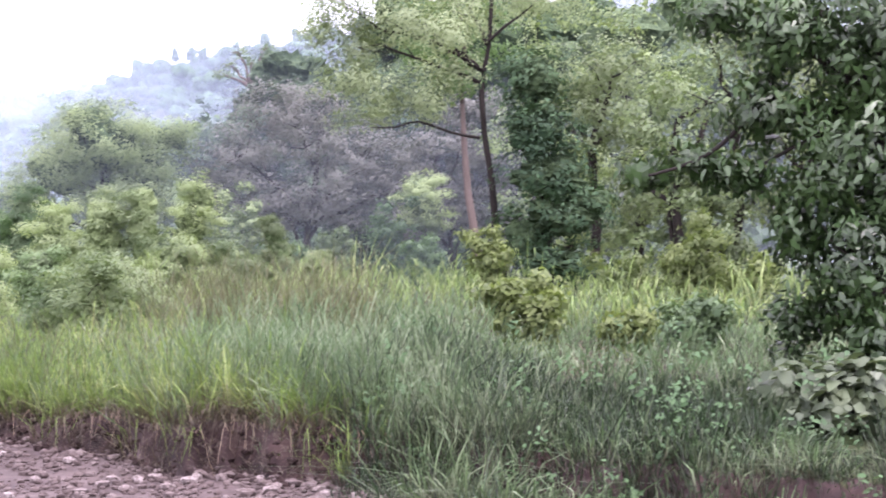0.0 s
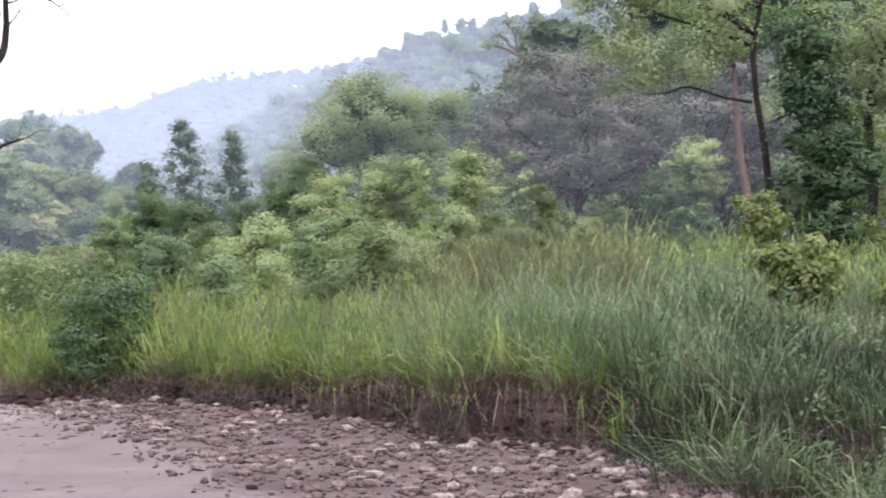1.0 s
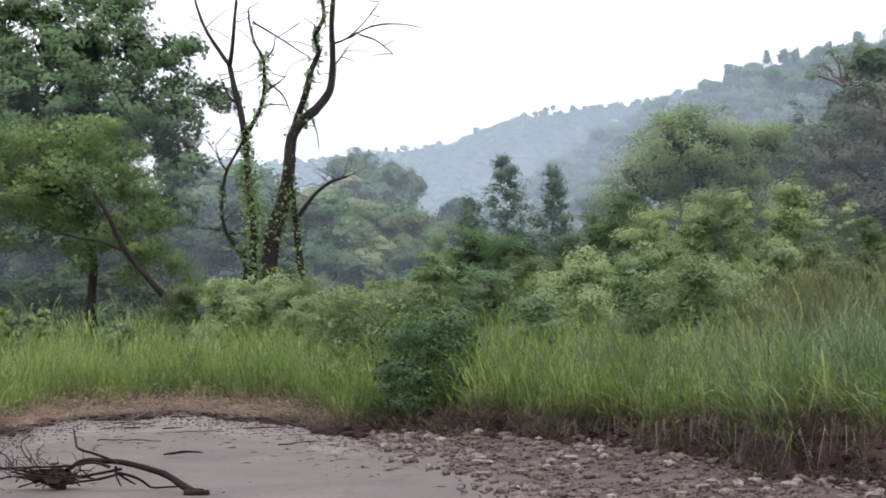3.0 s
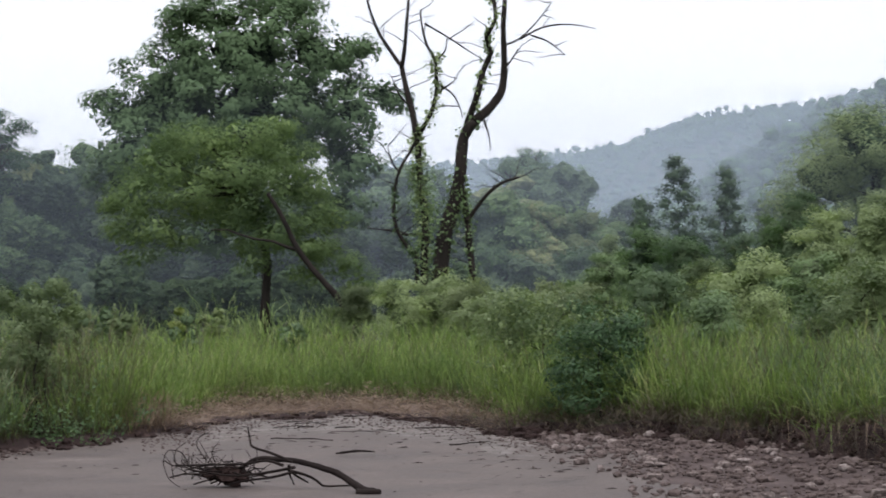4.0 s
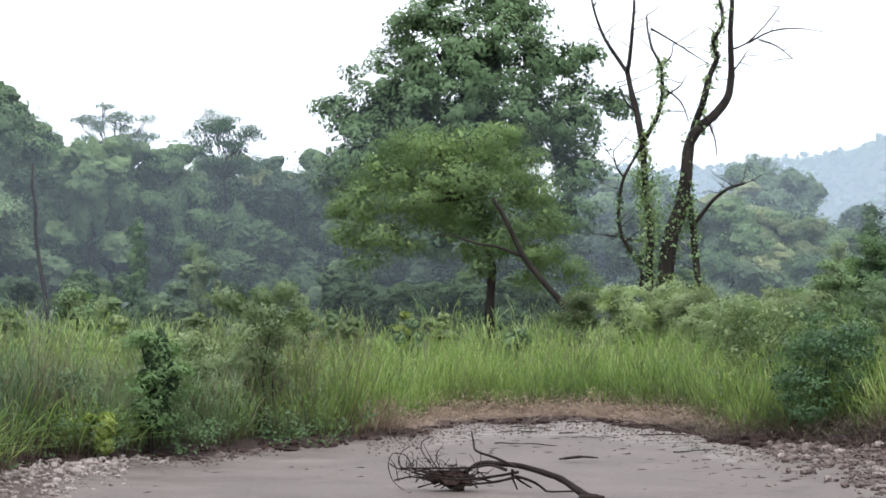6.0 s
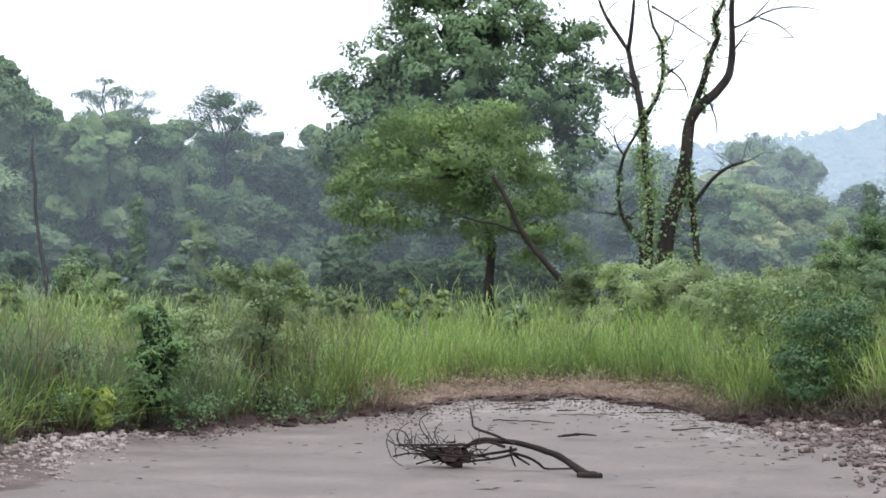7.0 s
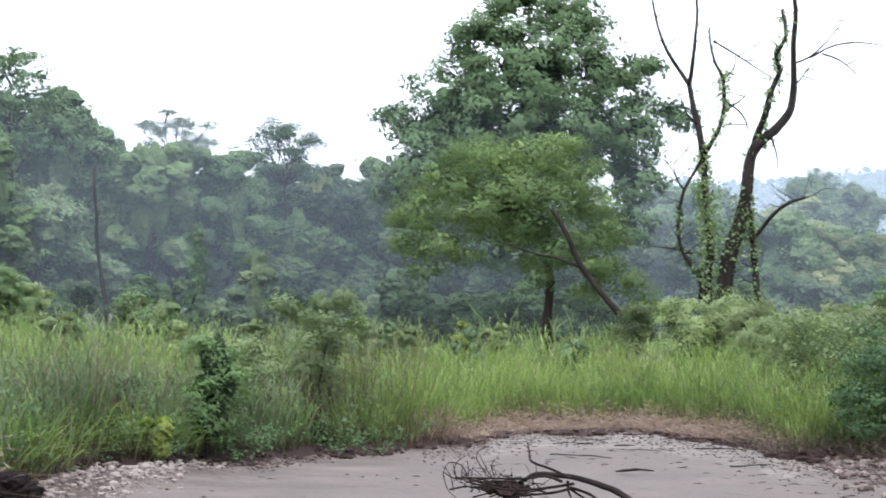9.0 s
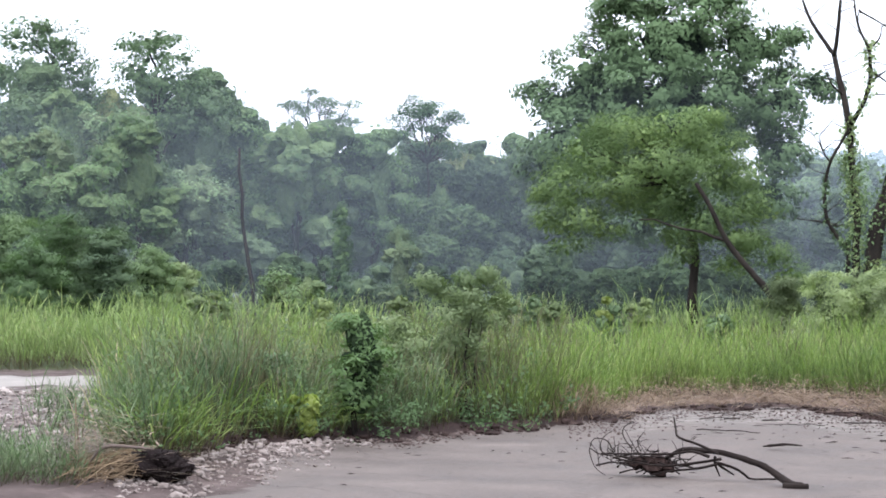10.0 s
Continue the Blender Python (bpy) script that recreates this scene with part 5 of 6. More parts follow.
# bushes and a young tree along the edge of the mud
spray_tree(36.4, 21.9, 1.9, -0.7, -4.0, 212, LEAF_FINE, "broad_leaf", name="dark_bush", label="dark green bush with light sprays at the mud's edge", group="", per=30)
spray_tree(38.9, 22.4, 1.4, -2.0, -4.2, 213, LEAF_SHRUB, name="dark_bush", label="low leafy green bush among grass", group="", per=30)
spray_tree(35.2, 24.0, 1.5, -0.9, -3.4, 214, LEAF_LIME, name="dark_bush", label="light green bush in tall grass", group="", per=24)
young = grow_tree("young_tree", stand(33.4, 24.2), 216, 2.0, facing(33.4, 24.2, [(33.2, -0.75, 0.8, 0.3, 0), (33.9, -0.35, 0.8, 0.22, 0), (34.5, 0.0, 0.7, 0.16, 0), (32.7, -0.1, 0.6, 0.22, 0), (33.5, -1.5, 0.9, 0.3, 0.1), (32.8, 0.22, 0.3, 0.2, 0), (33.0, -2.0, 0.9, 0.25, 0), (33.3, -0.4, 0.7, 0.25, 0),
    (32.9, -1.1, 0.8, 0.25, 0.1), (33.8, -1.0, 0.7, 0.25, -0.1), (34.0, -1.8, 0.6, 0.22, 0), (33.4, 0.0, 0.5, 0.2, 0.1), (34.2, -0.15, 0.5, 0.15, 0), (32.5, -0.6, 0.5, 0.2, 0), (33.4, -1.2, 0.9, 0.5, 0.2), (33.5, -0.7, 0.9, 0.4, 0.2), (33.3, -1.7, 0.8, 0.4, 0.1)]),
          LEAF_LIME, BARK_DARK, "young light green tree with tiered leaves on thin stems", trunk_r=0.02, leaf=0.05, per=80, density=90, spread=0.15, limbs=9, long=2.2, core=0, tri=True,
          trunk=[spot(33.4, 24.2, a, e) for a, e in ((33.4, -3.7), (33.35, -2.9), (33.45, -2.2), (33.3, -1.4), (33.2, -0.8))])
yr = random.Random(216)
for dx, lean in ((-0.05, -0.16), (0.04, 0.14)):
    part("stem", Tubes().add(bend((dx, 0, -0.05), (dx + lean, yr.uniform(-0.1, 0.1), 1.25 + yr.uniform(-0.2, 0.25)), yr, 0.08, 6), [0.014, 0.013, 0.012, 0.01, 0.008, 0.006, 0.004], 6).mesh("stem", BARK_DARK), young)
# two narrow dark trees in front of the misty hill
for i, (az, top, wd) in enumerate([(15.6, 3.65, 1.0), (14.15, 3.3, 0.7), (16.5, 2.5, 0.7)]):
    pts = [(az + wd * (0.08 + 0.034 * q) * math.sin(q * 2.3 + i) - 0.012 * q * (1 - i), top - 0.1 - q * 0.13, wd * (0.34 + 0.04 * q), 0.3, 0.3 * math.sin(q * 1.7)) for q in range(26)]
    grow_tree("narrow_tree", stand(az, 72), 270 + i, 6, facing(az, 72, pts), LEAF_WOOD, BARK_DARK, "narrow dark green tree standing before the misty hill", trunk_r=0.08, leaf=0.095, per=30, density=12, spread=0.3, limbs=9)
grow_tree("round_tree", stand(10.2, 82), 280, 9, facing(10.2, 82, [(10.2, 3.7, 3.2, 2.4, 0), (11.4, 3.0, 2.4, 2.0, 0), (9.2, 3.2, 2.2, 2.0, 0), (10.6, 4.4, 1.8, 1.0, 0), (12.2, 2.2, 1.8, 1.6, 0), (8.4, 3.9, 1.5, 1.2, 0), (9.6, 2.2, 3.0, 1.6, 0)]),
          LEAF_SOFT, BARK_DARK, "broad rounded green tree above the thicket", trunk_r=0.22, leaf=0.12, per=90, density=8, spread=0.55, mass=0.62, mass_mat=MASS["feathery_leaf"], hug=False)
grow_tree("brown_tree", stand(4.4, 84), 281, 9, facing(4.4, 84, [(5.0, 4.3, 3.4, 2.6, 0), (3.0, 3.3, 3.0, 2.4, 0), (6.6, 3.3, 2.0, 2.4, 0), (1.9, 2.4, 2.4, 1.8, 0), (5.6, 2.2, 2.6, 2.0, 0), (4.0, 2.2, 2.8, 2.0, 0), (7.0, 2.2, 1.4, 1.4, 0)]),
          LEAF_BROWN, BARK_DARK, "dull grey-brown thinly leaved tree with dark stems", trunk_r=0.22, leaf=0.13, per=56, density=8, spread=0.5, limbs=8, fill=0.4, twigs=9, tri=True,
          trunk=[spot(4.4, 84, a, e) for a, e in ((4.6, -0.6), (4.6, 0.6), (4.5, 1.6), (4.3, 2.8), (4.2, 4.2))])
grow_tree("brown_tree", stand(0.2, 80), 297, 7, facing(0.2, 80, [(0.9, 3.4, 2.6, 2.2, 0), (-0.6, 3.0, 2.4, 2.4, 0), (0.3, 1.8, 3.0, 1.8, 0), (-1.3, 1.6, 2.0, 1.6, 0), (1.4, 1.5, 2.0, 1.6, 0), (0.0, 4.6, 2.0, 1.6, 0.5)]),
          LEAF_BROWN, BARK_DARK, "dull brown brushy tree with bare dark twigs", trunk_r=0.14, leaf=0.13, per=50, density=7, spread=0.5, limbs=6, fill=0.4, twigs=8, tri=True)
for i, (az, d, w, el) in enumerate([(6.3, 78, 1.5, 2.9), (2.2, 76, 1.8, 2.6), (3.6, 74, 1.4, 1.5), (1.2, 72, 1.4, 1.4), (7.4, 74, 1.6, 2.0), (5.0, 72, 1.6, 1.1)]):
    bush("small_tree", az, d, w, el, 282 + i, (LEAF_SOFT, LEAF_FINE)[i % 2], "small green tree before a dull brown one", 0.11, 0.3, 12, 18, 5.0, 0.28, group="thicket trees")
for i, (az, el, w) in enumerate([(7.6, 5.6, 2.4), (6.0, 6.2, 1.8), (9.0, 4.9, 2.0), (2.6, 6.0, 2.2)]):
    bush("hill_tree", az, 105, w, el, 290 + i, LEAF_WOOD, "green tree on the rising ground behind the thicket", 0.2, 3.0, 12, 16, 3.0, 0.4, group="forest edge trees", shape=lambda s, h, w, low, n: lumps(s, h, w, low, n, 0.44))

grow_tree("crooked_tree", stand(6.1, 108), 296, 12, facing(6.1, 108, [(6.9, 5.75, 0.5, 0.25, 0), (6.5, 6.35, 0.45, 0.22, 0), (6.1, 6.1, 0.4, 0.2, 0), (5.7, 6.5, 0.45, 0.25, 0), (5.4, 6.05, 0.5, 0.25, 0), (6.0, 5.7, 0.6, 0.3, 0), (6.7, 6.0, 0.35, 0.2, 0), (5.5, 5.6, 0.6, 0.3, 0)]),
          LEAF_SOFT, BARK_PALE, "crooked pale-limbed tree above the wooded slope", trunk_r=0.22, leaf=0.15, per=16, density=4, spread=0.4, limbs=8, core=0, twigs=4, trunk=[spot(6.1, 108, a, e) for a, e in ((6.1, 1.0), (6.05, 3.2), (6.15, 4.6), (6.1, 5.4))])

# ---- tall trees on the right ----
vt = grow_tree("feathery_tree", stand(-0.6, 48), 300, 8, facing(-0.6, 48, [(1.8, 7.2, 2.8, 1.8, 0), (3.1, 6.4, 2.0, 1.6, 0), (1.2, 5.5, 1.8, 1.2, 0), (2.4, 5.2, 1.8, 1.2, 0), (0.0, 7.4, 2.0, 1.6, 1), (3.6, 7.6, 2.2, 1.6, 0), (-2.0, 7.8, 2.0, 1.0, 0), (0.4, 5.7, 1.6, 1.4, 0.5), (0.6, 6.8, 1.6, 1.2, -0.5), (2.6, 4.7, 2.0, 0.8, 0.3), (1.3, 4.9, 1.6, 0.8, 0), (3.7, 5.6, 1.8, 1.1, 0), (4.1, 6.9, 1.5, 1.3, 0), (3.2, 8.4, 2.4, 1.2, 0)]),
               LEAF_DUSTY, BARK_DARK, "tall slender dark-stemmed tree with thin feathery leaves", trunk_r=0.11, leaf=0.1, per=80, density=10, spread=0.46, limbs=4, long=2.2, fill=0.4, core=0, twigs=3, tri=True,
               trunk=smooth_line(*limb_line(-0.6, 48, [(-1.0, -1.4), (-0.92, 0.47), (-0.79, 1.10), (-0.63, 2.84), (-0.43, 4.10), (-0.35, 5.52), (-0.54, 6.62), (-0.62, 7.87), (-0.69, 8.81)], 0.16, 0.06, pr, 0.02))[0])
for pts, r in (([(-0.31, 4.03), (0.49, 4.18), (1.44, 4.49), (2.07, 4.33), (2.78, 4.33)], 0.036), ([(-0.43, 6.62), (-0.93, 7.09), (-1.57, 7.56), (-1.88, 7.87)], 0.045), ([(-0.4, 5.9), (0.2, 6.4), (0.9, 6.8), (1.5, 7.2)], 0.04)):
    lp, lr = smooth_line(*limb_line(-0.6, 48, pts, r, r * 0.4, pr, 0.05))
    part("limb", Tubes().add(lp, lr, 6, 0.08, pr).mesh("limb", BARK_DARK), vt)
grow_tree("pale_tree", stand(0.0, 56), 301, 9, facing(0.0, 56, [(0.3, 5.6, 1.8, 1.6, -0.6), (1.0, 6.6, 2.0, 1.6, 0), (-0.4, 6.8, 1.8, 1.4, 0), (0.4, 7.8, 2.2, 1.4, 0)]), LEAF_FINE, BARK_PALE, "tree with a straight pale reddish trunk", trunk_r=0.15, leaf=0.12, per=36, density=9, spread=0.4, limbs=3, core=0.5,
               trunk=[spot(0, 56, a, e) for a, e in ((-0.3, -0.8), (-0.25, 0.6), (-0.12, 1.57), (0.04, 2.52), (0.14, 3.79), (0.2, 5.0), (0.25, 6.0))])
grow_tree("creeper_clad_tree", stand(-2.3, 47), 302, 6.5, facing(-2.3, 47, [(-1.7, 5.6, 2.0, 1.7, 0), (-1.9, 4.3, 2.3, 1.8, 0), (-2.2, 3.0, 2.5, 1.8, 0), (-2.5, 1.8, 2.6, 1.6, 0), (-1.5, 1.2, 1.6, 1.6, 0), (-3.3, 2.2, 1.5, 1.2, 0), (-2.6, 0.5, 2.4, 1.0, 0)]),
          LEAF_BROAD, BARK_DARK, "dark tree smothered in leafy creepers", trunk_r=0.12, leaf=0.11, per=20, density=20, spread=0.28, fill=0.15, fold=True, bottom=-0.9, mass=0.7, hug=False, grain=0.14)
bush("shrub", -0.6, 44, 1.5, 1.6, 303, LEAF_VIVID, "bright green creeper-covered shrub below a slender tree", 0.085, per=24, density=9, spread=0.22, fold=True)
bush("shrub", -6.4, 42, 2.2, 2.3, 304, LEAF_VIVID, "bright green bushy shrub behind the grass", 0.085, per=24, density=9, spread=0.22, fold=True)
bush("shrub", -4.4, 43, 2.4, 0.7, 305, LEAF_VIVID, "yellow-green leafy shrub behind the grass", 0.085, per=24, density=9, spread=0.22)
bush("shrub", -8.0, 43, 2.0, 1.0, 306, LEAF_VIVID, "yellow-green leafy shrub behind the grass", 0.085, per=24, density=9, spread=0.22)
bush("shrub", -1.7, 27, 2.4, 0.1, 307, LEAF_VIVID, "yellow-green broad-leaved shrub in tall grass", 0.085, per=24, density=11, spread=0.18, fold=True)
bush("shrub", -4.4, 27, 1.6, -0.75, 308, LEAF_VIVID, "green broad-leaved shrub in tall grass", 0.085, per=24, density=11, spread=0.18, fold=True)
bush("shrub", -6.3, 28, 2.0, -0.35, 309, LEAF_SHRUB, "green trailing creeper over grass", 0.085, per=24, density=9, spread=0.2, fold=True)
for i, (az, d, w, el) in enumerate([(-3.6, 60, 3.4, 6.4), (-5.8, 57, 3.2, 6.0), (-7.4, 62, 3.2, 8.0), (-4.6, 74, 3.6, 9.4), (-9.5, 62, 4, 8.6), (-2.0, 76, 3.2, 9.4), (-12, 64, 4, 9), (-2.9, 64, 2.2, 3.6), (-6.6, 58, 2.4, 3.2), (-4.8, 62, 2.4, 3.0)]):
    grow_tree("tall_tree", stand(az, d), 310 + i, d * 0.15, lumps(310 + i, EYE + d * math.tan(radians(el)), radians(w) * d, 0.6, 16), (LEAF_PALE, LEAF_LIME)[i % 2], BARK_DARK,
              "tall light green tree of the forest's edge", group="forest edge trees", trunk_r=0.2, leaf=0.13, per=24, density=4.2, spread=0.45, limbs=5, twigs=3, heart=0.7)

# near tree with drooping glossy leaves
nt = grow_tree("near_tree", stand(-12.5, 17.5), 320, 5, facing(-12.5, 17.5, [
    (-11.2, 6.6, 3.6, 3.6, 0), (-10.6, 3.4, 3.2, 3.8, 0), (-10.7, 0.4, 2.8, 3.2, 0), (-11.6, -1.6, 2.4, 2.6, 0), (-8.8, 6.8, 2.0, 2.0, 0), (-7.0, 7.5, 1.8, 1.0, 0), (-8.1, 4.7, 1.6, 1.5, 0), (-7.5, 3.0, 1.5, 0.9, 0),
    (-6.2, 3.4, 1.5, 0.7, 0.2), (-5.0, 3.1, 1.2, 0.5, 0.3), (-9.2, 1.6, 1.2, 2.0, 0), (-13.6, 3, 3.5, 6, 0.5), (-12.2, 4, 3, 6, 0.8), (-9.3, -1.0, 1.2, 1.6, 0.2)]),
    LEAF_NEAR, BARK_DARK, "near broadleaf tree with glossy drooping dark green leaves", trunk_r=0.16, leaf=0.095, per=26, density=85, spread=0.22, limbs=8, up=0.2, long=2.5, fold=True, droop=0.8, bottom=-0.95)
for pts, r in (([(-13, 5), (-11, 5.5), (-9.9, 7.4)], 0.04), ([(-9.9, 7.6), (-8.6, 5.9), (-7.4, 4.2), (-6.3, 3.4), (-5.0, 3.0)], 0.03), ([(-12.6, 3.0), (-11.0, 3.9), (-9.6, 4.0), (-8.2, 3.3)], 0.03)):
    lp, lr = smooth_line(*limb_line(-12.5, 17.5, pts, r, r * 0.4, pr, 0.05))
    part("limb", Tubes().add(lp, lr, 6, 0.08, pr).mesh("limb", BARK_DARK), nt)
LEAF_GREY = leaf_material("grey_green_leaf", (0.03, 0.05, 0.026), (0.12, 0.155, 0.09), 0.25, 0.45, 1.0)
bush("broad_leaved_shrub", -10.0, 16.2, 4.4, -2.6, 330, LEAF_GREY, "low shrub with large pale grey-green leaves", 0.11, per=8, density=60, spread=0.14, long=1.3, n=8, fold=True, shape=lumpy, heart=0, up=0.7)

# ---- fallen branch on the mud ----
def fallen_branch():
    az0, d = 26.6, 17.6
    rng = random.Random(4)
    t = thing("fallen_branch", stand(az0, d), "dry dark fallen branch with tangled twigs lying on mud", "branch")

    def stick(name, pts, r0, r1, dy0=0.0, dy1=0.0, w=0.03):
        k = len(pts) - 1
        p = [spot(az0, d, a, e, dy0 + (dy1 - dy0) * i / k + rng.uniform(-w, w)) for i, (a, e) in enumerate(pts)]
        rad = [r0 + (r1 - r0) * i / k for i in range(k + 1)]
        p, rad = smooth_line(p, rad)
        for q in p:
            q.z = max(q.z, 0.012)
        part(name, Tubes().add(p, rad, 7 if r0 > 0.015 else 5, 0.12, rng).mesh(name, WOOD_DEAD), t)

    stick("stem", [(24.08, -5.65), (24.40, -5.52), (24.71, -5.32), (25.11, -5.06), (25.66, -4.86), (26.21, -4.71), (26.77, -4.65), (27.32, -4.62), (27.71, -4.83), (28.11, -5.19)], 0.037, 0.015, -0.35, 0.5)
    stick("stub", [(24.55, -5.68), (24.24, -5.65), (23.92, -5.66)], 0.036, 0.028, -0.4, -0.4)
    for pts in ([(26.37, -4.73), (26.92, -4.48), (27.46, -4.29), (27.53, -4.09), (27.59, -3.74)], [(26.45, -4.82), (26.45, -5.02), (26.32, -5.34)], [(26.42, -4.98), (26.13, -5.18), (25.93, -5.30)],
                [(26.37, -4.98), (25.82, -5.16), (25.34, -5.49), (24.55, -5.59)], [(26.29, -4.87), (26.92, -4.98), (27.71, -5.08), (28.35, -5.05), (29.29, -4.88)], [(26.37, -5.01), (26.92, -5.14), (27.71, -5.23), (28.19, -5.34)],
                [(26.61, -4.82), (27.08, -4.68), (27.71, -4.76), (28.66, -4.77), (29.61, -4.77)]):
        stick("twig", pts, 0.014, 0.007, 0.0, 0.25)
    for pts in ([(28.19, -5.11), (28.58, -4.72), (28.74, -4.48), (28.95, -4.09)], [(28.51, -4.69), (28.59, -4.41), (28.40, -4.14)], [(28.74, -4.64), (28.98, -4.30), (28.98, -4.05), (28.75, -3.89)],
                [(29.29, -4.83), (29.69, -4.77), (29.93, -4.64), (29.80, -5.11), (29.48, -5.39)], [(29.45, -4.80), (29.64, -4.64), (29.55, -4.33), (29.30, -4.14)], [(28.03, -5.19), (28.66, -5.14), (29.29, -4.99), (29.53, -5.08)],
                [(27.87, -4.87), (28.35, -4.83), (28.82, -4.92), (29.06, -4.83)], [(29.30, -4.64), (29.45, -4.41), (29.80, -4.36), (29.93, -4.64)]):
        stick("twig", pts, 0.006, 0.003, 0.3, 0.4, 0.08)
    for i in range(46):  # fine broken twigs sticking out
        a, e = rng.uniform(27.2, 29.7), rng.uniform(-5.15, -4.7)
        b, c = rng.uniform(-0.35, 0.35), rng.uniform(0.1, 0.55)
        stick("twig", [(a, e), (a + b * 0.5, e + c * 0.6), (a + b, e + c)], 0.005, 0.002, 0.3, 0.45, 0.08)
    for i in range(54):  # matted twigs and mud in the tangle
        a, e = rng.gauss(28.2, 0.42), rng.gauss(-5.02, 0.13)
        b = rng.uniform(-0.5, 0.5)
        stick("twig", [(a - b, e - rng.uniform(-0.12, 0.12)), (a, e + rng.uniform(0, 0.08)), (a + b, e + rng.uniform(-0.12, 0.12))], 0.008, 0.004, 0.35, 0.45, 0.1)
    for a, e, s in ((28.15, -5.02, 0.13), (27.8, -5.08, 0.09), (28.6, -5.0, 0.09), (28.0, -5.25, 0.08)):
        bm = bmesh.new()
        bmesh.ops.create_icosphere(bm, subdivisions=3, radius=s)
        for q in bm.verts:
            q.co += q.normal * s * 0.55 * noise.noise(q.co * 14 + Vector((a, e, 0)))
            q.co.z *= 0.6
        me = bpy.data.meshes.new("matted_litter")
        bm.to_mesh(me)
        bm.free()
        me.materials.append(SOIL)
        ob = part("matted_litter", me, t, "dark muddy leaf litter caught in twigs")
        ob.location = spot(az0, d, a, e, 0.4)


fallen_branch()
STICK = (24.6, 21.2)
st = thing("loose_stick", stand(STICK[0], STICK[1]), "short dark dead stick lying on the mud", "stick")
part("stem", Tubes().add(*smooth_line([(-0.2, 0, 0.03), (-0.09, 0.02, 0.04), (0.04, -0.01, 0.055), (0.2, 0.03, 0.04)], [0.008, 0.015, 0.013, 0.006]), 6, 0.25, pr).mesh("stem", WOOD_DEAD), st)

sr = random.Random(77)
for i in range(15):  # thin dead sticks strewn below the straw slope
    az = sr.uniform(15.5, 29)
    stick = thing("thin_stick", stand(az, float(wavy_edge(az)) - 0.3 - 4.2 * sr.random() ** 1.4, sr.gauss(0, 25)), "thin dark dead stick lying on the mud", "stick", "sticks on the mud")
    ln, rad = sr.uniform(0.08, 0.3), sr.uniform(0.004, 0.009)
    part("stem", Tubes().add(bend((-ln, 0, 0.022), (ln, 0, 0.026), sr, 0.06, 4), [rad, rad, rad * 0.9, rad * 0.8, rad * 0.6], 5).mesh("stem", WOOD_DEAD), stick)

# ---- grass ----
CLEAR = [(17.75, 0.9, 24.2), (36.3, 0.4, 21.0), (38.9, 0.5, 22.4), (37.8, 0.35, 21.3), (33.4, 0.35, 24.4), (-10.0, 1.6, 16.0)]


def no_track(az, r, q):
    """Keeps the gravel track beyond the end of the bank, and the ground in front of shrubs, free of grass."""
    ok = ~((az > 42.8 + 0.6 * q) & (r < 37.5))
    for a, half, far in CLEAR:
        ok &= ~((np.abs(az - a) < half) & (r < far))
    return ok


def blended(lo, hi):
    """Thins a grass out over a few degrees at both ends, so that neighbours mix."""
    return lambda az, r, q: no_track(az, r, q) & (q < smooth((az - lo) / 5)) & (q < smooth((hi - az) / 5))


for name, az0, az1, r0, r1, cnt, h0, h1, wd, mat, lab, seed, lean in [
    ("tall_grass", 6, 36, 0.0, 3.5, 68000, 0.5, 1.1, 0.0075, GRASS_SUNNY, "fresh yellow-green tall grass along the bank", 1, 0.36),
    ("tall_grass", 31, 55, 0.0, 4, 50000, 0.6, 1.3, 0.0075, GRASS_COOL, "tall green reed grass along the bank", 2, 0.22),
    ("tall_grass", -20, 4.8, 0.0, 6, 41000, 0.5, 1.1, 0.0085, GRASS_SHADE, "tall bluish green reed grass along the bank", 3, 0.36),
    ("tall_grass", -2, 15, 0.0, 5, 32000, 0.5, 1.15, 0.008, GRASS_COOL, "tall green reed grass along the bank", 16, 0.3),
    ("field_grass", 5, 53, 3, 18, 38000, 0.7, 1.15, 0.013, GRASS_SUNNY, "fresh green grass of a wide field", 4, 0.36),
    ("field_grass", -20, 11, 5.5, 24, 25000, 0.6, 1.1, 0.017, GRASS_COOL, "tall green grass of the field", 5, 0.3),
    ("far_grass", -20, 55, 18, 66, 34000, 1.1, 1.6, 0.026, GRASS_FAR, "green grass at the field's far side", 6, 0.3),
]:
    grass_patch(name, az0, az1, r0, r1, cnt, h0, h1, wd, mat, lab, seed, lean, keep=blended(az0, az1), fine=False, tuft=0.1 if seed in (1, 2, 3, 16) else 0.25, low=0.42 if seed in (1, 2, 16) else 0.6)
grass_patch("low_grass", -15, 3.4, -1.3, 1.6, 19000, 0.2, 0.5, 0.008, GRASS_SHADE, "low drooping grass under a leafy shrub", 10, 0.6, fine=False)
grass_patch("dry_grass", 29.9, 31.0, -0.4, 0.4, 500, 0.25, 0.6, 0.01, GRASS_DRY, "tuft of dry straw at the grass edge", 17, 0.5)
grass_patch("reed_clump", 3.0, 9.0, 9, 19, 6500, 1.0, 1.75, 0.012, GRASS_OLIVE, "tall brownish reed clumps standing in the grass", 18, 0.2, tuft=0.3, fine=False)
grass_patch("dry_stalks", 18, 31, 0.2, 7, 700, 0.8, 1.3, 0.006, GRASS_ROOT, "thin brown dead stalks among green grass", 29, 0.12, blades=5, leaves=0.2)
grass_patch("dry_stalks", 8, 17, 0.3, 4, 700, 0.9, 1.35, 0.006, GRASS_ROOT, "thin brown dead stalks among green grass", 19, 0.12, blades=5, leaves=0.2)
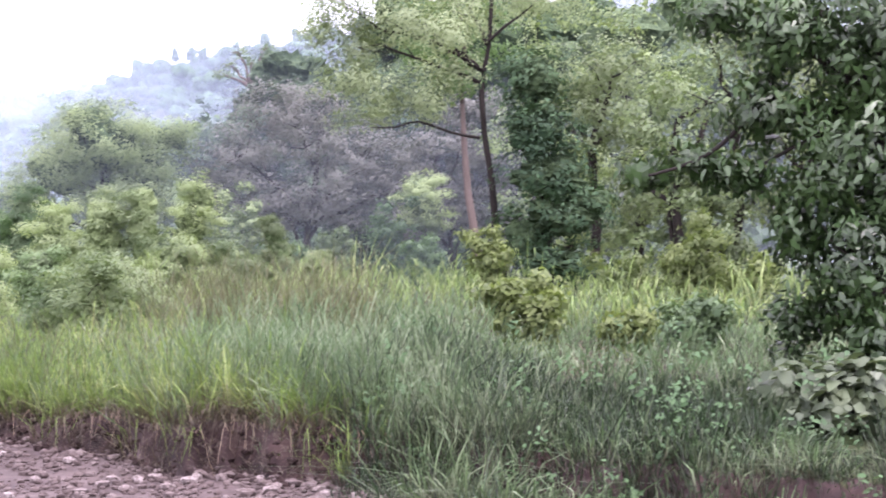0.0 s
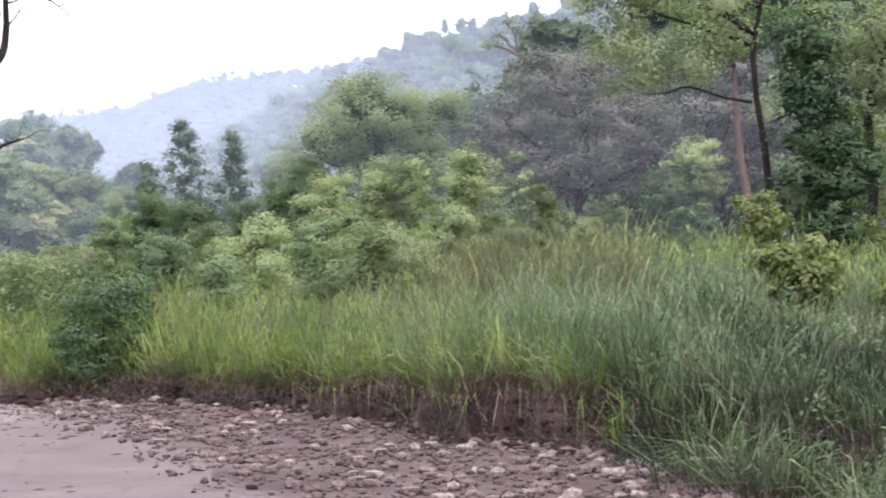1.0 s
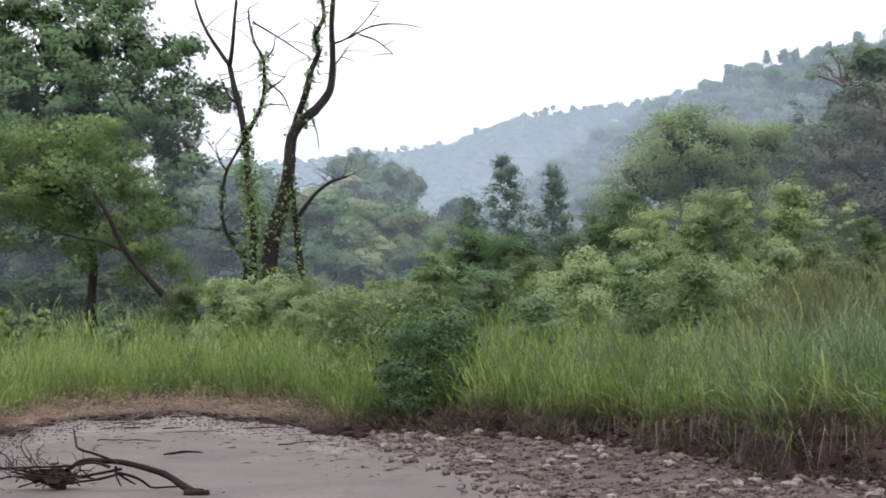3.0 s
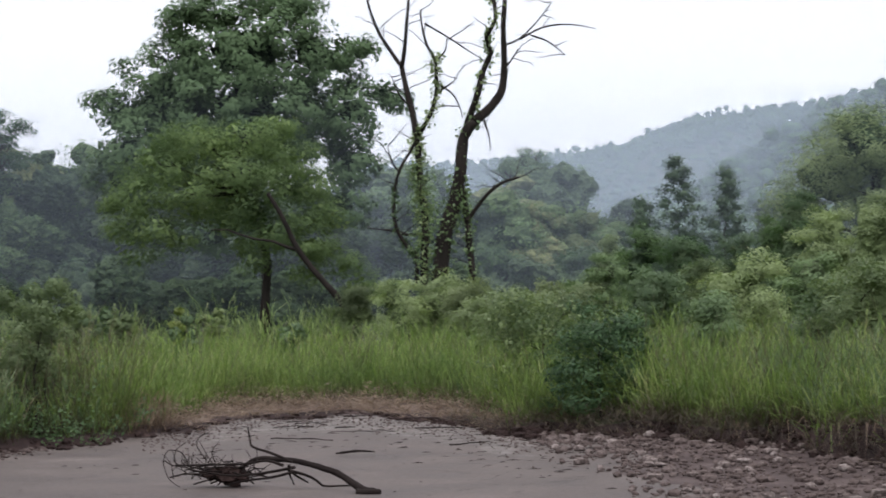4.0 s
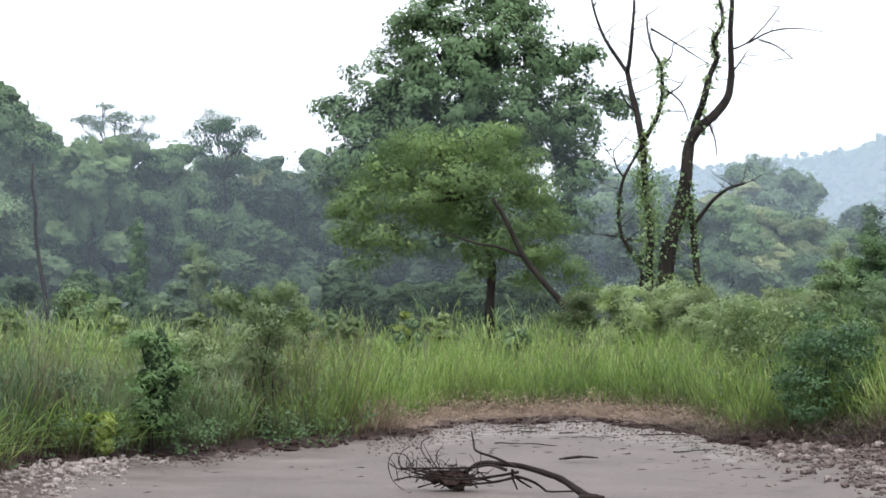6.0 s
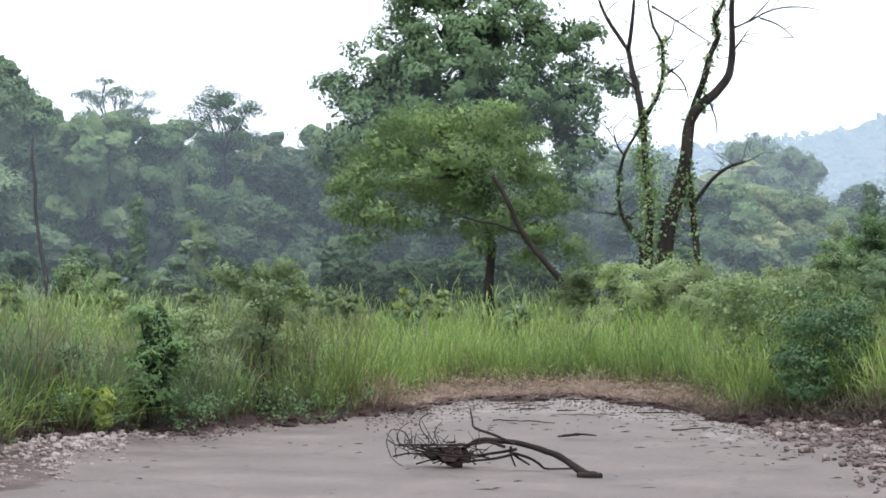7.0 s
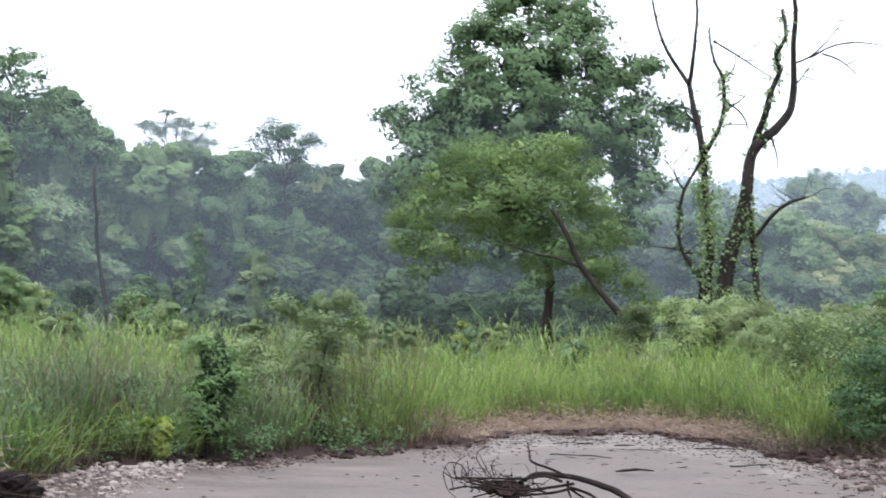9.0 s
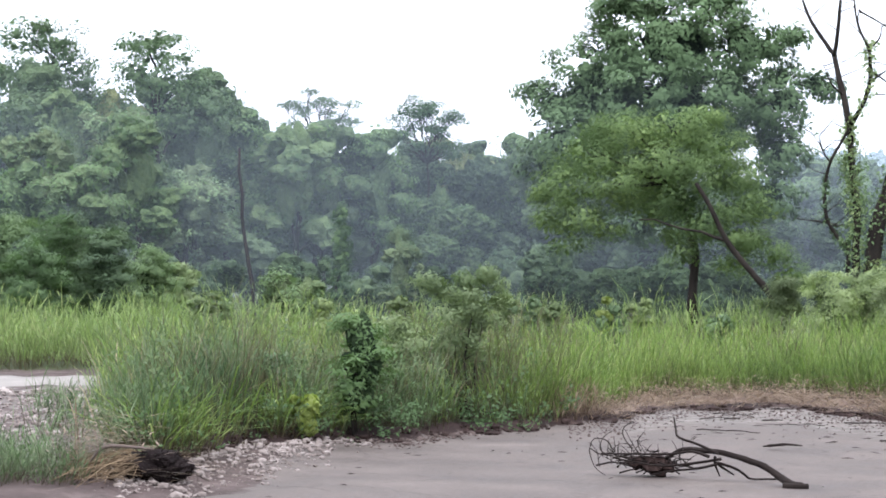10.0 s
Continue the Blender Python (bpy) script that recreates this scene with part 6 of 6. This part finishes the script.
grass_patch("dry_stalks", 30.5, 41, 0.2, 3, 700, 0.9, 1.4, 0.006, GRASS_ROOT, "thin brown dead stalks among green grass", 20, 0.12, blades=5, leaves=0.2)
grass_patch("dry_mat", -5.6, -3.4, 9.3, 10.6, 1600, 0.4, 0.9, 0.012, GRASS_ROOT, "flattened brown mat of dead creeper on grass", 21, 0.9, flat=0.5, tuft=0.3, fine=False)
grass_patch("grass_plumes", 2, 16, 0.3, 8, 300, 0.9, 1.35, 0.006, GRASS_COOL, "pale silvery grass plumes nodding over the grass", 22, 0.5, blades=3, leaves=0.0)
grass_patch("field_grass", 41.5, 52, 0.0, 11, 15000, 0.9, 1.4, 0.014, GRASS_FAR, "soft yellow-green grass beyond the gravel track", 31, 0.35, line=lambda az: 0 * az + 37.0, fine=False, tuft=0.25)
grass_patch("reed_clump", 31.5, 42, 0.2, 3.5, 4200, 0.9, 1.5, 0.008, GRASS_OLIVE, "soft brownish reed clumps among green grass", 32, 0.18, tuft=0.22, fine=False)
grass_patch("reed_clump", 8, 16, 0.3, 4.0, 1800, 0.8, 1.3, 0.007, GRASS_OLIVE, "soft brownish reed clumps among green grass", 33, 0.18, tuft=0.2, fine=False)
grass_patch("grass_plumes", 31, 44, 0.2, 6, 220, 0.9, 1.4, 0.007, GRASS_DRY, "pale silvery grass plumes nodding over the grass", 30, 0.5, blades=3, leaves=0.0)
grass_patch("arching_grass", 36.5, 43, -0.2, 0.8, 900, 0.5, 0.95, 0.012, GRASS_SUNNY, "bright arching grass blades hanging over the bank", 24, 0.9, blades=12, leaves=0.0)
grass_patch("arching_grass", 3, 17, -0.1, 0.6, 1300, 0.4, 0.8, 0.011, GRASS_SUNNY, "bright arching grass blades hanging over the bank", 25, 0.9, blades=12, leaves=0.0)
grass_patch("arching_grass", -10, 1.6, -1.2, 2.2, 3000, 0.45, 0.85, 0.011, GRASS_COOL, "silvery green arching blades over dark grass", 28, 0.9, blades=10, leaves=0.0, fine=False)
grass_patch("low_grass", 44.3, 47.5, 0.0, 2.2, 2600, 0.25, 0.55, 0.008, GRASS_COOL, "low arching grass tufts beside the gravel track", 9, 0.7, line=lambda az: 0 * az + 16.3, fine=False)
grass_patch("low_grass", 43.0, 45.3, 0.0, 7.5, 1300, 0.25, 0.55, 0.009, GRASS_COOL, "thin green grass on a gravel track", 26, 0.5, line=lambda az: 0 * az + 20.5, fine=False)
grass_patch("dry_grass", 20, 30.5, 0.4, 3.3, 11000, 0.15, 0.42, 0.011, GRASS_DRY, "flattened straw-coloured dry grass on the bank", 7, 0.6, flat=0.62, line=wavy_edge, fine=False)
grass_patch("dry_grass", 3, 21, 0.0, 0.55, 2600, 0.15, 0.45, 0.006, GRASS_ROOT, "pale dry grass hanging on the dark bank", 23, 0.9, flat=0.3, line=wavy_edge, blades=9)
grass_patch("dry_grass", 2, 22, 0.05, 0.6, 3400, 0.12, 0.45, 0.008, GRASS_ROOT, "dry grass and roots hanging on the dark bank", 8, 0.8, flat=0.3, line=wavy_edge)

# roots and dead grass that hang down the face of the bank
def hanging_roots(az0, az1, count, mat, label, seed):
    rng = np.random.default_rng(seed)
    clump = rng.uniform(az0, az1, 14)
    v, f, uv = [], [], []
    for i in range(count):
        az = float(rng.choice(clump) + rng.normal(0, 0.3)) if rng.random() < 0.6 else float(rng.uniform(az0, az1))
        r = float(wavy_edge(az)) + float(bank_w(az)) * rng.uniform(0.7, 1.0)
        p = at(az, r, 0.01)
        out = Vector((math.sin(radians(az)) + rng.normal(0, 0.35), -math.cos(radians(az)), 0)).normalized()
        side = Vector((out.y, -out.x, 0)) * rng.uniform(0.002, 0.004)
        ln, drop = rng.uniform(0.1, 0.45), rng.uniform(0.3, 1.0) * float(bank_h(az))
        n = len(v)
        for k in range(5):
            t = k / 4
            q = p + out * ln * t + Vector((0, 0, 0.1 * math.sin(math.pi * min(1, t * 1.6)) - drop * t * t))
            q.z = max(q.z, float(ground_z(az, math.hypot(q.x, q.y))) + 0.012)
            w = side * (1 - 0.7 * t)
            v += [q - w, q + w]
            uv += [(0, 0.6 + 0.4 * t), (1, 0.6 + 0.4 * t)]
        f += [(n + 2 * k, n + 2 * k + 1, n + 2 * k + 3, n + 2 * k + 2) for k in range(4)]
    tagged(new("hanging_roots", mesh_of("hanging_roots", v, f, mat, uv, smooth_faces=False)), label, "roots", kind="stuff")


hanging_roots(1.5, 14, 55, GRASS_DRY, "pale dead grass and roots hanging down the bank", 61)
hanging_roots(1.0, 17, 60, GRASS_ROOT, "brown roots hanging down the dark bank", 62)
hanging_roots(2.5, 13, 22, GRASS_SUNNY, "long green blades hanging over the bank", 63)

# ---- stones ----
def stones():
    rng = np.random.default_rng(9)
    shapes, pale = [], []
    for s in range(8):
        bm = bmesh.new()
        bmesh.ops.create_icosphere(bm, subdivisions=1, radius=0.5)
        sc = Vector((rng.uniform(0.8, 1.3), rng.uniform(0.6, 1.0), rng.uniform(0.42, 0.75)))
        for v in bm.verts:
            v.co *= 1 + rng.uniform(-0.24, 0.24)
            v.co = Vector((v.co.x * sc.x, v.co.y * sc.y, v.co.z * sc.z))
        me = bpy.data.meshes.new("stone")
        bm.to_mesh(me)
        bm.free()
        me.materials.append(STONE)
        me.polygons.foreach_set("use_smooth", np.full(len(me.polygons), False))
        shapes.append(me)
        other = me.copy()
        other.materials.clear()
        other.materials.append(STONE_PALE)
        pale.append(other)
    spots_ = []
    while len(spots_) < 9000:
        if rng.random() < 0.76:
            az = rng.uniform(-2, 19.5)
            e = float(wavy_edge(az))
            front = float(np.interp(az + rng.normal(0, 0.8), [-3, 8, 11.5, 15, 17.5, 18.5], [12, 12, 13.5, 15.6, 20.5, 23]))
        else:
            az = rng.uniform(37.2, 46)
            e = float(wavy_edge(az)) if az < 43 else 30.0
            front = float(np.interp(az + rng.normal(0, 0.5), [37, 38.5, 41, 43.8, 46], [20.6, 18.5, 16.3, 17, 19]))
        if e <= front:
            continue
        r = e + 0.1 - (e - front + abs(rng.normal(0, 0.5)) + 0.4 * math.sin(az * 3.1)) * rng.random() ** 1.5
        if wob(np.array(az), np.array(r), 2.3, 1.0) < rng.uniform(-1.0, 0.1):  # bare silt between the stony patches
            continue
        spots_.append((az, r, float(np.clip(rng.lognormal(-3.3, 0.55), 0.018, 0.135)) * (0.72 if az > 36 else 1.0)))
    for i in range(1500):  # pale gravel strewn along the bank's foot
        az = 43.0 - 10.0 * rng.random() ** 1.7
        spots_.append((az, float(wavy_edge(az)) + 0.1 - abs(rng.normal(0, 0.5)), float(np.clip(rng.lognormal(-3.5, 0.5), 0.015, 0.09))))
    for i in range(700):  # cobbles on the bed beyond the bank's end
        spots_.append((rng.uniform(43.4, 47.0), rng.uniform(19.0, 30.0), float(np.clip(rng.lognormal(-3.0, 0.45), 0.025, 0.12))))
    while len(spots_) < 12600:  # pale grit on the mud below the straw slope
        az = rng.uniform(18.0, 30.5)
        spots_.append((az, float(wavy_edge(az)) - abs(rng.normal(0, 1.4)), float(rng.uniform(0.012, 0.035))))
    spots_.sort(key=lambda q: -q[2])
    for i, (az, r, s) in enumerate(spots_[:280]):
        ob = new("stone", (pale if az > 36 else shapes)[i % 8])
        ob.matrix_world = Matrix.Translation(at(az, r, s * 0.2)) @ Matrix.Rotation(rng.uniform(0, 6.28), 4, "Z") @ Matrix.Rotation(rng.uniform(-0.35, 0.35), 4, "X") @ Matrix.Scale(s, 4)
        tagged(ob, "pale rounded river cobble on gravel by the bank", "stone", "river cobbles")
    for far_side, mat, label in ((False, STONE, "brownish grey river gravel on silt"), (True, STONE_PALE, "pale river gravel heaped at the bank's end")):
        v_all, f_all, n0 = [], [], 0
        for i, (az, r, s) in enumerate(spots_[280:]):
            if (az > 36) != far_side:
                continue
            me = shapes[i % 8]
            m = Matrix.Translation(at(az, r, s * 0.2)) @ Matrix.Rotation(rng.uniform(0, 6.28), 4, "Z") @ Matrix.Scale(s, 4)
            v_all += [m @ v.co for v in me.vertices]
            f_all += [tuple(k + n0 for k in p.vertices) for p in me.polygons]
            n0 += len(me.vertices)
        ob = new("gravel", mesh_of("gravel", v_all, f_all, mat, smooth_faces=False))
        tagged(ob, label, "gravel", kind="stuff")


stones()


# ---- litter on the mud: bits of bark, leaves and small pebbles ----
def litter():
    rng = np.random.default_rng(12)
    v, f = [], []
    for i in range(420):
        az = rng.uniform(12, 43) if i < 150 else rng.uniform(16, 29)
        e = float(wavy_edge(az))
        r = e - 0.1 - (5.5 * rng.random() ** 1.8 if rng.random() < 0.85 else (e - 13) * rng.random())
        p = at(az, r, 0.006)
        t = rng.uniform(0, 6.28) if rng.random() < 0.4 else radians(az) + rng.normal(0, 0.4)
        ln, wd, hh = rng.uniform(0.012, 0.06 if i < 150 else 0.09), rng.uniform(0.002, 0.007), rng.uniform(0.003, 0.01)
        d, w = Vector((math.cos(t), math.sin(t), 0)), Vector((-math.sin(t), math.cos(t), 0))
        n = len(v)
        v += [p - d * ln, p - w * wd, p + d * ln * rng.uniform(0.7, 1.1), p + w * wd, p + Vector((0, 0, hh)) + d * rng.uniform(-0.3, 0.3) * ln]
        f += [(n, n + 1, n + 4), (n + 1, n + 2, n + 4), (n + 2, n + 3, n + 4), (n + 3, n, n + 4)]
    ob = new("leaf_litter", mesh_of("leaf_litter", v, f, WOOD_DEAD, smooth_faces=False))
    tagged(ob, "dark scraps of bark and dead leaves on mud", "litter", kind="stuff")


litter()


def clods():
    """Crumbled dark earth along the bank's foot."""
    rng = np.random.default_rng(13)
    v_all, f_all, n0 = [], [], 0
    base = bmesh.new()
    bmesh.ops.create_icosphere(base, subdivisions=1, radius=0.5)
    bv, bf = np.array([tuple(q.co) for q in base.verts]), np.array([[q.index for q in face.verts] for face in base.faces])
    base.free()
    for i in range(2000):
        az = rng.uniform(-3, 43.5) if i < 1300 else rng.uniform(9, 23)
        if 27 < az < 31 and rng.random() < 0.6:
            continue
        r = float(wavy_edge(az)) + rng.normal(0.05, 0.16) + 0.3 * float(bank_h(az)) * rng.random()
        s = float(np.clip(rng.lognormal(-3.0, 0.5), 0.02, 0.16))
        q = bv * (1 + rng.uniform(-0.25, 0.25, (len(bv), 1))) * np.array([rng.uniform(0.8, 1.5), rng.uniform(0.7, 1.1), rng.uniform(0.45, 0.8)]) * s
        a = rng.uniform(0, 6.28)
        q = q @ np.array([[math.cos(a), math.sin(a), 0], [-math.sin(a), math.cos(a), 0], [0, 0, 1]]) + np.array(at(az, r, s * 0.1))
        v_all.append(q)
        f_all.append(bf + n0)
        n0 += len(bv)
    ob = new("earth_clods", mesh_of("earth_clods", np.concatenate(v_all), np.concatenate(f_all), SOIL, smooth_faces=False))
    tagged(ob, "dark crumbled earth clods along the bank", "soil", kind="stuff")


clods()

# ---- uprooted heap at the end of the bank ----
def straw_stalks():
    """Long dry stalks that fan out over the heap, and a bent grey stick on it."""
    hr = random.Random(81)
    tb = Tubes()
    for i in range(260):
        az0, r0 = 42.6 + hr.gauss(0, 0.15), 17.2 + hr.gauss(0, 0.22)
        az1, r1 = az0 + hr.uniform(0.3, 2.1), r0 + hr.gauss(-0.1, 0.4)
        p, q = at(az0, r0, 0.05 + hr.uniform(0, 0.16)), at(az1, r1, 0.02 + hr.uniform(0, 0.08))
        rad = hr.uniform(0.002, 0.0045)
        tb.add(bend(p, q, hr, 0.16, 4), [rad, rad, rad, rad * 0.8, rad * 0.5], 4)
    tagged(new("straw_heap", tb.mesh("straw_heap", STRAW)), "tan heap of long uprooted dry grass stalks", "straw", kind="stuff")
    t = thing("loose_stick", Matrix.Translation(at(42.9, 17.0, 0.2)) @ Matrix.Rotation(radians(43), 4, "Z"), "bent grey stick lying on a heap of straw", "stick")
    part("stem", Tubes().add(*smooth_line([(0.25, 0, 0.04), (0.05, 0, 0.06), (-0.16, 0.02, 0.06), (-0.27, 0.0, -0.06)], [0.012, 0.014, 0.015, 0.012]), 6, 0.2, hr).mesh("stem", BARK_PALE), t)


straw_stalks()
grass_patch("straw_heap", 42.5, 44.5, 0.2, 2.0, 1300, 0.35, 0.75, 0.011, GRASS_ROOT, "brown heap of uprooted dry grass on gravel", 15, 0.9, flat=0.8, tuft=0.2, line=lambda az: 0 * az + 16.7)
grass_patch("straw_heap", 42.5, 44.4, 0.2, 1.8, 1300, 0.35, 0.75, 0.011, GRASS_DRY, "pale straw on a heap of uprooted grass", 27, 0.9, flat=0.8, tuft=0.2, line=lambda az: 0 * az + 16.8)
hp = at(42.05, 17.1)
bm = bmesh.new()
bmesh.ops.create_icosphere(bm, subdivisions=4, radius=0.19)
for q in bm.verts:
    q.co += q.normal * (0.08 * noise.noise(q.co * 9) + 0.06 * noise.noise(q.co * 26) + 0.03 * noise.noise(q.co * 60))
    q.co = Vector((q.co.x * 1.5, q.co.y, q.co.z * 0.75))
me = bpy.data.meshes.new("root_clod")
bm.to_mesh(me)
bm.free()
me.materials.append(PEAT)
me.polygons.foreach_set("use_smooth", np.full(len(me.polygons), True))
clod = new("root_clod", me)
clod.matrix_world = Matrix.Translation(hp + Vector((0, 0, 0.09))) @ Matrix.Rotation(radians(42), 4, "Z")
tagged(clod, "black clod of earth and roots on the gravel", "soil clod")
cr = random.Random(83)
for dx, dz, k in ((-0.2, -0.02, 0.55), (0.19, 0.0, 0.5), (0.08, 0.07, 0.45)):  # smaller lumps of the same root mat
    lump = part("lump", me, clod)
    lump.matrix_local = Matrix.Translation((dx, cr.uniform(-0.1, 0.0), dz)) @ Matrix.Rotation(cr.uniform(0, 6), 4, "Z") @ Matrix.Scale(k, 4)
hair = Tubes()
for i in range(90):
    a, e = cr.uniform(0, 6.28), cr.uniform(-0.2, 1.2)
    d = Vector((math.cos(a) * math.cos(e), math.sin(a) * math.cos(e), math.sin(e)))
    p = Vector((d.x * 0.27, d.y * 0.17, d.z * 0.13))
    hair.add(bend(p * 0.8, p + d * cr.uniform(0.04, 0.12) + Vector((0, 0, -0.03)), cr, 0.3, 3), [0.005, 0.004, 0.003, 0.002], 4)
part("root_hairs", hair.mesh("root_hairs", PEAT), clod)


# ---- low leafy weeds that hang over the bank ----
def weeds(name, spans, count, leaf, mat, label, seed):
    rng = np.random.default_rng(seed)
    c, nrm = [], []
    for i in range(count):
        lo, hi, r0, r1, top = spans[i % len(spans)]
        az = rng.uniform(lo, hi)
        r = float(grass_line(az)) + rng.uniform(r0, r1)
        for j in range(4):
            a2, r2 = az + rng.normal(0, 0.35), r + rng.normal(0, 0.15)
            c.append(tuple(at(a2, r2, top * rng.random() ** 1.3 + 0.03)))
            d = Vector((math.sin(radians(az)), -math.cos(radians(az)), 0.9)).normalized()
            nrm.append(tuple(d))
    v, f, nn = leaf_cloud(c, 12, 0.13, leaf, rng, 0.4, np.array(nrm), 1.8, True)
    ob = new(name, mesh_of(name, v, f, mat, normals=nn))
    tagged(ob, label, "weeds", kind="stuff")


weeds("weeds", [(30.5, 43, -0.45, 0.5, 0.35), (31.5, 42.5, -0.2, 1.2, 0.75)], 80, 0.04, LEAF_FINE, "low dark green weeds at the foot of the grass", 50)
weeds("weeds", [(-13, 3, -0.1, 3.0, 0.5), (-12, 6, 0.0, 5.0, 0.8)], 34, 0.05, LEAF_BROAD, "leafy dark green weeds among the reed grass", 51)
weeds("weeds", [(5, 22, 0.0, 3.0, 0.7), (31, 43, 0.3, 3.0, 1.0)], 70, 0.045, LEAF_BRIGHT, "light green leafy weeds among the grass", 52)
